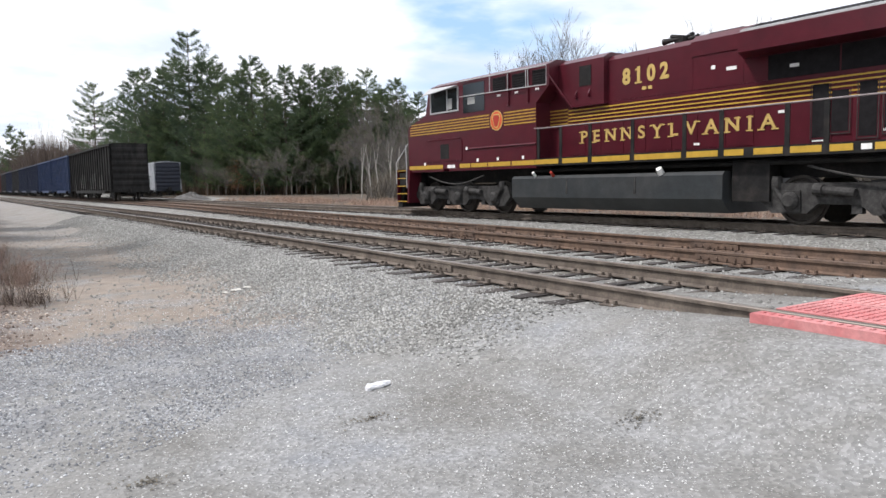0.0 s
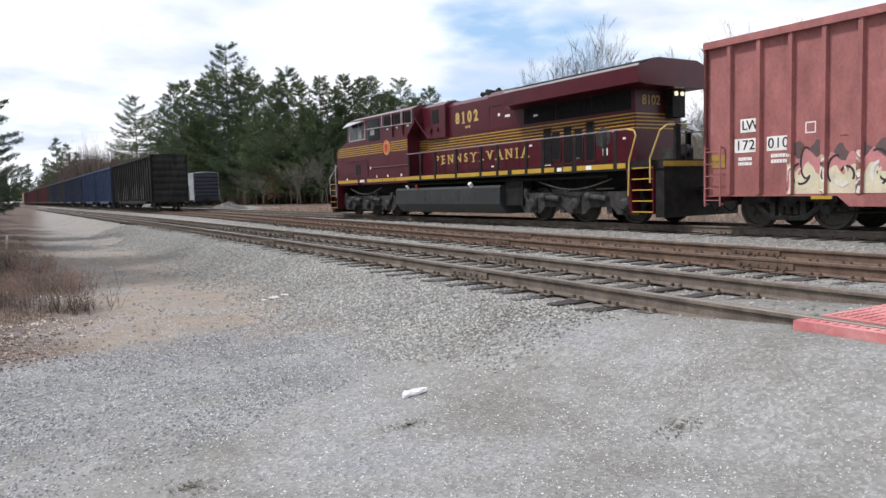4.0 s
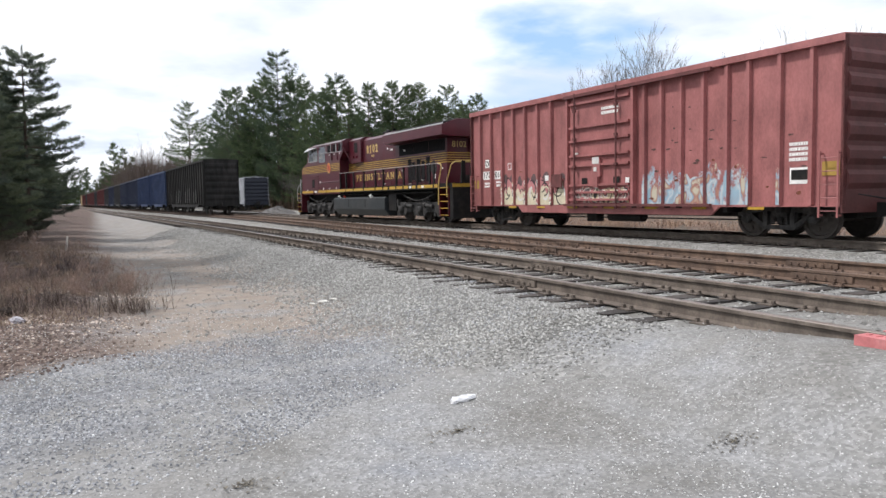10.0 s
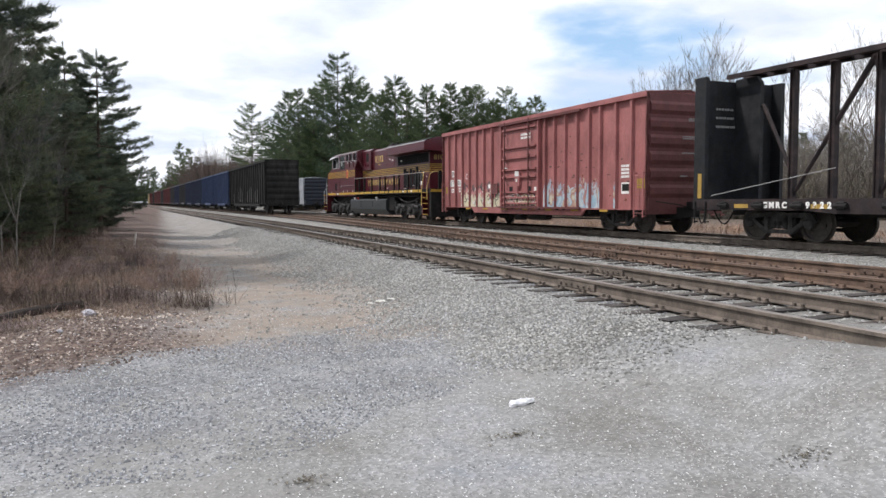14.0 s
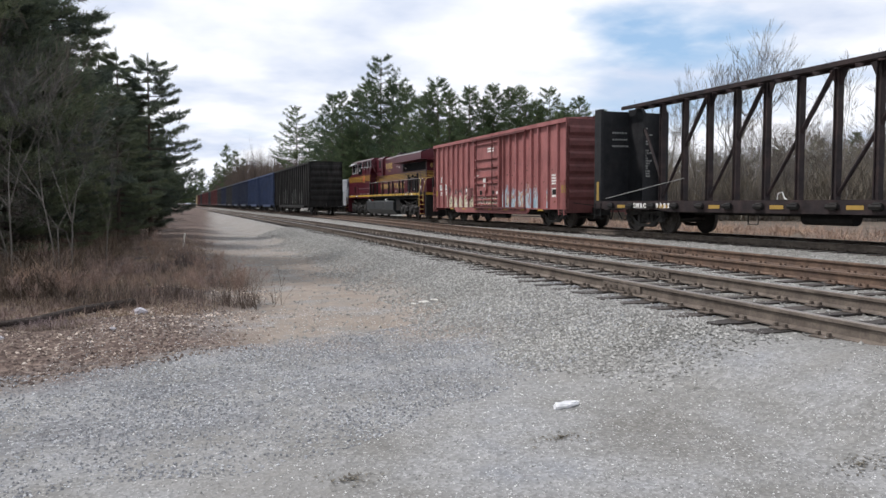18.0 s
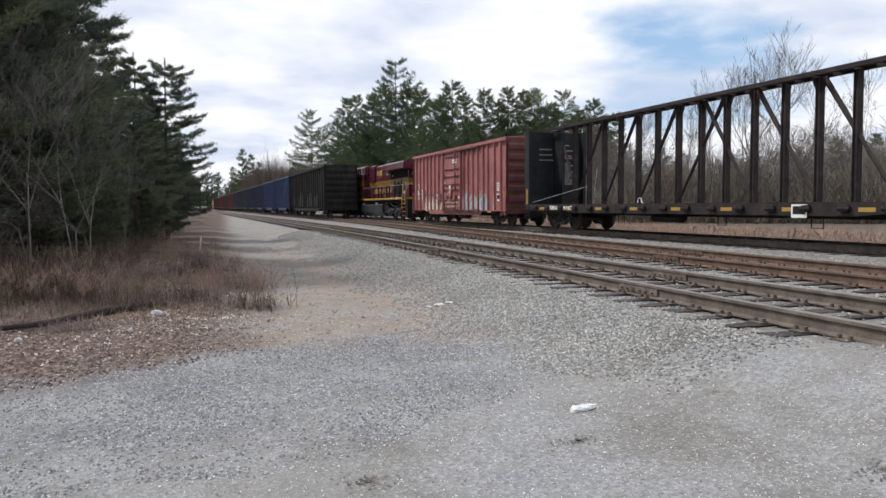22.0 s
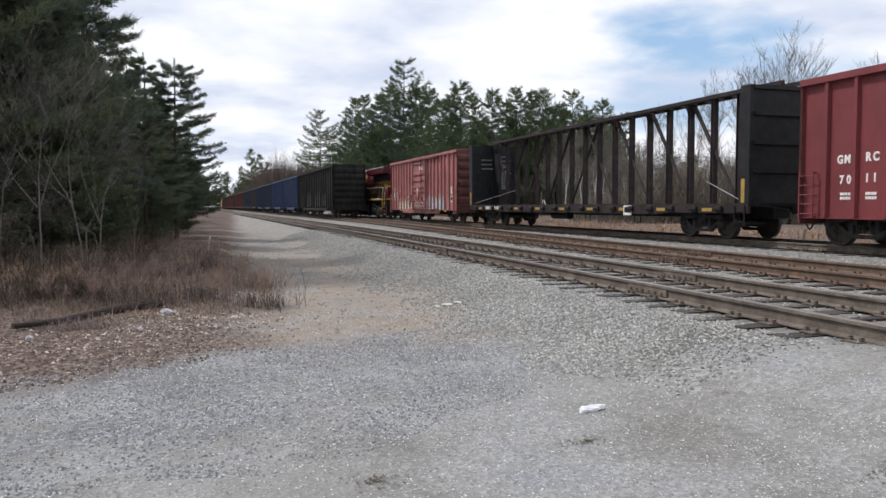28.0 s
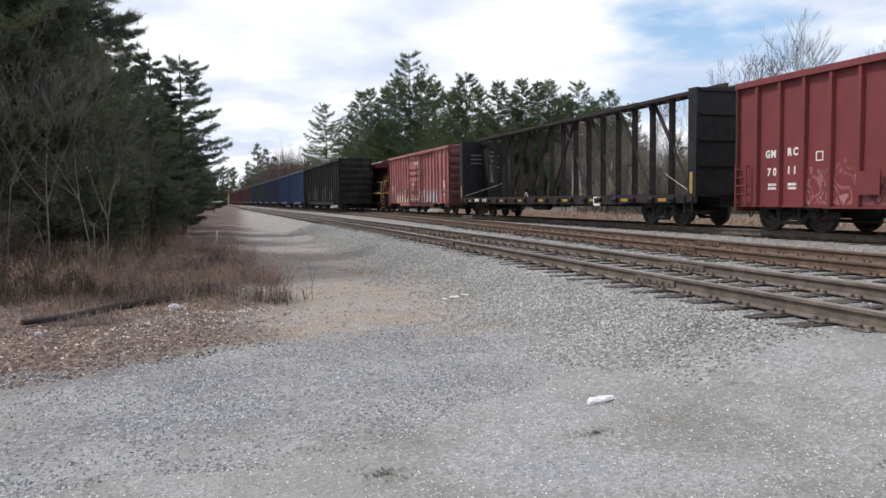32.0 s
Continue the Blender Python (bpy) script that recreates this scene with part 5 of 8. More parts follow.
        rod(bm, [(s * 1.50, 6.2, 3.84), (s * 1.50, 1.98, 3.76), (s * 1.50, 1.98, 4.30), (s * 1.50, 4.6, 4.32), (s * 1.46, 6.2, 4.34)], 0.018)
        for y in (4.58, 3.70, 2.86, 2.76):
            rod(bm, [(s * 1.50, y, 3.80), (s * 1.50, y, 4.32)], 0.016)
        part("roof_handrail", bm, SILVER, cab, "thin silver roof handrail")
        # ledge, door and marks of the nose side
        bm = bmesh.new()
        prism(bm, [(s * 1.42, 2.10), (s * 1.46, 2.12), (s * 1.42, 2.16)], "y", 2.52, 5.85)
        part("body_ledge", bm, MAROON, cab)
        door = sheet("nose_door", s, 1.42, 6.2, 8.3, 1.76, 2.44, MAROON, cab, "low access door in the nose side", 0.02, 0.008)
        sheet("nose_door_vent", s, 1.44, 6.95, 7.46, 1.84, 2.34, BLACK, door, "dark vent", 0.008)
        bm = bmesh.new()
        rod(bm, [(s * 1.44, 6.25, 2.50), (s * 1.47, 6.3, 2.52), (s * 1.47, 8.2, 2.52), (s * 1.44, 8.25, 2.50)], 0.014)
        part("nose_rail", bm, MAROON, cab)
        for y, z in ((5.35, 1.74), (4.30, 1.74), (3.10, 1.74), (5.95, 2.14), (8.5, 1.70)):
            sheet("marker_plate", s, 1.42, y - 0.05, y + 0.05, z - 0.05, z + 0.05, WHITE, cab, "small white plate", 0.01)
        # gold lines on nose and cab, broken by the emblem
        for k in range(5):
            z = 2.745 + k * 0.092
            for y0, y1 in ((4.72, 9.56 - 0.05 * k), (2.52, 3.98)):
                sheet("gold_stripe", s, 1.42, y0, min(y1, 9.45), z, z + 0.034, YELLOW, cab, "thin gold stripe", 0.008)
        bm = bmesh.new()
        lathe(bm, [(0.31, 0.0), (0.31, s * 0.012)] if s > 0 else [(0.31, -0.012), (0.31, 0.0)], s * 1.42, 4.35, 2.93, "x", 28)
        em = part("emblem", bm, GOLD, cab, "round emblem with a gold rim and a shield shape")
        bm = bmesh.new()
        lathe(bm, [(0.275, 0.0), (0.275, s * 0.004)] if s > 0 else [(0.275, -0.004), (0.275, 0.0)], s * 1.432, 4.35, 2.93, "x", 28)
        part("emblem_disc", bm, ORANGE, em, "orange red disc")
        for grow, mat, at in ((1.0, GOLD, 1.437), (0.82, SHIELD, 1.440)):
            bm = bmesh.new()
            prism(bm, [(4.35 + dy * grow, 2.93 + dz * grow) for dy, dz in ((-0.20, 0.10), (-0.14, 0.20), (0.14, 0.20), (0.20, 0.10), (0.10, -0.20), (0.0, -0.24), (-0.10, -0.20))], "x", *sorted((s * at, s * (at + 0.003))))
            part("emblem_shield", bm, mat, em)
    # recess behind the cab and the blower housing over it
    bm = bmesh.new()
    box(bm, -0.88, 0.88, 1.7, 2.52, 1.68, 4.30)
    part("inlet_recess", bm, MAROON, loco, "recessed hood side behind the cab")
    bm = bmesh.new()
    prism(bm, [(2.3, 3.78), (2.3, 4.30), (0.20, 4.30), (0.20, 3.07), (1.45, 3.07)], "x", -1.05, 1.05)
    blower = part("blower_housing", bm, MAROON, loco, "boxy air inlet housing behind the cab")
    bm = bmesh.new()
    prism(bm, [(-1.05, 4.298), (1.05, 4.298), (0.8, 4.44), (-0.8, 4.44)], "y", 0.2, 1.96)
    part("blower_roof", bm, MAROON, blower)
    for s in (-1, 1):
        sheet("blower_vent", s, 1.05, 0.66, 1.11, 3.62, 4.16, BLACK, blower, "dark vent", 0.012)
        for y in (1.22, 0.72):
            bm = bmesh.new()
            prism(bm, [(s * 1.05, 3.30), (s * 1.12, 3.34), (s * 1.12, 3.40), (s * 1.05, 3.52)], "y", y - 0.03, y + 0.03)
            part("lifting_lug", bm, MAROON, blower)
        bm = bmesh.new()
        rod(bm, [(s * 1.44, 1.98, 4.05), (s * 1.12, 1.35, 3.05)], 0.03)
        part("brace_pipe", bm, MAROON, blower)
    # long hood
    bm = bmesh.new()
    prism(bm, [(-0.90, 1.68), (0.90, 1.68), (0.90, 4.20), (0.74, 4.34), (-0.74, 4.34), (-0.90, 4.20)], "y", -4.2, 1.72)
    hood = part("hood", bm, MAROON, loco, "long maroon engine hood")
    bm = bmesh.new()
    box(bm, -0.90, 0.90, -9.30, -4.2, 1.68, 3.76)
    part("radiator_cab", bm, MAROON, loco, "hood under the radiators")
    bm = bmesh.new()
    prism(bm, [(-0.93, 3.9), (0.93, 3.9), (0.93, 4.24), (0.74, 4.40), (-0.74, 4.40), (-0.93, 4.24)], "y", -4.2, -2.46)
    part("roof_fairing", bm, MAROON, loco)
    # radiator housing: flared, its front raked
    bm = bmesh.new()
    front = [(-0.95, -3.88, 3.66), (-1.50, -4.10, 3.71), (-1.50, -4.10, 4.13), (-0.75, -3.95, 4.36), (0.75, -3.95, 4.36), (1.50, -4.10, 4.13), (1.50, -4.10, 3.71), (0.95, -3.88, 3.66)]
    a = [bm.verts.new(p) for p in front]
    b = [bm.verts.new((x, -9.98, z + (0.03 if abs(x) < 0.8 and z > 4 else 0))) for x, _, z in front]
    for k in range(8):
        bm.faces.new((a[k], a[(k + 1) % 8], b[(k + 1) % 8], b[k]))
    bm.faces.new(a[::-1]), bm.faces.new(b)
    rad = part("radiator_housing", bm, MAROON, loco, "flared radiator housing overhanging the hood")
    for s in (-1, 1):
        for k in range(4):
            y = -9.90 + k * 1.45
            bm = bmesh.new()
            prism(bm, [(s * 1.47, 4.145), (s * 0.78, 4.36), (s * 0.78, 4.395), (s * 1.47, 4.18)], "y", y, y + 1.39)
            part("radiator_screen", bm, MESH, rad, "grey mesh radiator screen on the roof")
        bm = bmesh.new()
        prism(bm, [(s * 1.49, 4.13), (s * 1.42, 4.152), (s * 1.42, 4.20), (s * 1.49, 4.178)], "y", -9.95, -4.15)
        part("gutter", bm, SILVER if s < 0 else MAROON, rad, "radiator roof edge, pale on the near side")
        # near-black grilles also put the overhang's shade into the hood side's colour
        for k in range(3):
            y = -9.15 + k * 1.58
            sheet("intake_grille", s, 0.90, y, y + 1.54, 3.12, 3.64, MESH, loco, "intake grille, near black to hold the shade under the radiator", 0.012)
    bm = bmesh.new()
    box(bm, -0.55, 0.55, -3.6, -2.7, 4.38, 4.46)
    bevel(bm, 0.02)
    part("exhaust_stack", bm, TRUCK, loco, "low grey exhaust stack")
    bm = bmesh.new()
    for k, (dy, dz) in enumerate(((0.35, 0.10), (0.22, 0.19), (-0.32, 0.10), (-0.14, 0.20), (0.30, 0.02))):
        tube(bm, (-0.2 + k * 0.1, -1.55, 4.44 + dz), (-0.2 + k * 0.1, -1.55 + dy * 1.35, 4.44 + dz), 0.028, 0.085, seg=12)
    box(bm, -0.22, 0.25, -1.68, -1.42, 4.33, 4.62)
    part("horn", bm, BLACK, loco, "black roof horn cluster")
    for s in (-1, 1):
        # hood doors below the lettering
        for y0, y1 in ((1.62, 0.42), (0.36, -1.12), (-1.18, -2.68), (-2.74, -4.15)):
            n = 2
            for k in range(n):
                a, b = y0 + (y1 - y0) * k / n, y0 + (y1 - y0) * (k + 1) / n
                sheet("hood_door", s, 0.899, b + 0.02, a - 0.02, 1.74, 2.54, MAROON, hood, t=0.012, soften=0.005)
        for k in range(5):
            y = 1.5 - k * 1.35
            sheet("upper_door", s, 0.899, y - 1.31, y, 3.12, 4.10, MAROON, hood, t=0.008, soften=0.004)
        # tall screened doors under the radiator
        for y0, y1, z0, z1 in ((-5.46, -5.80, 1.82, 2.90), (-5.86, -6.20, 1.92, 2.74), (-6.40, -6.74, 1.80, 2.86), (-6.88, -7.20, 1.86, 2.76), (-7.38, -7.70, 1.82, 2.92)):
            d = sheet("screen_door", s, 0.90, y0 + 0.06, y1 - 0.06, z0 - 0.07, z1 + 0.05, MAROON, loco, "maroon door with a dark screen", 0.014, 0.005)
            sheet("screen", s, 0.914, y0, y1, z0, z1, MESH, d, "dark screen", 0.006)
            bm = bmesh.new()
            for p in (y0 + 0.03, y1 - 0.03):
                box(bm, *sorted((s * 0.914, s * 0.924)), p - 0.008, p + 0.008, z0 - 0.04, z1)
            box(bm, *sorted((s * 0.914, s * 0.924)), y1 - 0.03, y0 + 0.03, z0 - 0.05, z0 - 0.034)
            part("screen_trim", bm, TRUCK, d)
        sheet("rear_door", s, 0.90, -8.55, -7.82, 1.78, 2.86, MAROON, loco, "maroon rear access door", 0.016, 0.006)
        bm = bmesh.new()
        lathe(bm, [(0.27, 0.0), (0.30, s * 0.006), (0.24, s * 0.02)] if s > 0 else [(0.24, -0.02), (0.30, -0.006), (0.27, 0.0)], s * 0.916, -8.08, 2.42, "x", 20)
        part("fan_cover", bm, TRUCK, loco, "round dark fan cover")
        for y, z, w, h, mat in ((-3.08, 3.58, 0.11, 0.09, WHITE), (-3.56, 3.50, 0.26, 0.08, WHITE), (-5.05, 3.36, 0.2, 0.07, WHITE), (-4.78, 2.42, 0.14, 0.06, WHITE), (-2.65, 1.84, 0.16, 0.06, WHITE),
                                (-8.16, 2.02, 0.20, 0.20, WHITE), (-7.0, 1.90, 0.26, 0.05, WHITE), (-5.62, 1.76, 0.3, 0.04, WHITE), (-8.5, 2.58, 0.1, 0.06, WHITE), (-8.9, 2.35, 0.1, 0.06, WHITE)):
            sheet("notice_plate", s, 0.912, y - w / 2, y + w / 2, z - h / 2, z + h / 2, mat, hood, "small white notice plate", 0.008)
        for k in range(5):
            z = 2.59 + k * 0.098
            sheet("gold_stripe", s, 0.90 + 0.012, -9.28, 1.70, z, z + 0.034, YELLOW, hood, "thin gold stripe", 0.006)
            sheet("gold_stripe", s, 0.88, 1.74, 2.48, z + 0.05, z + 0.084, YELLOW, hood, "thin gold stripe", 0.006)
    words, number = "PENNSYLVANIA", "8102"
    for s in (-1, 1):
        turn = SIDE if s < 0 else Matrix(((0, 0, 1, 0), (1, 0, 0, 0), (0, 1, 0, 0), (0, 0, 0, 1)))
        wide = [{"I": 0.42, "L": 0.60, "E": 0.62, "S": 0.58, "P": 0.60}.get(ch, 0.72) for ch in words]
        mids = [sum(wide[:k]) + w / 2 for k, w in enumerate(wide)]
        fit = (1.07 + 4.48) / (mids[-1] - mids[0])
        for k, ch in enumerate(words):
            y = 1.07 - (mids[k] - mids[0]) * fit if s < 0 else -4.48 + (mids[k] - mids[0]) * fit
            at = Matrix.Translation((s * 0.914, y, 2.22)) @ turn
            lettering("letter", ch, 0.45, GOLD, hood, at, bold=0.008, stretch=1.18, label="gold letter" if k == 0 else "")
            feet = {"P": [-0.10], "N": [-0.13], "Y": [0], "I": [0], "A": [-0.165, 0.165], "L": [-0.10], "E": [-0.1]}.get(ch, [])
            heads = {"P": [-0.12], "N": [-0.15, 0.13], "Y": [-0.15, 0.15], "I": [0], "L": [-0.10], "V": [-0.165, 0.165], "E": [-0.12]}.get(ch, [])
            for xs, z in [(f, -0.152) for f in feet] + [(f, 0.152) for f in heads]:
                bm = bmesh.new()
                box(bm, xs - 0.085, xs + 0.085, z - 0.016, z + 0.016, -0.004, 0.006)
                me = mesh_of(bm, "serif", GOLD)
                me.transform(at)
                part("serif", me, None, hood)
        for k, ch in enumerate(number):
            y = -0.46 - k * 0.405 if s < 0 else -1.675 + k * 0.405
            at = Matrix.Translation((s * 0.912, y, 3.68)) @ turn
            lettering("figure", ch, 0.54, GOLD, hood, at, bold=0.022, stretch=0.95, label="gold figure")
            for xs, z, w in {"1": [(-0.01, -0.178, 0.11), (-0.06, 0.16, 0.05)], "2": [(0.12, -0.14, 0.03)]}.get(ch, []):
                bm = bmesh.new()
                box(bm, xs - w, xs + w, z - 0.022, z + 0.022, -0.004, 0.006)
                me = mesh_of(bm, "serif", GOLD)
                me.transform(at)
                part("serif", me, None, hood)
    bm = bmesh.new()
    box(bm, -0.918, -0.907, -1.12, -0.98, 3.30, 3.38), box(bm, -0.918, -0.907, -1.30, -1.18, 3.30, 3.38)
    part("small_mark", bm, GOLD, hood)
    lettering("figure", number, 0.36, GOLD, hood, Matrix.Translation((-0.30, -9.312, 3.36)) @ Matrix(((1, 0, 0, 0), (0, 0, -1, 0), (0, 1, 0, 0), (0, 0, 0, 1))), label="gold figures on the hood end", bold=0.003)
    # fuel tank
    bm = bmesh.new()
    prism(bm, [(-1.42, 0.55), (-1.12, 0.22), (1.12, 0.22), (1.42, 0.55), (1.42, 1.10), (1.34, 1.18), (-1.34, 1.18), (-1.42, 1.10)], "y", -3.72, 3.63)
    bevel(bm, 0.025)
    tank = part("fuel_tank", bm, TANK, loco, "long dark grey fuel tank")
    for y in (1.25, -1.2):
        sheet("sight_gauge", -1, 1.42, y - 0.03, y + 0.03, 0.66, 1.08, TRUCK, tank)
    for y, r, m in ((2.62, 0.05, WHITE), (1.85, 0.05, SHIELD), (-1.98, 0.085, WHITE)):
        bm = bmesh.new()
        tube(bm, (-1.34, y, 1.14), (-1.46, y, 1.28), r, r * 0.9, seg=10)
        part("filler_cap", bm, m, tank, "small filler cap")
    bm = bmesh.new()
    tube(bm, (-1.2, 2.9, 1.34), (-1.2, -8.6, 1.34), 0.06, seg=8)
    part("air_pipe", bm, BLACK, loco)
    bm = bmesh.new()
    box(bm, -1.25, -0.85, -4.75, -3.85, 0.5, 1.40)
    bevel(bm, 0.03)
    part("air_reservoir_box", bm, BLACK, loco)
    loco_truck(loco, 6.78)
    loco_truck(loco, -7.21)
    # steps, handrails, ends
    for s in (-1, 1):
        for e, y0 in ((1, 9.95), (-1, -10.05)):
            bm = bmesh.new()
            inner, outer = y0 - e * 0.42, y0 + e * 0.40
            prism(bm, [(inner - e * 0.10, 1.50), (inner + e * 0.03, 1.50), (inner + e * 0.12, 0.30), (inner + e * 0.02, 0.30)], "x", *sorted((s * 0.98, s * 1.50)))
            box(bm, *sorted((s * 0.98, s * 1.50)), *sorted((outer - 0.02, outer + 0.02)), 0.30, 1.55)
            box(bm, *sorted((s * 0.96, s * 1.0)), *sorted((inner, outer)), 0.30, 1.68)
            st = part("step_well", bm, MAROON, loco, "maroon boarding steps with dark treads")
            for k in range(5):
                z = 0.34 + k * 0.285
                bm = bmesh.new()
                box(bm, *sorted((s * 1.0, s * 1.48)), *sorted((inner + e * 0.12, outer)), z, z + 0.03)
                part("step", bm, BLACK, st)
                bm = bmesh.new()
                box(bm, *sorted((s * 1.48, s * 1.51)), *sorted((inner + e * 0.12, outer)), z, z + 0.03)
                part("step_edge", bm, YELLOW, st, "yellow step edge")
            bm = bmesh.new()
            if e < 0:
                rod(bm, [(s * 1.52, -9.62, 0.78), (s * 1.52, -9.66, 1.70), (s * 1.50, -9.88, 2.34), (s * 1.48, -9.80, 2.48), (s * 1.46, -9.55, 2.53)], 0.024, 8)
            else:
                rod(bm, [(s * 1.52, 9.62, 0.85), (s * 1.52, 9.62, 1.7), (s * 1.46, 9.75, 2.45)], 0.02, 8)
            part("grab_rail", bm, GOLD if e < 0 else SILVER, loco, "curved painted grab rail")
            bm = bmesh.new()
            if e < 0:
                rod(bm, [(s * 1.52, -10.38, 1.10), (s * 1.52, -10.38, 1.72), (s * 1.46, -10.66, 2.42), (s * 1.30, -10.74, 2.55), (s * 0.45, -10.80, 2.58)], 0.024, 8)
            else:
                rod(bm, [(s * 1.52, 10.35, 1.0), (s * 1.50, 10.40, 1.8), (s * 1.20, 10.0, 2.5), (s * 0.5, 9.8, 2.5)], 0.02, 8)
            part("grab_rail", bm, GOLD if e < 0 else SILVER, loco, "curved painted grab rail")
        bm = bmesh.new()
        rod(bm, [(s * 1.44, 2.55, 2.56), (s * 1.46, 2.2, 2.54), (s * 1.46, -9.55, 2.53)], 0.02, 8)
        part("handrail", bm, RAILPAINT, loco, "long dull silver walkway handrail")
        for y in (2.35, 1.42, 0.29, -1.17, -2.73, -3.72, -5.26, -6.07, -7.5, -8.72, -9.12):
            bm = bmesh.new()
            prism(bm, [(s * 1.485, y - 0.055), (s * 1.485, y + 0.055), (s * 1.38, y + 0.055), (s * 1.38, y + 0.035), (s * 1.465, y + 0.035), (s * 1.465, y - 0.055)], "z", 1.66, 2.52)
            part("stanchion", bm, BLACK, loco, "dark folded steel stanchion")
    bm = bmesh.new()
    prism(bm, [(9.5, 0.90), (10.2, 0.90), (10.2, 1.42), (9.5, 1.42)], "x", -1.48, 1.48)
    prism(bm, [(10.25, 0.12), (10.60, 0.12), (10.25, 0.92), (10.05, 0.92)], "x", -1.35, 1.35)
    part("pilot", bm, BLACK, loco, "black snowplow pilot")
    bm = bmesh.new()
    prism(bm, [(-10.78, 0.22), (-10.50, 0.22), (-10.50, 1.46), (-10.78, 1.46)], "x", -1.45, 1.45)
    box(bm, -1.49, 1.49, -10.80, -10.3, 1.46, 1.68)
    part("rear_pilot", bm, BLACK, loco, "black rear pilot plate")
    bm = bmesh.new()
    box(bm, -1.49, 1.49, -10.81, -10.80, 1.51, 1.645)
    part("sill_stripe", bm, YELLOW, loco, "yellow rear sill stripe")
    for x in (-0.95, 0.95):
        bm = bmesh.new()
        box(bm, x - 0.09, x + 0.09, -10.80, -10.72, 1.68, 2.58)
        part("end_post", bm, BLACK, loco, "black end platform post")
    bm = bmesh.new()
    for x in (-0.62, 0.62):
        rod(bm, [(x, -10.76, 1.68), (x, -10.76, 2.40), (x * 0.5, -10.76, 2.42)], 0.022)
    part("end_railing", bm, BLACK, loco)
    bm = bmesh.new()
    lathe(bm, [(0.10, -0.12), (0.17, -0.08), (0.17, 0.08), (0.10, 0.12)], -0.30, -10.45, 1.92, "x", 14)
    box(bm, -0.65, 0.1, -10.4, -10.0, 1.68, 2.0)
    part("brake_wheel_box", bm, TRUCK, loco, "rear brake gear")
    bm = bmesh.new()
    box(bm, 0.25, 0.75, -9.58, -9.30, 2.9, 3.66)
    bevel(bm, 0.03)
    housing = part("headlight_housing", bm, BLACK, loco, "black rear headlight housing")
    for x in (0.37, 0.61):
        bm = bmesh.new()
        tube(bm, (x, -9.62, 3.54), (x, -9.57, 3.54), 0.06, seg=14)
        part("rear_headlight", bm, GLOW, housing, "lit rear headlight")
    for k in range(5):
        z = 2.59 + k * 0.098
        bm = bmesh.new()
        box(bm, -0.9, 0.62, -9.314, -9.302, z, z + 0.034)
        part("gold_stripe", bm, YELLOW, loco, "thin gold stripe")
    coupler(loco, 10.2, 1)
    coupler(loco, -10.7, -1)
    return loco


GLOW = plain("lit headlight glass", (0.9, 0.85, 0.7), 0.3)
GLOW.node_tree.nodes["Principled BSDF"].inputs["Emission Color"].default_value = (1, 0.85, 0.6, 1)
GLOW.node_tree.nodes["Principled BSDF"].inputs["Emission Strength"].default_value = 0.9
TRAIN.append((locomotive(), 14.4))


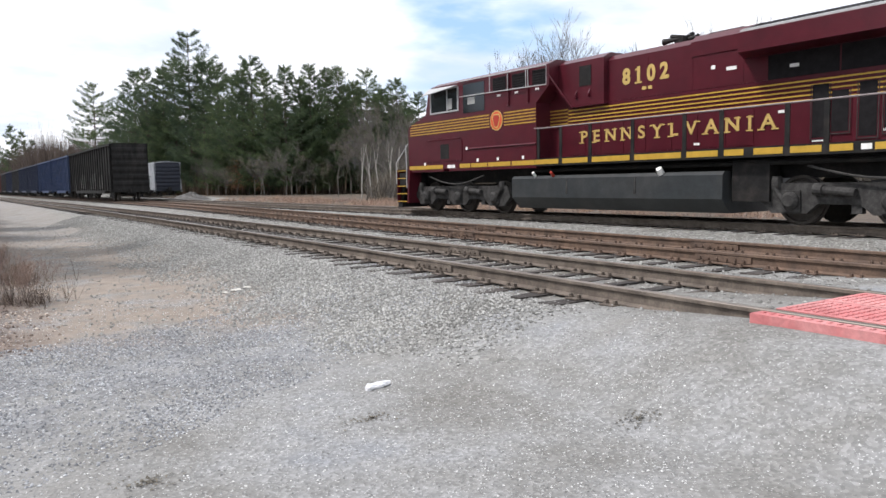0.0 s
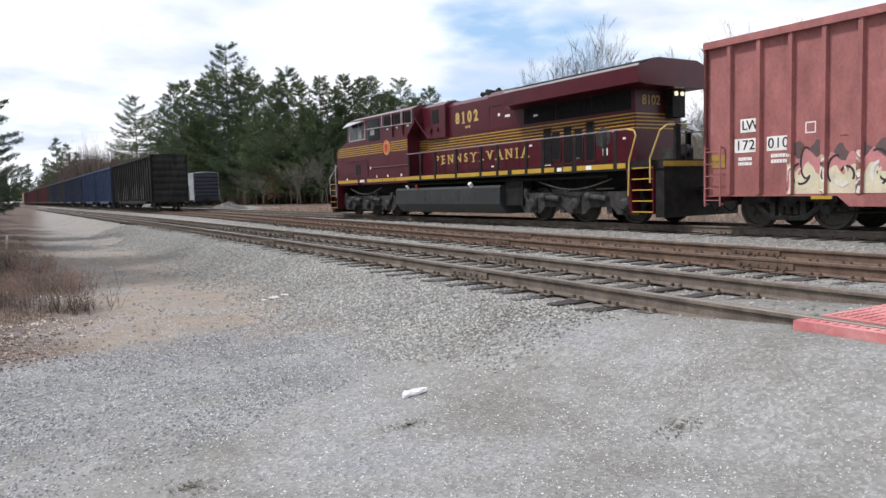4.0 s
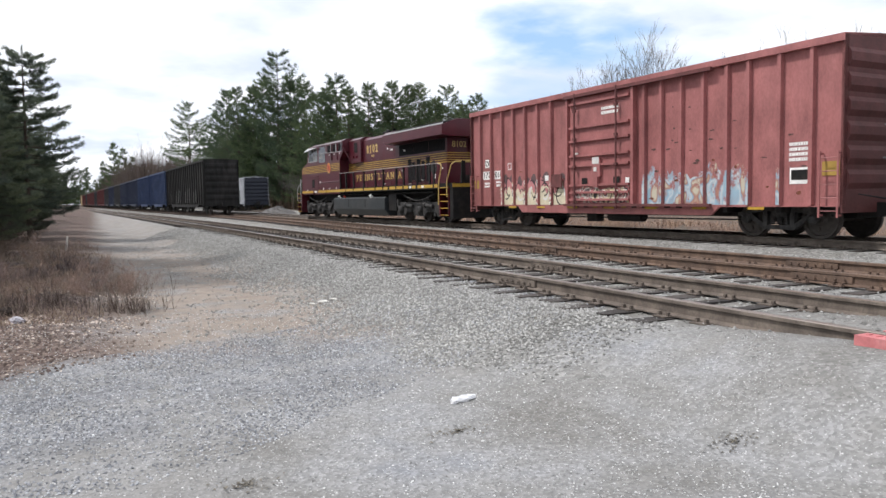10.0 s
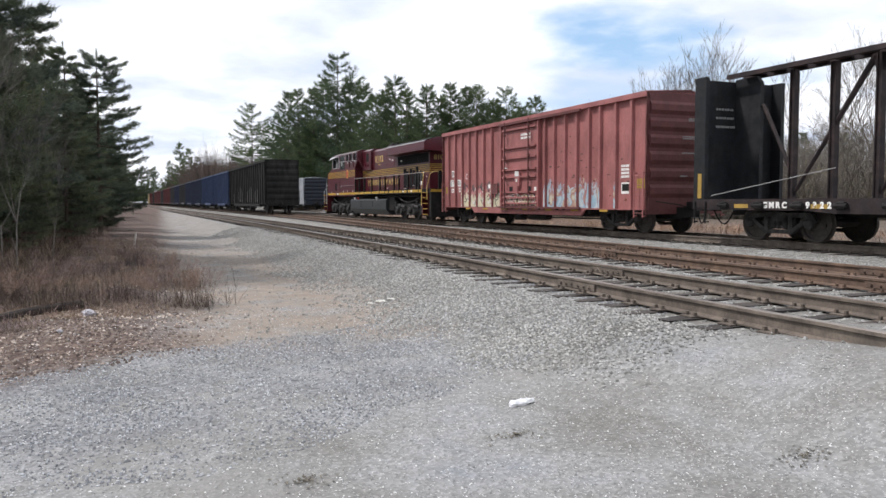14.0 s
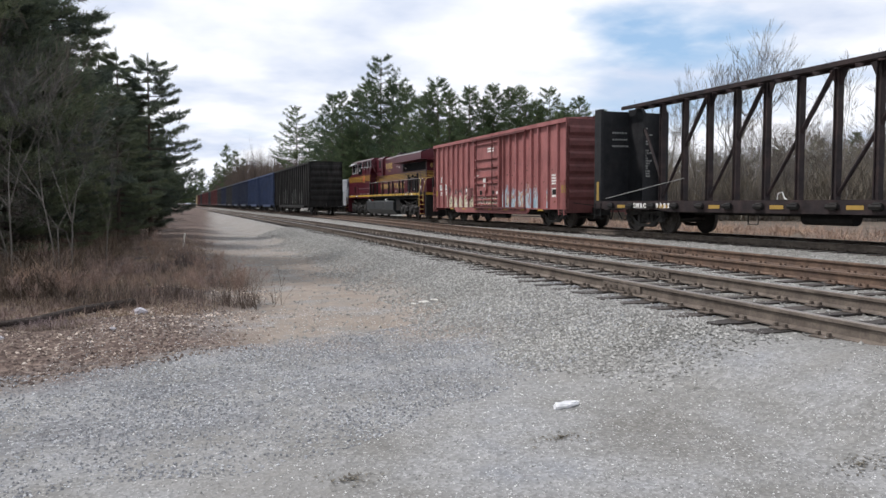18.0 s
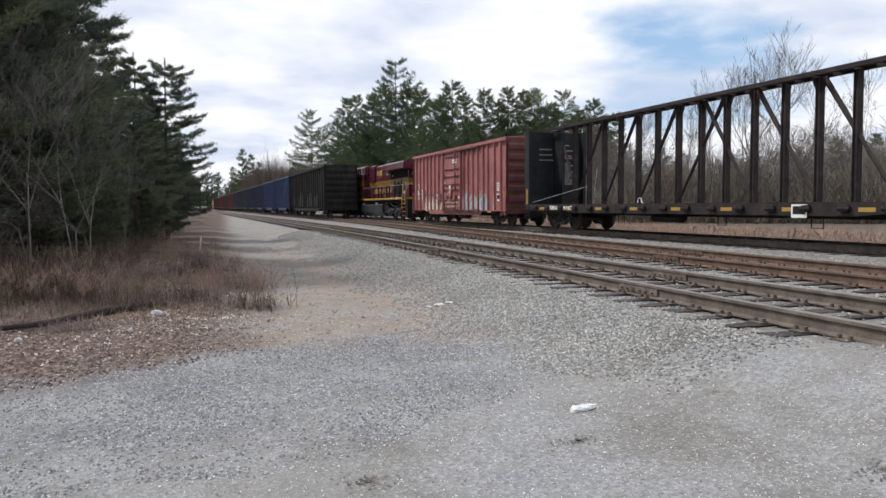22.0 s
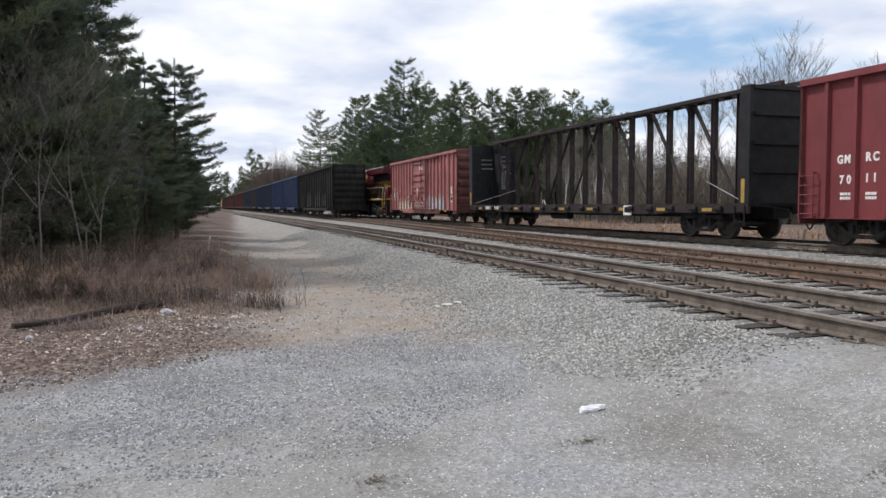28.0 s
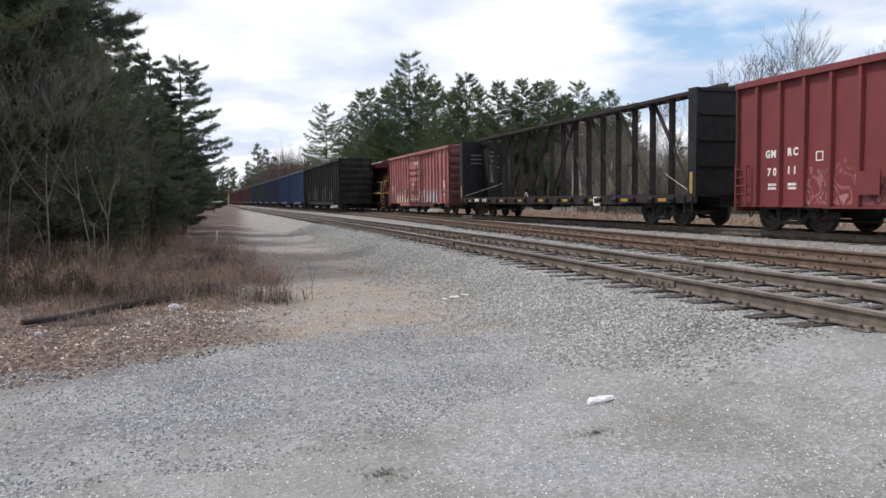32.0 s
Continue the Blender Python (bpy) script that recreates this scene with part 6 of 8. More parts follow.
# ---- parked cars ----
def parked_cars():
    paints = {"black": material("sooty black car paint", (0.015, 0.0145, 0.014), 0.75, vary=0.4, scale=1.5, fine=20, bump=0.1, other=(0.032, 0.030, 0.028), mix=0.6, stretch=(1, 1, 0.3), spec=0.2),
              "blue": material("faded blue car paint", (0.022, 0.040, 0.098), 0.65, vary=0.35, scale=0.8, fine=20, bump=0.06, other=(0.040, 0.062, 0.125), mix=0.62),
              "navy": material("dull navy car paint", (0.018, 0.026, 0.054), 0.65, vary=0.3, scale=1.2, fine=20, bump=0.06),
              "dark": material("dull charcoal car paint", (0.035, 0.034, 0.036), 0.7, vary=0.3, scale=1.2, fine=20, bump=0.06),
              "red": material("dull red car paint", (0.10, 0.026, 0.024), 0.7, vary=0.25, scale=1.2, fine=20, bump=0.06)}
    paints["night"] = material("night blue end paint", (0.008, 0.011, 0.021), 0.7, vary=0.3, scale=1.2, fine=20, bump=0.06)
    paints["tan"] = material("dull tan car paint", (0.45, 0.36, 0.20), 0.7, vary=0.2, scale=1.2, fine=20, bump=0.06)
    order = ["black", "blue", "blue", "navy", "navy", "dark", "navy", "dark", "red", "red", "dark", "red", "red", "red", "dark", "red", "red", "tan"]
    labels = {"black": "long sooty black ribbed freight car parked on the siding", "blue": "faded blue freight car parked on the siding",
              "navy": "dull navy freight car in the parked string", "dark": "dull charcoal freight car in the parked string",
              "red": "dull red freight car in the parked string", "tan": "dull tan freight car at the end of the parked string"}
    made, y = {}, 63.5
    for c in order:
        half = 11.2 if c == "black" else 7.0
        n = 20 if c == "black" else 13
        at = pose(track_b(y + half), y + half, RAIL_TOP, 0, 0, HEADING)
        if c not in made:
            ribs = [-half + 0.6 + k * (2 * half - 1.2) / (n - 1) for k in range(n)]
            made[c] = boxcar("parked_freight_car", at, half, 0.85, 4.55, 4.62, ribs, None, paints[c], paints[c], half - 1.9, labels[c], group="parked string of freight cars", width=1.42)
        else:
            copy_thing(made[c], at)
        y += 2 * half + 1.1
    # faded scrawls along the black car
    soot = (0.022, 0.021, 0.020)
    scrawl = spray_paint("faded grey scrawl", [(0.0, soot), (0.42, (0.16, 0.16, 0.15)), (0.47, soot), (0.54, (0.20, 0.19, 0.18)), (0.575, soot), (0.66, (0.13, 0.12, 0.12))], 1.5, 5.3, soot)
    pitch = 21.2 / 19
    tag_panels(made["black"], [(-10.6 + k * pitch + 0.07, -10.6 + (k + 1) * pitch - 0.07) for k in (3, 4, 6, 7, 8, 11, 12, 13, 16)], -1.322, 1.0, [2.2, 2.0, 2.4, 2.3, 2.1, 2.2, 2.5, 2.2, 1.9], scrawl, "faded grey graffiti")
    grey = material("pale grey car paint", (0.42, 0.43, 0.45), 0.6, vary=0.15, scale=1, fine=15, bump=0.05)
    boxcar("parked_boxcar", pose(track_d(99.7), 99.7, RAIL_TOP, 0, 0, HEADING), 7.6, 0.75, 3.95, 4.15, [-7 + k for k in range(15)], None, grey, paints["night"], 6.0,
           "pale grey boxcar with dark blue ends on the stub siding", width=1.5)


parked_cars()


def mound():
    rng = random.Random(3)
    verts, faces, n, rings = [(0, 0, 0.85)], [], 26, 9
    for j in range(1, rings + 1):
        r = j / rings
        for k in range(n):
            a = 2 * math.pi * k / n
            z = 0.9 * (1 - r) ** 0.8 * (0.85 + 0.3 * noise.noise((math.cos(a) * 2, math.sin(a) * 2, r * 3))) - 0.05 * r
            verts.append((2.1 * r * math.cos(a) + rng.uniform(-0.08, 0.08), 2.0 * r * math.sin(a) + rng.uniform(-0.08, 0.08), z + rng.uniform(-0.05, 0.05)))
    for k in range(n):
        faces.append((0, 1 + k, 1 + (k + 1) % n))
    for j in range(rings - 1):
        for k in range(n):
            a, b = 1 + j * n, 1 + (j + 1) * n
            faces.append((a + k, b + k, b + (k + 1) % n, a + (k + 1) % n))
    earth = material("grey brown heaped gravel", (0.10, 0.095, 0.09), 0.95, vary=0.4, scale=2, fine=15, bump=0.5, bump_distance=0.1)
    ob = new("earth_mound", raw_mesh("earth_mound", verts, faces, earth))
    ob.matrix_basis = pose(18.6, 79.0, 0.25)
    tagged(ob, "heap of grey brown gravel at the end of the siding", "gravel heap")


mound()


# ---- plants ----
def leaf_material(name, lo, mid, hi, rough=0.7, through_light=0.0, tint=True):
    m = bpy.data.materials.new(name)
    m.use_nodes = True
    nt = m.node_tree
    b = nt.nodes["Principled BSDF"]
    b.inputs["Roughness"].default_value, b.inputs["Specular IOR Level"].default_value = rough, 0.25
    g = nt.nodes.new("ShaderNodeNewGeometry")
    r = nt.nodes.new("ShaderNodeValToRGB")
    r.color_ramp.elements.new(0.5)
    for e, p, c in zip(r.color_ramp.elements, (0.0, 0.55, 1.0), (lo, mid, hi)):
        e.position, e.color = p, (*c, 1)
    nt.links.new(g.outputs["Random Per Island"], r.inputs[0])
    coord = nt.nodes.new("ShaderNodeTexCoord")
    n = nt.nodes.new("ShaderNodeTexNoise")
    n.inputs["Scale"].default_value = 0.45
    nt.links.new(coord.outputs["Object"], n.inputs["Vector"])
    r2 = nt.nodes.new("ShaderNodeValToRGB")
    r2.color_ramp.elements[0].position, r2.color_ramp.elements[1].position = 0.3, 0.7
    r2.color_ramp.elements[0].color, r2.color_ramp.elements[1].color = ((0.7, 0.72, 0.8, 1), (1.25, 1.2, 1.0, 1)) if tint else ((0.88, 0.88, 0.88, 1), (1.1, 1.1, 1.09, 1))
    nt.links.new(n.outputs[0], r2.inputs[0])
    mx = nt.nodes.new("ShaderNodeMix")
    mx.data_type, mx.blend_type = "RGBA", "MULTIPLY"
    mx.inputs[0].default_value = 1.0
    nt.links.new(r.outputs[0], mx.inputs[6]), nt.links.new(r2.outputs[0], mx.inputs[7])
    info = nt.nodes.new("ShaderNodeObjectInfo")
    r3 = nt.nodes.new("ShaderNodeValToRGB")
    r3.color_ramp.elements[0].color, r3.color_ramp.elements[1].color = ((0.80, 0.84, 0.90, 1), (1.14, 1.12, 1.0, 1)) if tint else ((1, 1, 1, 1), (1, 1, 1, 1))
    nt.links.new(info.outputs["Random"], r3.inputs[0])
    each = nt.nodes.new("ShaderNodeMix")
    each.data_type, each.blend_type = "RGBA", "MULTIPLY"
    each.inputs[0].default_value = 1.0
    nt.links.new(mx.outputs[2], each.inputs[6]), nt.links.new(r3.outputs[0], each.inputs[7])
    mx = each
    nt.links.new(mx.outputs[2], b.inputs["Base Color"])
    if through_light:
        tr = nt.nodes.new("ShaderNodeBsdfTranslucent")
        both = nt.nodes.new("ShaderNodeMixShader")
        both.inputs[0].default_value = through_light
        nt.links.new(mx.outputs[2], tr.inputs[0])
        nt.links.new(b.outputs[0], both.inputs[1]), nt.links.new(tr.outputs[0], both.inputs[2])
        nt.links.new(both.outputs[0], nt.nodes["Material Output"].inputs[0])
    return m


NEEDLES = leaf_material("green pine needles", (0.050, 0.074, 0.048), (0.082, 0.120, 0.066), (0.130, 0.175, 0.092), 0.6, 0.45)
NEEDLES_NEAR = leaf_material("dark pine needles", (0.100, 0.122, 0.095), (0.148, 0.178, 0.130), (0.210, 0.240, 0.170), 0.6, 0.6)
BARK = material("grey brown pine bark", (0.075, 0.058, 0.045), 0.9, vary=0.35, scale=3, fine=25, bump=0.5, stretch=(1, 1, 0.25))
GREYBARK = material("grey bare bark", (0.15, 0.135, 0.12), 0.85, vary=0.3, scale=3, fine=25, bump=0.3, stretch=(1, 1, 0.3))
PALEBARK = material("pale birch bark", (0.42, 0.40, 0.36), 0.8, vary=0.25, scale=4, fine=25, bump=0.2, other=(0.2, 0.18, 0.16), mix=0.66)
TWIG = leaf_material("brown bare twigs", (0.07, 0.05, 0.042), (0.13, 0.098, 0.08), (0.22, 0.17, 0.145), 0.85)
GREYTWIG = leaf_material("grey bare twigs", (0.080, 0.071, 0.067), (0.142, 0.127, 0.119), (0.225, 0.206, 0.194), 0.85)
REDTWIG = leaf_material("reddish brown shrub twigs", (0.16, 0.104, 0.090), (0.29, 0.200, 0.170), (0.44, 0.33, 0.285), 0.85)
DRYGRASS = leaf_material("dry tan grass", (0.21, 0.155, 0.115), (0.34, 0.262, 0.20), (0.50, 0.41, 0.32), 0.85, 0.3)


def limb(verts, faces, a, b, r0, r1, seg=5, ring=None):
    """A tapered limb from a to b; ring: the first vertex of the limb that it grows from. Gives its own end ring."""
    a, b = np.array(a, float), np.array(b, float)
    d = b - a
    d /= np.linalg.norm(d) + 1e-9
    s = np.cross(d, (0, 0, 1.0) if abs(d[2]) < 0.6 else (1.0, 0, 0))
    s /= np.linalg.norm(s)
    t = np.cross(d, s)
    k0 = len(verts) if ring is None else ring
    for p, r in ((a, r0), (b, r1)) if ring is None else ((b, r1),):
        k1 = len(verts)
        for k in range(seg):
            q = p + (s * math.cos(2 * math.pi * k / seg) + t * math.sin(2 * math.pi * k / seg)) * r
            verts.append(tuple(q))
    for k in range(seg):
        faces.append((k0 + k, k0 + (k + 1) % seg, k1 + (k + 1) % seg, k1 + k))
    return k1


def needle_blades(centres, ways, length, width, count, seed, spread=0.75):
    """Bunches of slender needles: count blades at each centre, fanned round its way."""
    r = np.random.default_rng(seed)
    c = np.repeat(np.array(centres), count, axis=0)
    d = np.repeat(np.array(ways), count, axis=0) + r.normal(0, spread, (len(c), 3))
    d /= np.linalg.norm(d, axis=1)[:, None] + 1e-9
    s = np.cross(d, r.normal(0, 1, d.shape))
    s *= width / (np.linalg.norm(s, axis=1)[:, None] + 1e-9)
    n = (length * r.uniform(0.6, 1.15, len(c)))[:, None]
    c = c + r.normal(0, length * 0.22, c.shape)
    v = np.stack((c - d * n * 0.25 - s, c - d * n * 0.25 + s, c + d * n), axis=1).reshape(-1, 3)
    k = np.arange(len(c)) * 3
    return v.tolist(), np.stack((k, k + 1, k + 2), axis=1).tolist()


def pine_meshes(seed, height, radius, bare, whorl, tuft, per_branch, needles, dense=1.0, shape=0.75, blades_=3, width=0.11, droop=0.06, spread=0.6, dead=0, thin=0.45, lift=0.42, tip=0.16):
    """Trunk with limbs in tiers; flat sprays of twigs along each limb carry bunches of needles. bare: the height of the clean trunk; dead: dry limbs below it."""
    rng = random.Random(seed)
    tv, tf, centres, ways = [], [], [], []
    lean = (rng.uniform(-0.02, 0.02), rng.uniform(-0.02, 0.02))
    r_base = height * 0.010 + 0.04
    steps = 8
    axis = [(lean[0] * height * k / steps, lean[1] * height * k / steps, height * k / steps) for k in range(steps + 1)]
    axis[0] = (0, 0, -0.3)
    for k in range(steps):
        limb(tv, tf, axis[k], axis[k + 1], r_base * (1 - k / steps) + 0.02, r_base * (1 - (k + 1) / steps) + 0.015, 7)
    for _ in range(dead):
        z, a, n = rng.uniform(0.4, bare + 1.0), rng.uniform(0, 6.28), radius * rng.uniform(0.4, 0.9)
        p = np.array((lean[0] * z, lean[1] * z, z))
        for _ in range(3):
            q = p + np.array((math.cos(a), math.sin(a), rng.uniform(-0.25, 0.12))) * n / 3
            limb(tv, tf, p, q, 0.012, 0.007, 3)
            w = a + rng.choice((-1, 1)) * rng.uniform(0.5, 1.1)
            limb(tv, tf, q, q + np.array((math.cos(w), math.sin(w), rng.uniform(-0.3, 0.3))) * n * 0.3, 0.006, 0.003, 3)
            p = q
            a += rng.uniform(-0.25, 0.25)
    side_of = [rng.uniform(0.72, 1.18) for _ in range(7)]
    z = bare
    while z < height - 0.25:
        u = (z - bare) / (height - bare)
        n = rng.choice((5, 6, 7))
        spin = rng.uniform(0, 6.28)
        tier = rng.uniform(0.72, 1.15)
        for k in range(n):
            if rng.random() > dense * (1.0 - thin * u):
                continue
            a = spin + k * 6.28 / n + rng.uniform(-0.3, 0.3)
            lump = side_of[int((a % 6.28) / 6.29 * 7)]
            reach = radius * ((1 - u) ** shape) * (0.62 + 0.38 * min(1, u * 3.5)) * rng.choice((0.55, 0.8, 0.95, 1.0, 1.15)) * lump * tier + 0.35
            rise = -0.04 + lift * u ** 1.4 + rng.uniform(-0.10, 0.12)
            zz = z + rng.uniform(-0.2, 0.2) * whorl
            base = np.array((lean[0] * zz, lean[1] * zz, zz))
            out = np.array((math.cos(a), math.sin(a), 0.0))
            up = np.array((0, 0, 1.0))

            def along(w):
                return base + out * reach * w + up * reach * (rise * w + tip * w ** 3 - droop * math.sin(3.1416 * w))
            limb(tv, tf, base, along(0.5), 0.012 + 0.008 * reach, 0.008 + 0.004 * reach, 4)
            limb(tv, tf, along(0.5), along(1.0), 0.008 + 0.004 * reach, 0.005, 3)
            side = np.array((-math.sin(a), math.cos(a), 0.0))
            m = max(3, int(per_branch * (0.25 + 0.75 * reach / radius)))
            for j in range(m):
                w = 0.26 + 0.74 * (j + rng.random()) / m
                root = along(w)
                far = (0.20 + reach * 0.34 * (1.05 - w) ** 0.6) * rng.uniform(0.45, 1.0)
                way = out * rng.uniform(0.6, 1.0) + side * (1 if j % 2 else -1) * rng.uniform(0.4, 1.0) + up * rng.uniform(0.0, 0.22)
                way /= np.linalg.norm(way)
                for q in range(3):
                    centres.append(root + way * far * (q + rng.random()) / 3 + up * rng.gauss(0.02, 0.03 + 0.012 * reach))
                    ways.append(way + up * (0.25 + 0.5 * u))
        z += whorl * rng.uniform(0.75, 1.3)
    for k in range(5):
        centres.append(np.array((lean[0] * height, lean[1] * height, height - 0.16 * k)))
        ways.append(np.array((0, 0, 2.2)))
    cv, cf = needle_blades(centres, ways, tuft, width, blades_, seed, spread)
    return raw_mesh("trunk", tv, tf, BARK), raw_mesh("crown", cv, cf, needles)


def bare_meshes(seed, height, spread, bark, levels=5, trunk=0.09, start=0.35, fan=0.5, kids=(2, 3), up=0.35, fine=0.006):
    """A leafless tree: a forking trunk and limbs, and its fine twigs as a crown."""
    rng = random.Random(seed)
    tv, tf, cv, cf = [], [], [], []

    size = 1.0

    def grow(p, d, n, r, level, ring=None):
        steps = 2
        for _ in range(steps):
            q = p + d * n / steps
            if level < 2:
                ring = limb(tv, tf, p, q, r, r * 0.8, 5, ring)
            else:
                limb(cv, cf, p, q, max(r, fine), max(r * 0.7, fine * 0.66), 3)
            p, r = q, r * 0.8
            d = d + np.array((rng.gauss(0, 0.10), rng.gauss(0, 0.10), rng.gauss(0.02, 0.06)))
            d /= np.linalg.norm(d)
            if level >= 1 and rng.random() < 0.7 and level < levels:
                grow(p, branch(d, fan * 1.2), n * rng.uniform(0.45, 0.7), r * 0.55, level + 1, ring)
        if level < levels:
            for _ in range(rng.choice(kids)):
                grow(p, branch(d, fan), n * rng.uniform(0.6, 0.85), r * 0.68, level + 1, ring)

    def branch(d, f):
        e = d + np.array((rng.gauss(0, f), rng.gauss(0, f), up * abs(rng.gauss(0, 0.6)))) * spread
        return e / np.linalg.norm(e)

    for _ in range(2):
        rng.seed(seed)
        for a in (tv, tf, cv, cf):
            a.clear()
        grow(np.array((0, 0, -0.04 * height)), np.array((rng.gauss(0, 0.04), rng.gauss(0, 0.04), 1.0)), height * start * size, trunk, 0)
        size *= height / max(v[2] for v in tv + cv)
    return raw_mesh("trunk", tv, tf, bark), raw_mesh("crown", cv, cf, GREYTWIG)


def tree(name, meshes, x, y, label, category, scale=1.0, turn=0.0, group="", z=None):
    t = thing(name, pose(x, y, (ground_z(x, y) if z is None else z), 0, 0, turn) @ Matrix.Scale(scale, 4), label, category, group)
    for me in meshes:
        part(me.name.split(".")[0], me, None, t)
    return t


def scaled_copy(first, x, y, scale, turn):
    c = copy_thing(first, pose(x, y, ground_z(x, y), 0, 0, turn))
    c.scale = (scale, scale, scale)
    return c


def far_wood():
    rng = random.Random(11)
    kinds = [pine_meshes(s, 20, r, b, 0.58, 0.44, 14, NEEDLES, d, sh, 7, 0.027, 0.05, 0.8, 0, 0.35) for s, r, b, d, sh in
             ((1, 7.2, 1.8, 1.0, 0.75), (2, 6.6, 5.0, 0.9, 0.65), (3, 6.6, 1.2, 1.0, 0.85), (4, 5.6, 8.0, 0.75, 0.5), (5, 7.6, 1.6, 1.0, 0.8))]
    first = [tree("pine_tree", k, 60 + 6 * i, 130 + 5 * i, "tall dark green pine at the edge of the far wood", "tree", group="pines of the far wood", turn=40 * i) for i, k in enumerate(kinds)]
    # the row that shows: azimuth in degrees, distance, height, kind
    row = [(7.0, 170, 22.5, 3), (8.9, 140, 17.5, 0), (9.6, 132, 20.0, 1), (10.6, 126, 19.5, 1), (11.6, 124, 19.8, 2), (12.4, 122, 20.5, 1), (13.36, 118, 23.8, 3), (14.3, 116, 20.0, 0),
           (15.4, 110, 18.6, 2), (16.4, 106, 16.5, 0), (17.2, 104, 17.0, 4), (17.9, 102, 18.3, 0), (18.8, 99, 16.0, 2), (20.2, 97, 16.4, 4), (21.3, 98, 15.2, 0), (22.2, 98, 16.8, 2), (23.3, 100, 16.6, 4),
           (24.3, 101, 17.0, 0), (25.4, 103, 15.4, 2), (26.5, 105, 16.8, 3), (27.6, 108, 15.0, 4), (28.8, 110, 16.6, 0), (30.3, 114, 15.0, 2)]
    for az, d, h, k in row:
        a = radians(az)
        scaled_copy(first[k], d * math.sin(a), d * math.cos(a), h / 20, rng.uniform(0, 360))
    # rows behind and between, lower
    for _ in range(60):
        az = rng.uniform(9.5, 30)
        d = (150 - 2.1 * min(az, 20)) + rng.uniform(6, 40)
        a = radians(az)
        scaled_copy(first[rng.randrange(5)], d * math.sin(a), d * math.cos(a), rng.uniform(11, 16) / 20, rng.uniform(0, 360))
    # young growth that closes the wood's foot
    for _ in range(34):
        az = rng.uniform(9.5, 29)
        d = (150 - 2.1 * min(az, 20)) + rng.uniform(-12, 6)
        a = radians(az)
        scaled_copy(first[rng.choice((0, 2, 4))], d * math.sin(a), d * math.cos(a), rng.uniform(4, 9) / 20, rng.uniform(0, 360))
    # the distance on both sides of the line
    # a sparser kind stands in the distance
    coarse = [tree("pine_tree", pine_meshes(9, 20, 5.0, 2, 0.9, 0.8, 8, NEEDLES, 0.9, 0.9, 4, 0.08), 70, 180, "dark green pine in the distant wood", "tree", group="pines of the far wood")]
    for _ in range(60):
        x, y = rng.choice((rng.uniform(-45, -9), rng.uniform(17, 60))), rng.uniform(330, 560)
        scaled_copy(coarse[0], x, y, rng.uniform(13, 20) / 20, rng.uniform(0, 360))
    for _ in range(26):
        scaled_copy(coarse[0], rng.uniform(-30, 40), rng.uniform(620, 700), rng.uniform(15, 21) / 20, rng.uniform(0, 360))
    for az, d, h in ((1.9, 330, 26), (2.5, 320, 23), (3.1, 340, 21), (1.2, 400, 22), (0.2, 420, 20), (-2, 300, 18), (4.5, 330, 17), (5.6, 300, 16)):
        a = radians(az)
        scaled_copy(coarse[0], d * math.sin(a), d * math.cos(a), h / 20, 50 * az)
    # conifers behind the train to the right
    for az, d, h in ((33.5, 120, 10), (35, 110, 8.5), (38.5, 118, 8.5), (40, 112, 9), (42.5, 105, 8), (45, 100, 9), (47.5, 100, 9.5), (50, 98, 9), (53, 96, 10), (56, 95, 11), (60, 92, 12)):
        a = radians(az)
        scaled_copy(first[rng.choice((0, 2, 4))], d * math.sin(a), d * math.cos(a), h / 20, rng.uniform(0, 360))


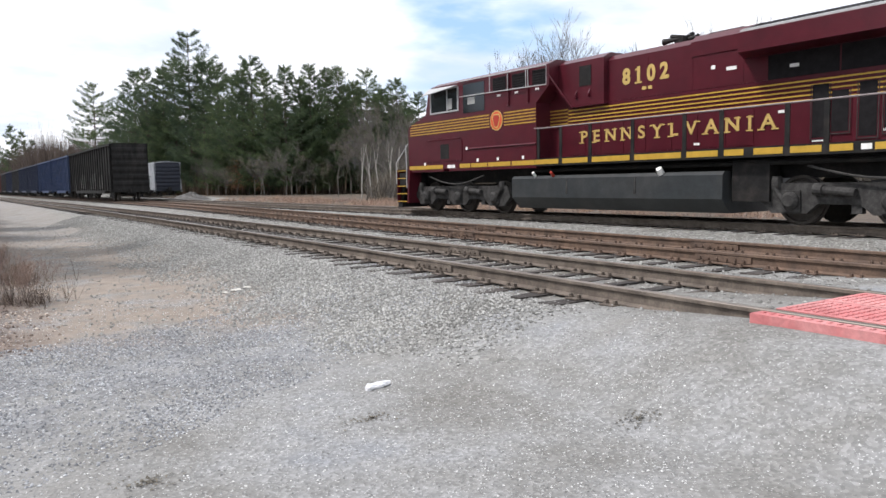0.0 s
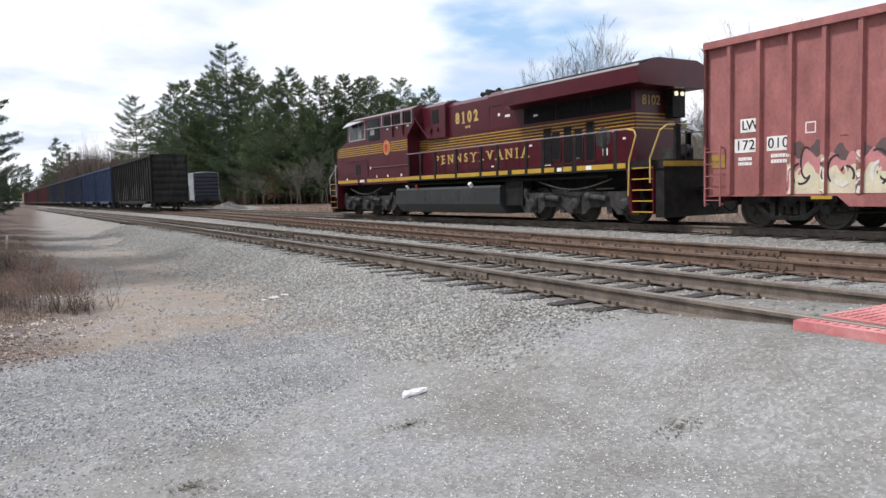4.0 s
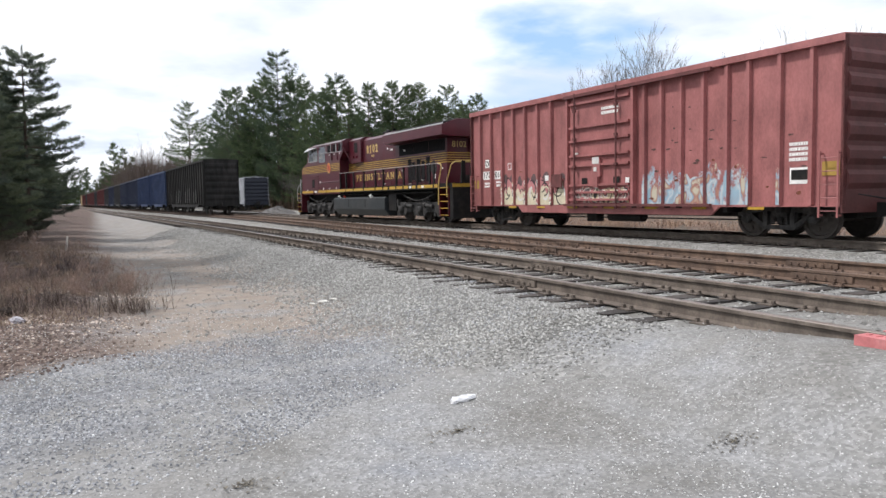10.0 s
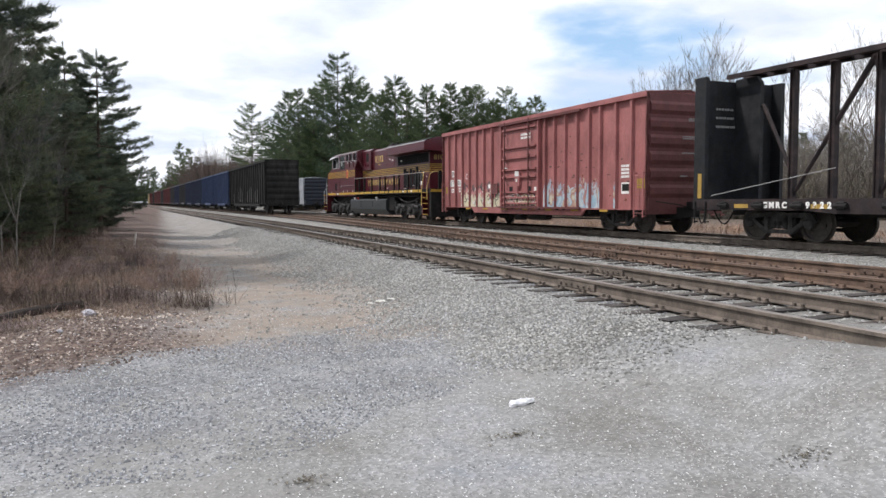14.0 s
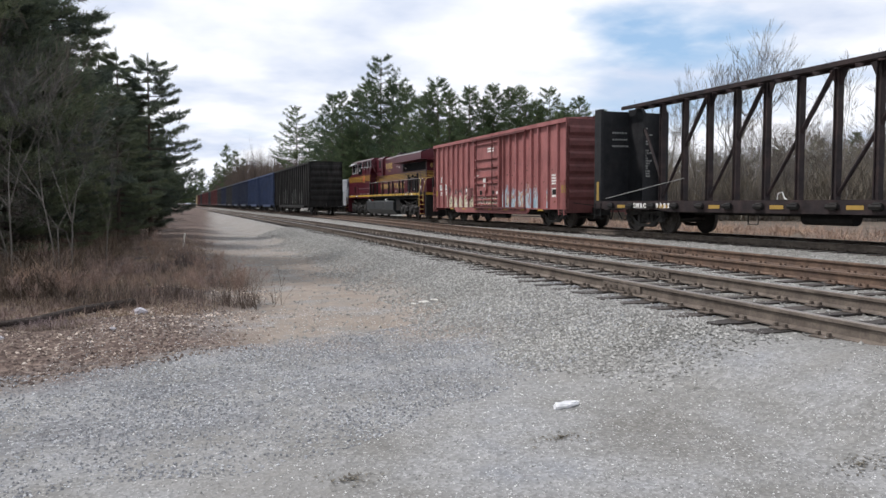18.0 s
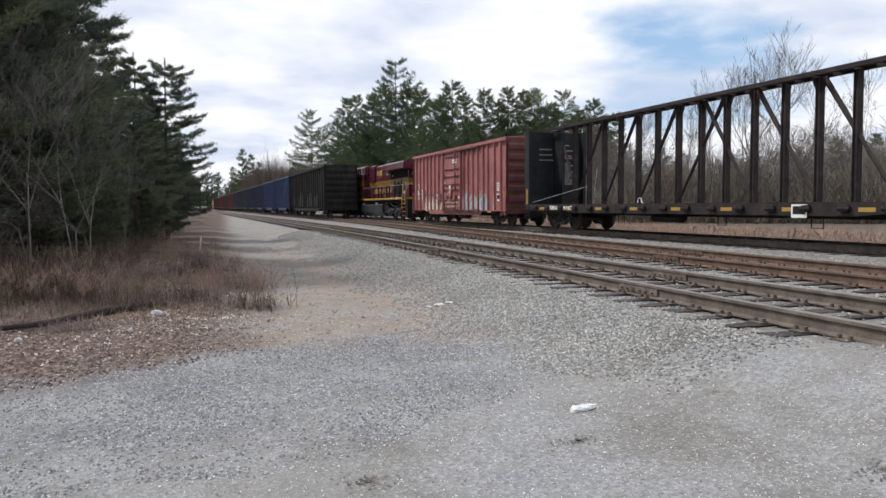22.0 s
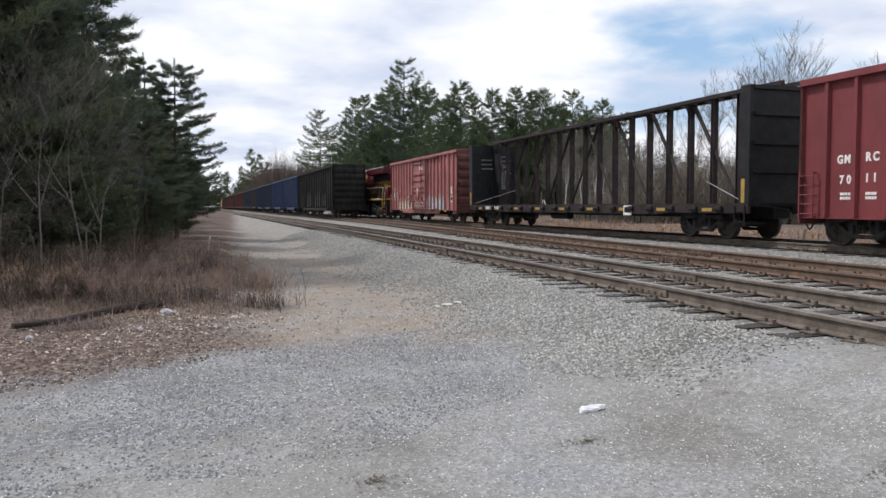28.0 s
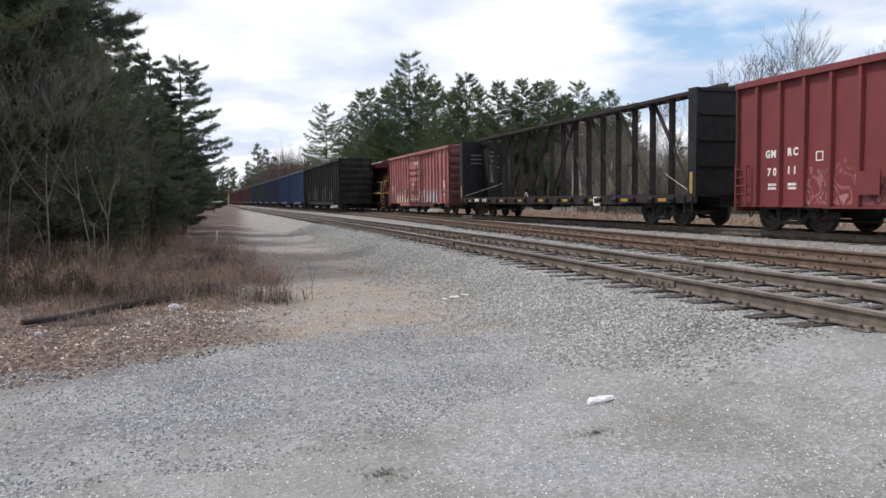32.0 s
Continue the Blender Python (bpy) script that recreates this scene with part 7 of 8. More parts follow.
def bare_wood():
    rng = random.Random(21)
    tall = [bare_meshes(s, 15, 1.0, GREYBARK, 5, 0.15, 0.34, 0.33, (2, 2, 3), 0.6, 0.010) for s in (31, 32, 33)]
    firsts = [tree("bare_tree", k, 80 + 4 * i, 95, "tall leafless hardwood with fine upright branches", "tree", group="bare hardwoods") for i, k in enumerate(tall)]
    for az, d, h, k in ((37.2, 72, 14.0, 0), (38.8, 70, 15.6, 1), (40.2, 71, 15.0, 2), (41.4, 69, 16.8, 0), (43.6, 73, 14.6, 1), (35.6, 76, 12.4, 2), (46.5, 70, 14.0, 0), (49, 72, 15.2, 1), (52, 70, 15.5, 2), (55.5, 69, 15.0, 0), (59, 68, 15, 1), (62, 70, 14, 2), (30.6, 100, 14.5, 1)):
        a = radians(az)
        scaled_copy(firsts[k], d * math.sin(a), d * math.cos(a), h / 15, rng.uniform(0, 360))
    birch = [bare_meshes(s, 8, 0.7, PALEBARK, 4, 0.07, 0.40, 0.34) for s in (41, 42)]
    pale = [tree("birch_tree", k, 70 + 4 * i, 88, "slim pale birch without leaves", "tree", group="bare birches") for i, k in enumerate(birch)]
    for az, d, h, k in ((27.2, 62, 8.4, 0), (28.1, 61, 8.0, 1), (29.0, 63, 7.6, 0), (30.4, 62, 7.0, 1), (31.8, 64, 7.4, 0), (34, 60, 7.8, 1), (25.9, 66, 9.0, 1), (37, 58, 7.2, 0), (41, 60, 8.0, 1), (26.6, 57, 7.4, 0)):
        a = radians(az)
        scaled_copy(pale[k], d * math.sin(a), d * math.cos(a), h / 8, rng.uniform(0, 360))
    scrub = [bare_meshes(s, 6, 1.2, GREYBARK, 5, 0.06, 0.22, 0.55, up=0.5) for s in (51, 52, 53)]
    grey = [tree("bare_sapling", k, 75 + 4 * i, 105, "grey brown leafless sapling in the scrub", "tree", group="scrub saplings") for i, k in enumerate(scrub)]
    for _ in range(120):
        az = rng.uniform(14, 64)
        d = rng.uniform(52, 84) if az > 26 else rng.uniform(90, 118)
        if az < 26:
            d -= (az - 14) * 1.2
        a = radians(az)
        if d * math.sin(a) < 24.5:
            continue
        scaled_copy(grey[rng.randrange(3)], d * math.sin(a), d * math.cos(a), rng.uniform(3.2, 6.6) / 6, rng.uniform(0, 360))
    for _ in range(110):
        a, d = radians(rng.uniform(27, 62)), rng.uniform(58, 98)
        scaled_copy(grey[rng.randrange(3)], d * math.sin(a), d * math.cos(a), rng.uniform(5, 9.5) / 6, rng.uniform(0, 360))
    for _ in range(26):
        a, d = radians(rng.uniform(33, 62)), rng.uniform(88, 110)
        scaled_copy(firsts[rng.randrange(3)], d * math.sin(a), d * math.cos(a), rng.uniform(6, 9) / 15, rng.uniform(0, 360))
    # beech saplings that keep their copper leaves
    copper = leaf_material("copper dead beech leaves", (0.17, 0.085, 0.05), (0.26, 0.14, 0.085), (0.36, 0.22, 0.14), 0.8, 0.3)
    rng2 = random.Random(5)
    pts = [np.array((rng2.gauss(0, 0.8), rng2.gauss(0, 0.8), rng2.uniform(0.8, 4.8))) for _ in range(520)]
    pts = [p for p in pts if math.hypot(p[0], p[1]) < 1.5 * (1 - abs(p[2] - 2.4) / 3.2) + 0.3]
    lv, lf = needle_blades(pts, [np.array((rng2.gauss(0, 1), rng2.gauss(0, 1), -0.3)) for _ in pts], 0.16, 0.05, 2, 6)
    beech_bare = bare_meshes(55, 5, 1.0, GREYBARK, 4, 0.04, 0.3, 0.5)
    beech = tree("beech_sapling", (beech_bare[0], raw_mesh("crown", lv, lf, copper)), 33.5, 49.5, "young beech with dry copper leaves in the scrub", "tree", group="copper beeches")
    for az, d, h in ((35.2, 64, 4.2), (16.5, 100, 5.0), (18.2, 98, 3.5), (31.0, 66, 3.2)):
        a = radians(az)
        scaled_copy(beech, d * math.sin(a), d * math.cos(a), h / 5, 40 * az)
    # brown bare woods in the distance, right of the line
    for _ in range(90):
        x, y = rng.uniform(21.5, 44), rng.uniform(190, 400)
        if math.degrees(math.atan2(x, y)) > 9.8:
            continue
        scaled_copy(firsts[rng.randrange(3)], x, y, rng.uniform(11, 15.5) / 15, rng.uniform(0, 360))


def near_wood():
    rng = random.Random(61)
    kinds = [pine_meshes(s, 13, r, b, 0.50, 0.20, 34, NEEDLES_NEAR, 0.98, sh, 10, 0.014, 0.07, 0.6, 40, 0.3, 0.22, 0.05) for s, r, b, sh in ((71, 3.5, 0.9, 0.55), (72, 3.3, 0.7, 0.65), (73, 3.6, 1.0, 0.5))]
    first = [tree("pine_tree", k, -22 - 4 * i, 30, "dense dark pine in the near wood", "tree", group="pines of the near wood", turn=50 * i) for i, k in enumerate(kinds)]
    spots = [(-5.3, 24.0, 13.5, 0), (-2.2, 36.0, 8.2, 2), (-5.9, 19.5, 13.0, 2), (-7.4, 25.5, 14.0, 1), (-5.0, 30.5, 11.5, 1), (-9.5, 22.0, 13, 0), (-7.2, 33, 13.0, 0), (-10, 29, 14, 1)]
    further = [(-3.6, 43, 8.0, 1), (-5.4, 47, 10.0, 0), (-4.2, 55, 8.0, 2), (-5.4, 63, 9, 0), (-5.4, 74, 9, 1), (-7, 85, 12, 0), (-6, 100, 12, 2), (-7, 120, 13, 0), (-7, 145, 13, 1), (-8, 175, 14, 0), (-8, 210, 15, 2), (-9, 250, 15, 0),
             (-9, 40, 13, 2), (-12, 36, 14, 0), (-13, 24, 13, 1), (-6.6, 16.2, 10.5, 1), (-5.6, 17.6, 9.0, 2), (-4.2, 19.0, 6.5, 2), (-7.6, 15.4, 9.5, 2), (-3.3, 21.5, 5.0, 2), (-2.9, 29.5, 5.5, 0), (-8.8, 17.2, 12.5, 0), (-5.0, 21.0, 10.5, 1), (-3.4, 37.0, 8.5, 1), (-5.9, 22.5, 13.0, 1), (-7.8, 20.5, 13.5, 1), (-11, 55, 14, 2), (-9, 70, 14, 1), (-14, 46, 15, 0), (-12, 90, 14, 1), (-12, 130, 15, 2)]
    for x, y, h, k in spots + further:
        scaled_copy(first[k], x, y, h / 13, rng.uniform(0, 360))
    sap = [bare_meshes(s, 5, 1.3, GREYBARK, 5, 0.028, 0.30, 0.55, up=0.1, fine=0.0028) for s in (81, 82, 83, 84)]
    grey = [tree("bare_sapling", k, -24 - 3 * i, 22, "thin grey leafless sapling before the pines", "tree", group="saplings of the near wood") for i, k in enumerate(sap)]
    for _ in range(40):
        y = rng.uniform(13.4, 28)
        x = rng.uniform(-0.36 * y, -1.9 - 0.03 * y)
        scaled_copy(grey[rng.randrange(4)], x, y, rng.uniform(1.4, 4.4) / 5, rng.uniform(0, 360))
    birch = [bare_meshes(s, 5, 0.9, GREYBARK, 4, 0.020, 0.45, 0.34, fine=0.003) for s in (91, 92)]
    pale = [tree("birch_sapling", k, -20 - 3 * i, 18, "slender pale birch sapling before the pines", "tree", group="pale saplings") for i, k in enumerate(birch)]
    for x, y, h, k in ((-3.35, 15.2, 5.2, 0), (-2.75, 16.0, 4.8, 1), (-2.3, 15.0, 4.2, 0), (-1.95, 17.0, 3.2, 1), (-4.4, 16.5, 5.5, 1), (-3.9, 13.9, 3.6, 0)):
        scaled_copy(pale[k], x, y, h / 5, rng.uniform(0, 360))


def verge_shrubs():
    rng = random.Random(17)
    kinds = []
    for s in (95, 96, 97):
        tr, tw = bare_meshes(s, 1.0, 1.3, BARK, 4, 0.006, 0.20, 0.5, (2, 3), 0.6, 0.0022)
        tw.materials.clear()
        tw.materials.append(REDTWIG)
        kinds.append((tr, tw))
    first = [tree("bare_shrub", k, -21 - 2 * i, 16, "low reddish leafless shrub on the verge", "shrub", group="verge shrubs") for i, k in enumerate(kinds)]
    spots = [(0.75, 11.8, 0.65), (0.35, 11.6, 0.75), (0.55, 12.6, 0.7), (0.0, 12.0, 0.7), (-0.7, 12.6, 0.7), (-1.3, 11.4, 0.5), (-1.6, 12.9, 0.8), (-2.2, 13.2, 0.9), (-0.2, 14.6, 0.6), (-0.6, 15.3, 0.7), (-2.9, 12.3, 0.7), (-3.5, 12.9, 0.9), (-1.0, 16.6, 0.8), (-0.3, 18.6, 0.6), (-0.9, 19.6, 0.9)]
    for _ in range(46):
        y = rng.uniform(11.0, 12.4)
        spots.append((rng.uniform(-2.6, 0.75), y, rng.uniform(0.35, 0.75)))
    for _ in range(60):
        y = rng.uniform(10.8, 26)
        spots.append((rng.uniform(-0.36 * y, 0.5), y, rng.uniform(0.25, 0.7)))
    for x, y, h in spots:
        scaled_copy(first[rng.randrange(3)], x, y, h, rng.uniform(0, 360))


verge_shrubs()
far_wood()
bare_wood()
near_wood()


def blades(name, material_, count, place, height, lean, width, label, category, seed, forks=1):
    """Thin stems as one mass of slender triangles."""
    rng = random.Random(seed)
    v, f = [], []
    for _ in range(count):
        x, y = place(rng)
        z = ground_z(x, y) - 0.02
        h = height(rng, x, y)
        for _ in range(forks):
            a = rng.uniform(0, 6.28)
            dx, dy = math.cos(a) * h * lean * rng.random(), math.sin(a) * h * lean * rng.random()
            hh = h * rng.uniform(0.6, 1.0)
            b = math.atan2(dy, dx) + 1.571
            wx, wy = math.cos(b) * width, math.sin(b) * width
            k = len(v)
            v += [(x - wx, y - wy, z), (x + wx, y + wy, z), (x + dx * 0.5 + wx * 0.7, y + dy * 0.5 + wy * 0.7, z + hh * 0.6), (x + dx, y + dy, z + hh), (x + dx * 0.5 - wx * 0.7, y + dy * 0.5 - wy * 0.7, z + hh * 0.6)]
            f += [(k, k + 1, k + 2, k + 4), (k + 4, k + 2, k + 3)]
    tagged(new(name, raw_mesh(name, v, f, material_)), label, category, kind="stuff")


def verge_spot(rng):
    while True:
        y = 8.6 + 24 * rng.random() ** 1.6
        lip = 0.70 - 0.02 * (y - 10) + 0.5 * noise.noise((0.3, y * 0.7, 7.0))
        x = min(rng.uniform(-0.34 * y - 0.5, lip), rng.uniform(-2.5, lip + 0.3))
        if x < lip - 1.5 * max(0, 10.5 - y) and noise.noise((x * 0.8, y * 0.8, 2.0)) > -0.25 + (0.35 if y < 10.5 else 0):
            return x, y


def clump_spot(rng):
    cx, cy, r = rng.choice(((0.5, 11.7, 0.45), (-0.5, 12.4, 0.6), (-1.2, 11.6, 0.6), (-1.9, 12.6, 0.8), (-2.6, 13.4, 0.8), (0.4, 14.5, 0.6), (-3.2, 12.2, 0.6), (-1.1, 16.5, 0.9), (-0.3, 18.5, 0.7), (-0.6, 22.0, 1.0), (-3.9, 13.0, 0.7)))
    return cx + rng.gauss(0, r * 0.5), cy + rng.gauss(0, r * 0.5)


def thicket_spot(rng):
    while True:
        a = radians(rng.uniform(26.5, 72))
        d = rng.uniform(54, 105)
        x, y = d * math.sin(a), d * math.cos(a)
        if x > 25.5 + 3 * noise.noise((x * 0.1, y * 0.1, 0)):
            return x, y


def pine_foot_spot(rng):
    a = radians(rng.uniform(9.5, 27))
    d = (150 - 2.1 * min(math.degrees(a), 20)) + rng.uniform(-12, 25)
    return max(25.0, d * math.sin(a)), d * math.cos(a)


def near_foot_spot(rng):
    y = 12.8 + 40 * rng.random() ** 1.4
    return rng.uniform(-0.40 * y, -2.0 - 0.5 * noise.noise((0, y * 0.4, 3))), y


def line_end_spot(rng):
    y = rng.uniform(200, 480)
    return rng.uniform(16.5 - 0.02 * y, 46), y


blades("far_thicket", GREYTWIG, 44000, thicket_spot, lambda r, x, y: r.uniform(0.6, 6.4) * (0.45 + 0.55 * ease(26, 35, math.degrees(math.atan2(x, y)))), 1.1, 0.013, "grey brown leafless thicket behind the far track", "thicket", 4, 3)
blades("wood_foot_brush", TWIG, 3500, pine_foot_spot, lambda r, x, y: r.uniform(1.0, 5.0), 0.45, 0.03, "grey brown brush at the foot of the pines", "brush", 5, 3)
blades("near_wood_brush", TWIG, 8000, near_foot_spot, lambda r, x, y: r.uniform(0.2, 1.1), 1.7, 0.0035, "grey leafless undergrowth below the near pines", "undergrowth", 6, 3)
blades("distant_hardwoods", TWIG, 16000, line_end_spot, lambda r, x, y: r.uniform(9, 20), 0.4, 0.055, "brown leafless woods in the distance", "woods", 7, 3)
blades("dry_grass", DRYGRASS, 30000, verge_spot, lambda r, x, y: r.uniform(0.03, 0.10) * (0.7 + 0.03 * y), 1.2, 0.0040, "dry tan grass and stalks on the verge", "grass", 1, 2)
blades("verge_brush", REDTWIG, 9000, verge_spot, lambda r, x, y: r.uniform(0.06, 0.24) * (0.6 + 0.02 * y), 1.4, 0.0026, "low reddish brown brush on the verge", "brush", 2, 3)
blades("shrub_twigs", TWIG, 800, clump_spot, lambda r, x, y: r.uniform(0.2, 0.6), 1.3, 0.0026, "bare brown shrub stems in clumps on the verge", "shrub", 3, 5)


def trackside_spot(rng):
    while True:
        x, y = rng.uniform(17.6, 25.5), rng.uniform(14, 72)
        if noise.noise((x * 0.5, y * 0.3, 9.0)) > -0.15 + 0.5 * (1 - ease(17.6, 20.0, x)):
            return x, y


blades("trackside_brush", REDTWIG, 6000, trackside_spot, lambda r, x, y: r.uniform(0.12, 0.6), 1.4, 0.006, "low reddish brown brush behind the main track", "brush", 8, 3)


# ---- stones, litter and small things ----
def stones(name, count, place, size, mat, label, seed):
    rng = random.Random(seed)
    v, f = [], []
    for _ in range(count):
        x, y = place(rng)
        s = size(rng)
        z = ground_z(x, y) + s * 0.15
        k = len(v)
        a = rng.uniform(0, 6.28)
        c, q = math.cos(a), math.sin(a)
        for px, py, pz in ((1, 0, 0), (-0.9, 0.1, 0.1), (0.1, 0.8, 0.05), (0, -0.85, 0), (0.1, 0.05, 0.7), (-0.05, 0.1, -0.5)):
            px, py, pz = (w * s * rng.uniform(0.7, 1.25) + rng.uniform(-0.15, 0.15) * s for w in (px, py, pz))
            v.append((x + px * c - py * q, y + px * q + py * c, z + pz))
        f += [tuple(k + i for i in t) for t in ((0, 2, 4), (2, 1, 4), (1, 3, 4), (3, 0, 4), (2, 0, 5), (1, 2, 5), (3, 1, 5), (0, 3, 5))]
    tagged(new(name, raw_mesh(name, v, f, mat)), label, "gravel", kind="stuff")


STONE = leaf_material("mixed ballast stone", (0.155, 0.153, 0.143), (0.255, 0.252, 0.238), (0.43, 0.425, 0.405), 0.9, tint=False)
CHIP = leaf_material("grey road chippings", (0.20, 0.20, 0.195), (0.32, 0.322, 0.32), (0.72, 0.715, 0.70), 0.9, tint=False)


def bank_spot(rng):
    while True:
        y = 4.2 + 34 * rng.random() ** 1.7
        x = rng.uniform(0.7, 5.0)
        edge = 3.3 - 0.9 * noise.noise((x * 0.9, y * 0.7, 1.0)) + 0.5 * max(0, 6.6 - y)
        if rng.random() < max(min((x - edge) / 1.5 + 0.55, (y - 5.0) / 2.5), 0.02 if y > 8 else 0.0):
            return x, y


def between_spot(rng):
    while True:
        x, y = rng.uniform(5.0, 14.2), 3.6 + 30 * rng.random() ** 1.6
        if rng.random() < (y - 3.6) / 2.6:
            return x, y


def road_spot(rng):
    y = 2.2 + 9 * rng.random() ** 1.4
    return rng.uniform(-0.25 * y - 0.6, 1.1 * y + 0.5) if y < 4.5 else rng.uniform(-1.5, 4.4), y


def litter_spot(rng):
    while True:
        y = 5.6 + 16 * rng.random() ** 1.6
        x = rng.uniform(-0.36 * y - 0.6, 1.1)
        if y - 0.46 * x > 8.0 + 0.9 * noise.noise((x, 0, 4)) and rng.random() < (0.75 - x) / 1.2:
            return x, y


stones("ballast_bank", 74000, bank_spot, lambda r: r.uniform(0.009, 0.027), STONE, "loose grey ballast stones on the bank", 1)
stones("ballast_between_tracks", 16000, between_spot, lambda r: r.uniform(0.012, 0.030), STONE, "grey ballast stones between the rails", 2)
stones("road_chippings", 26000, road_spot, lambda r: r.uniform(0.003, 0.010), CHIP, "small pale chippings strewn over the road", 3)

BLUESTONE = leaf_material("bluish crushed stone", (0.14, 0.145, 0.156), (0.245, 0.253, 0.268), (0.50, 0.51, 0.525), 0.9, tint=False)


def blue_band_spot(rng):
    while True:
        x, y = rng.uniform(-3.0, 5.4), 4.0 + 7.5 * rng.random()
        d = y - 0.45 * x + 1.1 * noise.noise((x * 0.5, y * 0.5, 6.0))
        if 4.6 < d < 8.2 and rng.random() < 0.35 + 0.65 * ease(-0.15, 0.25, noise.noise((x * 1.1, y * 1.1, 8.0))):
            return x, y


stones("blue_gravel", 30000, blue_band_spot, lambda r: r.uniform(0.005, 0.015), BLUESTONE, "bluish crushed stone spread before the verge", 5)

LEAF = leaf_material("fallen dead leaves", (0.088, 0.065, 0.056), (0.14, 0.105, 0.09), (0.34, 0.285, 0.24), 0.9, tint=False)
stones("fallen_leaves", 14000, litter_spot, lambda r: r.uniform(0.008, 0.026), LEAF, "brown and pale fallen leaves on the verge", 4)


PALELEAF = leaf_material("pale bleached leaves", (0.24, 0.19, 0.155), (0.40, 0.33, 0.28), (0.62, 0.54, 0.47), 0.9, tint=False)


def bleached_spot(rng):
    cx, cy, rx, ry = rng.choice(((-0.2, 14.6, 0.9, 0.8), (0.1, 10.2, 1.2, 0.6), (-1.4, 9.4, 1.6, 0.8), (-1.6, 8.4, 1.3, 0.6), (-0.6, 10.9, 1.3, 0.4), (0.6, 13.4, 0.5, 0.6)))
    return cx + rng.gauss(0, rx * 0.6), cy + rng.gauss(0, ry * 0.7)


stones("bleached_leaves", 900, bleached_spot, lambda r: r.uniform(0.012, 0.030), PALELEAF, "pale bleached leaves strewn on the verge", 6)


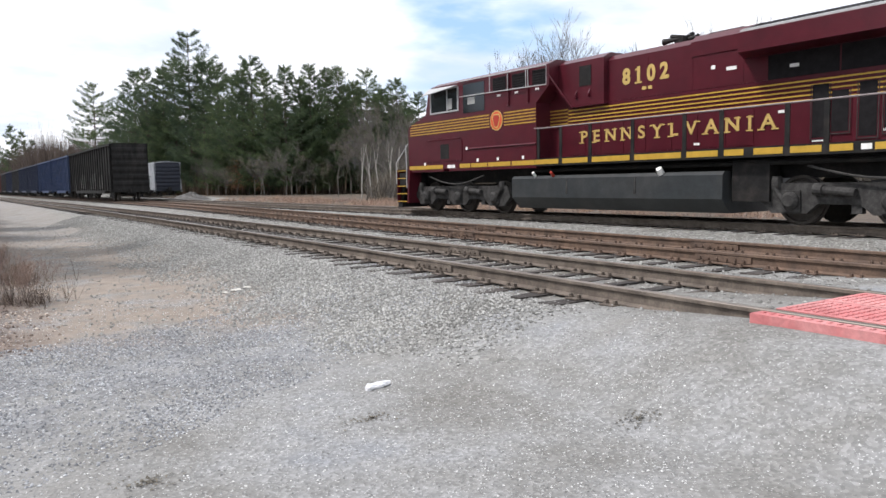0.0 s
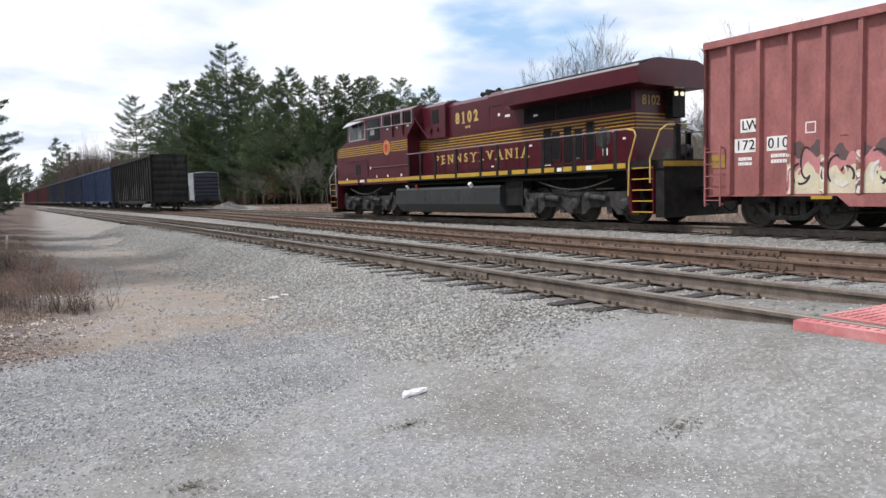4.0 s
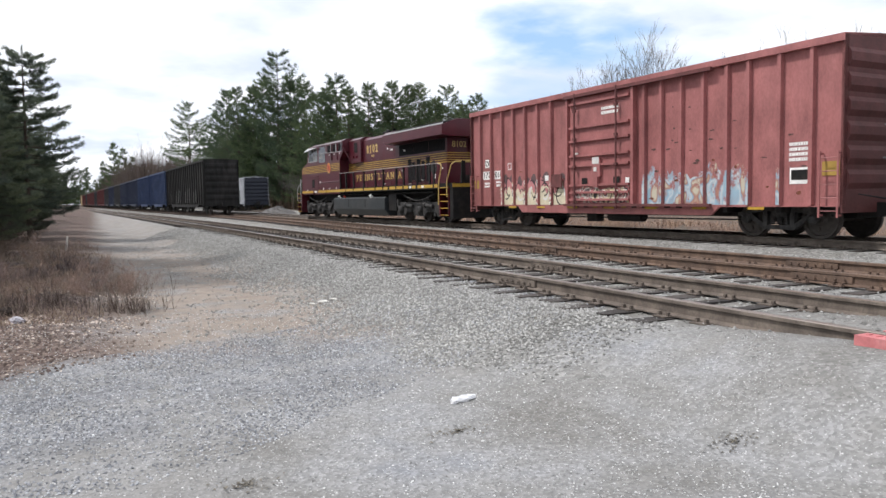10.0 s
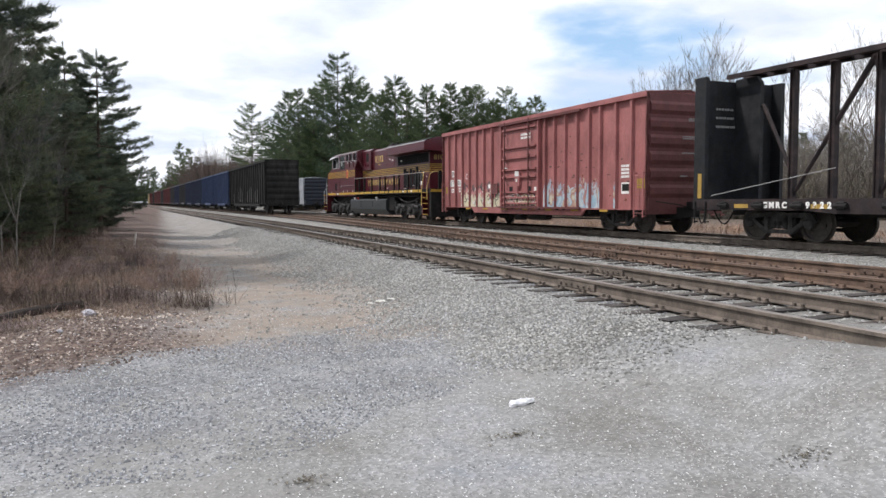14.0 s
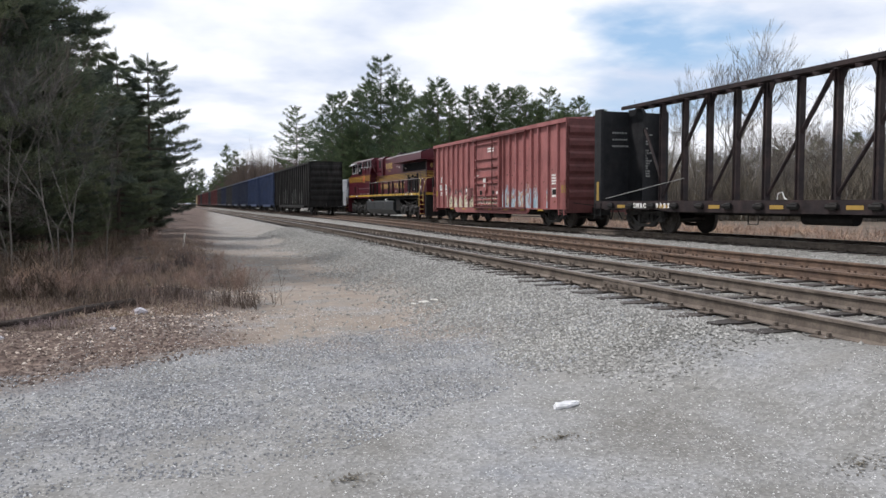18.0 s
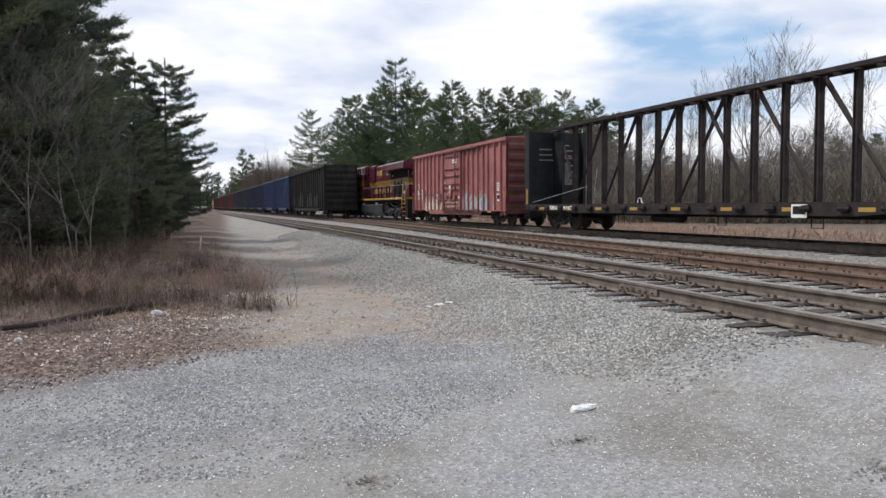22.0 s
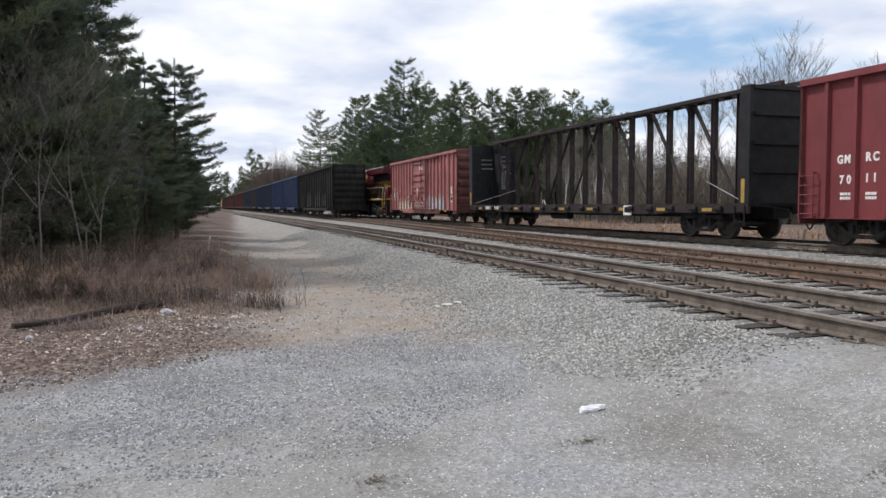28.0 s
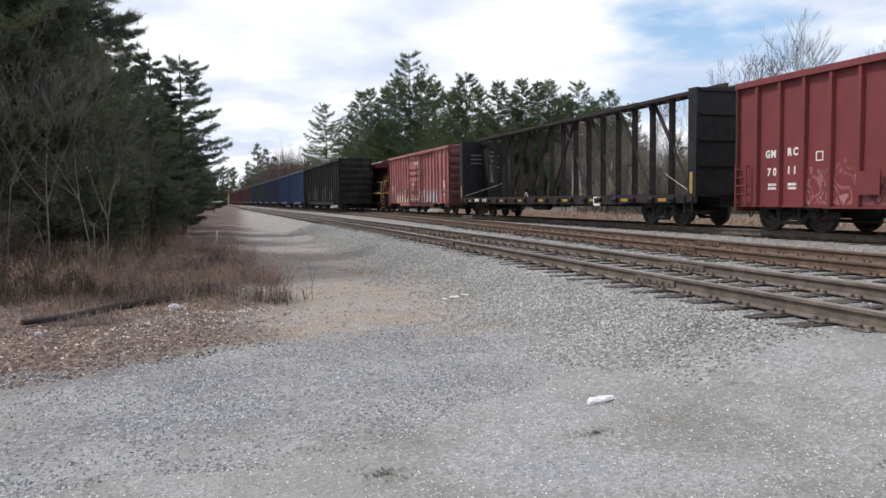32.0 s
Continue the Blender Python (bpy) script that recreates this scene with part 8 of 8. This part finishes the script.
def litter():
    white = plain("crumpled white plastic", (0.76, 0.76, 0.77), 0.4)
    rng = random.Random(9)
    # crushed plastic bottle on the road
    b = thing("plastic_bottle", pose(2.64, 5.06, ground_z(2.64, 5.06) + 0.022, 0, 0, 12), "crushed white plastic bottle lying on the road", "bottle")
    bm = bmesh.new()
    lathe(bm, [(0.026, -0.115), (0.036, -0.10), (0.026, -0.05), (0.035, 0.0), (0.030, 0.05), (0.022, 0.085), (0.013, 0.105)], 0, 0, 0, "x", 12)
    for v in bm.verts:
        v.co += Vector((rng.uniform(-0.008, 0.008), rng.uniform(-0.010, 0.010), rng.uniform(-0.010, 0.008)))
        v.co.z *= 0.8
    part("body", bm, white, b)
    bm = bmesh.new()
    tube(bm, (0.10, 0, 0), (0.122, 0, 0), 0.015, seg=10)
    part("cap", bm, white, b)

    dull = plain("dirty pale plastic", (0.40, 0.385, 0.41), 0.6)

    def crumple(name, x, y, size, label):
        bm = bmesh.new()
        bmesh.ops.create_icosphere(bm, subdivisions=3, radius=size)
        for v in bm.verts:
            v.co *= 1 + 0.45 * noise.noise(v.co * (2.6 / size)) + 0.25 * noise.noise(v.co * (6 / size))
            v.co.z *= 0.7
        me = mesh_of(bm, name, dull)
        ob = new(name, me)
        ob.matrix_basis = pose(x, y, ground_z(x, y) + size * 0.35, 0, 0, 30)
        tagged(ob, label, "litter")

    crumple("plastic_bag", -0.84, 10.75, 0.08, "crumpled dirty white plastic bag in the brush")
    crumple("paper_scrap", -1.05, 9.44, 0.033, "small crumpled white paper scrap on leaves")
    crumple("paper_scrap", -2.16, 9.12, 0.038, "small crumpled white paper scrap on leaves")
    # pale flat stones at the foot of the bank
    for x, y, s in ((3.20, 10.75, 0.085), (3.36, 10.72, 0.06), (3.05, 10.8, 0.05)):
        bm = bmesh.new()
        bmesh.ops.create_icosphere(bm, subdivisions=2, radius=s)
        for v in bm.verts:
            v.co *= 1 + 0.3 * noise.noise(v.co * 20)
            v.co.z *= 0.3
        ob = new("pale_stone", mesh_of(bm, "pale_stone", PALE))
        ob.matrix_basis = pose(x, y, ground_z(x, y) + 0.01, 0, 0, 10)
        tagged(ob, "pale flat stone at the foot of the bank", "stone", "pale stones")
    # charred log in the brush
    log = bmesh.new()
    pts = [Vector((-2.52, 9.90, 0)), Vector((-2.08, 10.30, 0)), Vector((-1.60, 10.98, 0)), Vector((-1.00, 11.55, 0))]
    pts = [Vector((p.x, p.y, ground_z(p.x, p.y) + 0.06)) for p in pts]
    for a, b, r in zip(pts, pts[1:], (0.035, 0.047, 0.059)):
        tube(log, a, b, r, r + 0.012, 10)
    ob = new("fallen_log", mesh_of(log, "fallen_log", BURNT))
    tagged(ob, "dark rotten log lying in the brush", "log")
    # pale stake
    st = bmesh.new()
    tube(st, (-0.62, 26.0, ground_z(-0.6, 26) - 0.1), (-0.55, 26.0, ground_z(-0.6, 26) + 0.5), 0.035, 0.028, 8)
    tagged(new("wooden_stake", mesh_of(st, "wooden_stake", PALE)), "short pale wooden stake in the dry grass", "stake")
    # dark crumbs of dead weed pressed into the road
    for x, y, r, n in ((0.76, 4.12, 0.13, 110), (2.27, 4.40, 0.15, 100), (3.66, 3.30, 0.17, 110), (4.3, 6.55, 0.4, 150)):
        v, f = [], []
        for _ in range(n):
            a, d = rng.uniform(0, 6.28), abs(rng.gauss(0, r * 0.6))
            px, py = x + d * math.cos(a) * 1.25, y + d * math.sin(a) * 0.75
            z = ground_z(px, py) + 0.006
            k, s, b = len(v), rng.uniform(0.006, 0.018), rng.uniform(0, 6.28)
            v += [(px + s * math.cos(b), py + s * math.sin(b), z + rng.uniform(0, 0.012)), (px + s * math.cos(b + 2.1), py + s * math.sin(b + 2.1), z), (px + s * 0.5 * math.cos(b + 4.2), py + s * 0.5 * math.sin(b + 4.2), z + rng.uniform(0, 0.01))]
            f.append((k, k + 1, k + 2))
        ob = new("dead_weed_patch", raw_mesh("dead_weed_patch", v, f, WEED))
        tagged(ob, "dark crumbled patch of dead weed on the road", "weeds", "dead weed patches", "stuff")


PALE = material("pale weathered wood and stone", (0.5, 0.48, 0.44), 0.85, vary=0.2, scale=6, fine=50, bump=0.2)
BURNT = material("dark rotten wood", (0.03, 0.022, 0.018), 0.95, vary=0.4, scale=6, fine=40, bump=0.6)
WEED = leaf_material("dead weed", (0.10, 0.088, 0.072), (0.155, 0.138, 0.115), (0.21, 0.19, 0.16), 0.9)
litter()


def motions():
    for t, key in TRAIN:
        # the first car runs up against the locomotive at the start, then the slack stretches
        ease_off = 0.37 if t is red_car else 0.0
        walk(t, [(s, at_start(key + d + ease_off * (1 - ease(3.2, 6.0, s)))) for s, d in ROLLED])
    fine = [k * 0.2 for k in range(161)]
    along = [float(np.interp(s, [r[0] for r in ROLLED], [r[1] for r in ROLLED])) for s in fine]
    for w, home, radius in WHEELSETS:
        walk(w, [(s, home @ pose(0, 0, 0, -math.degrees(d / radius))) for s, d in zip(fine, along)])


motions()
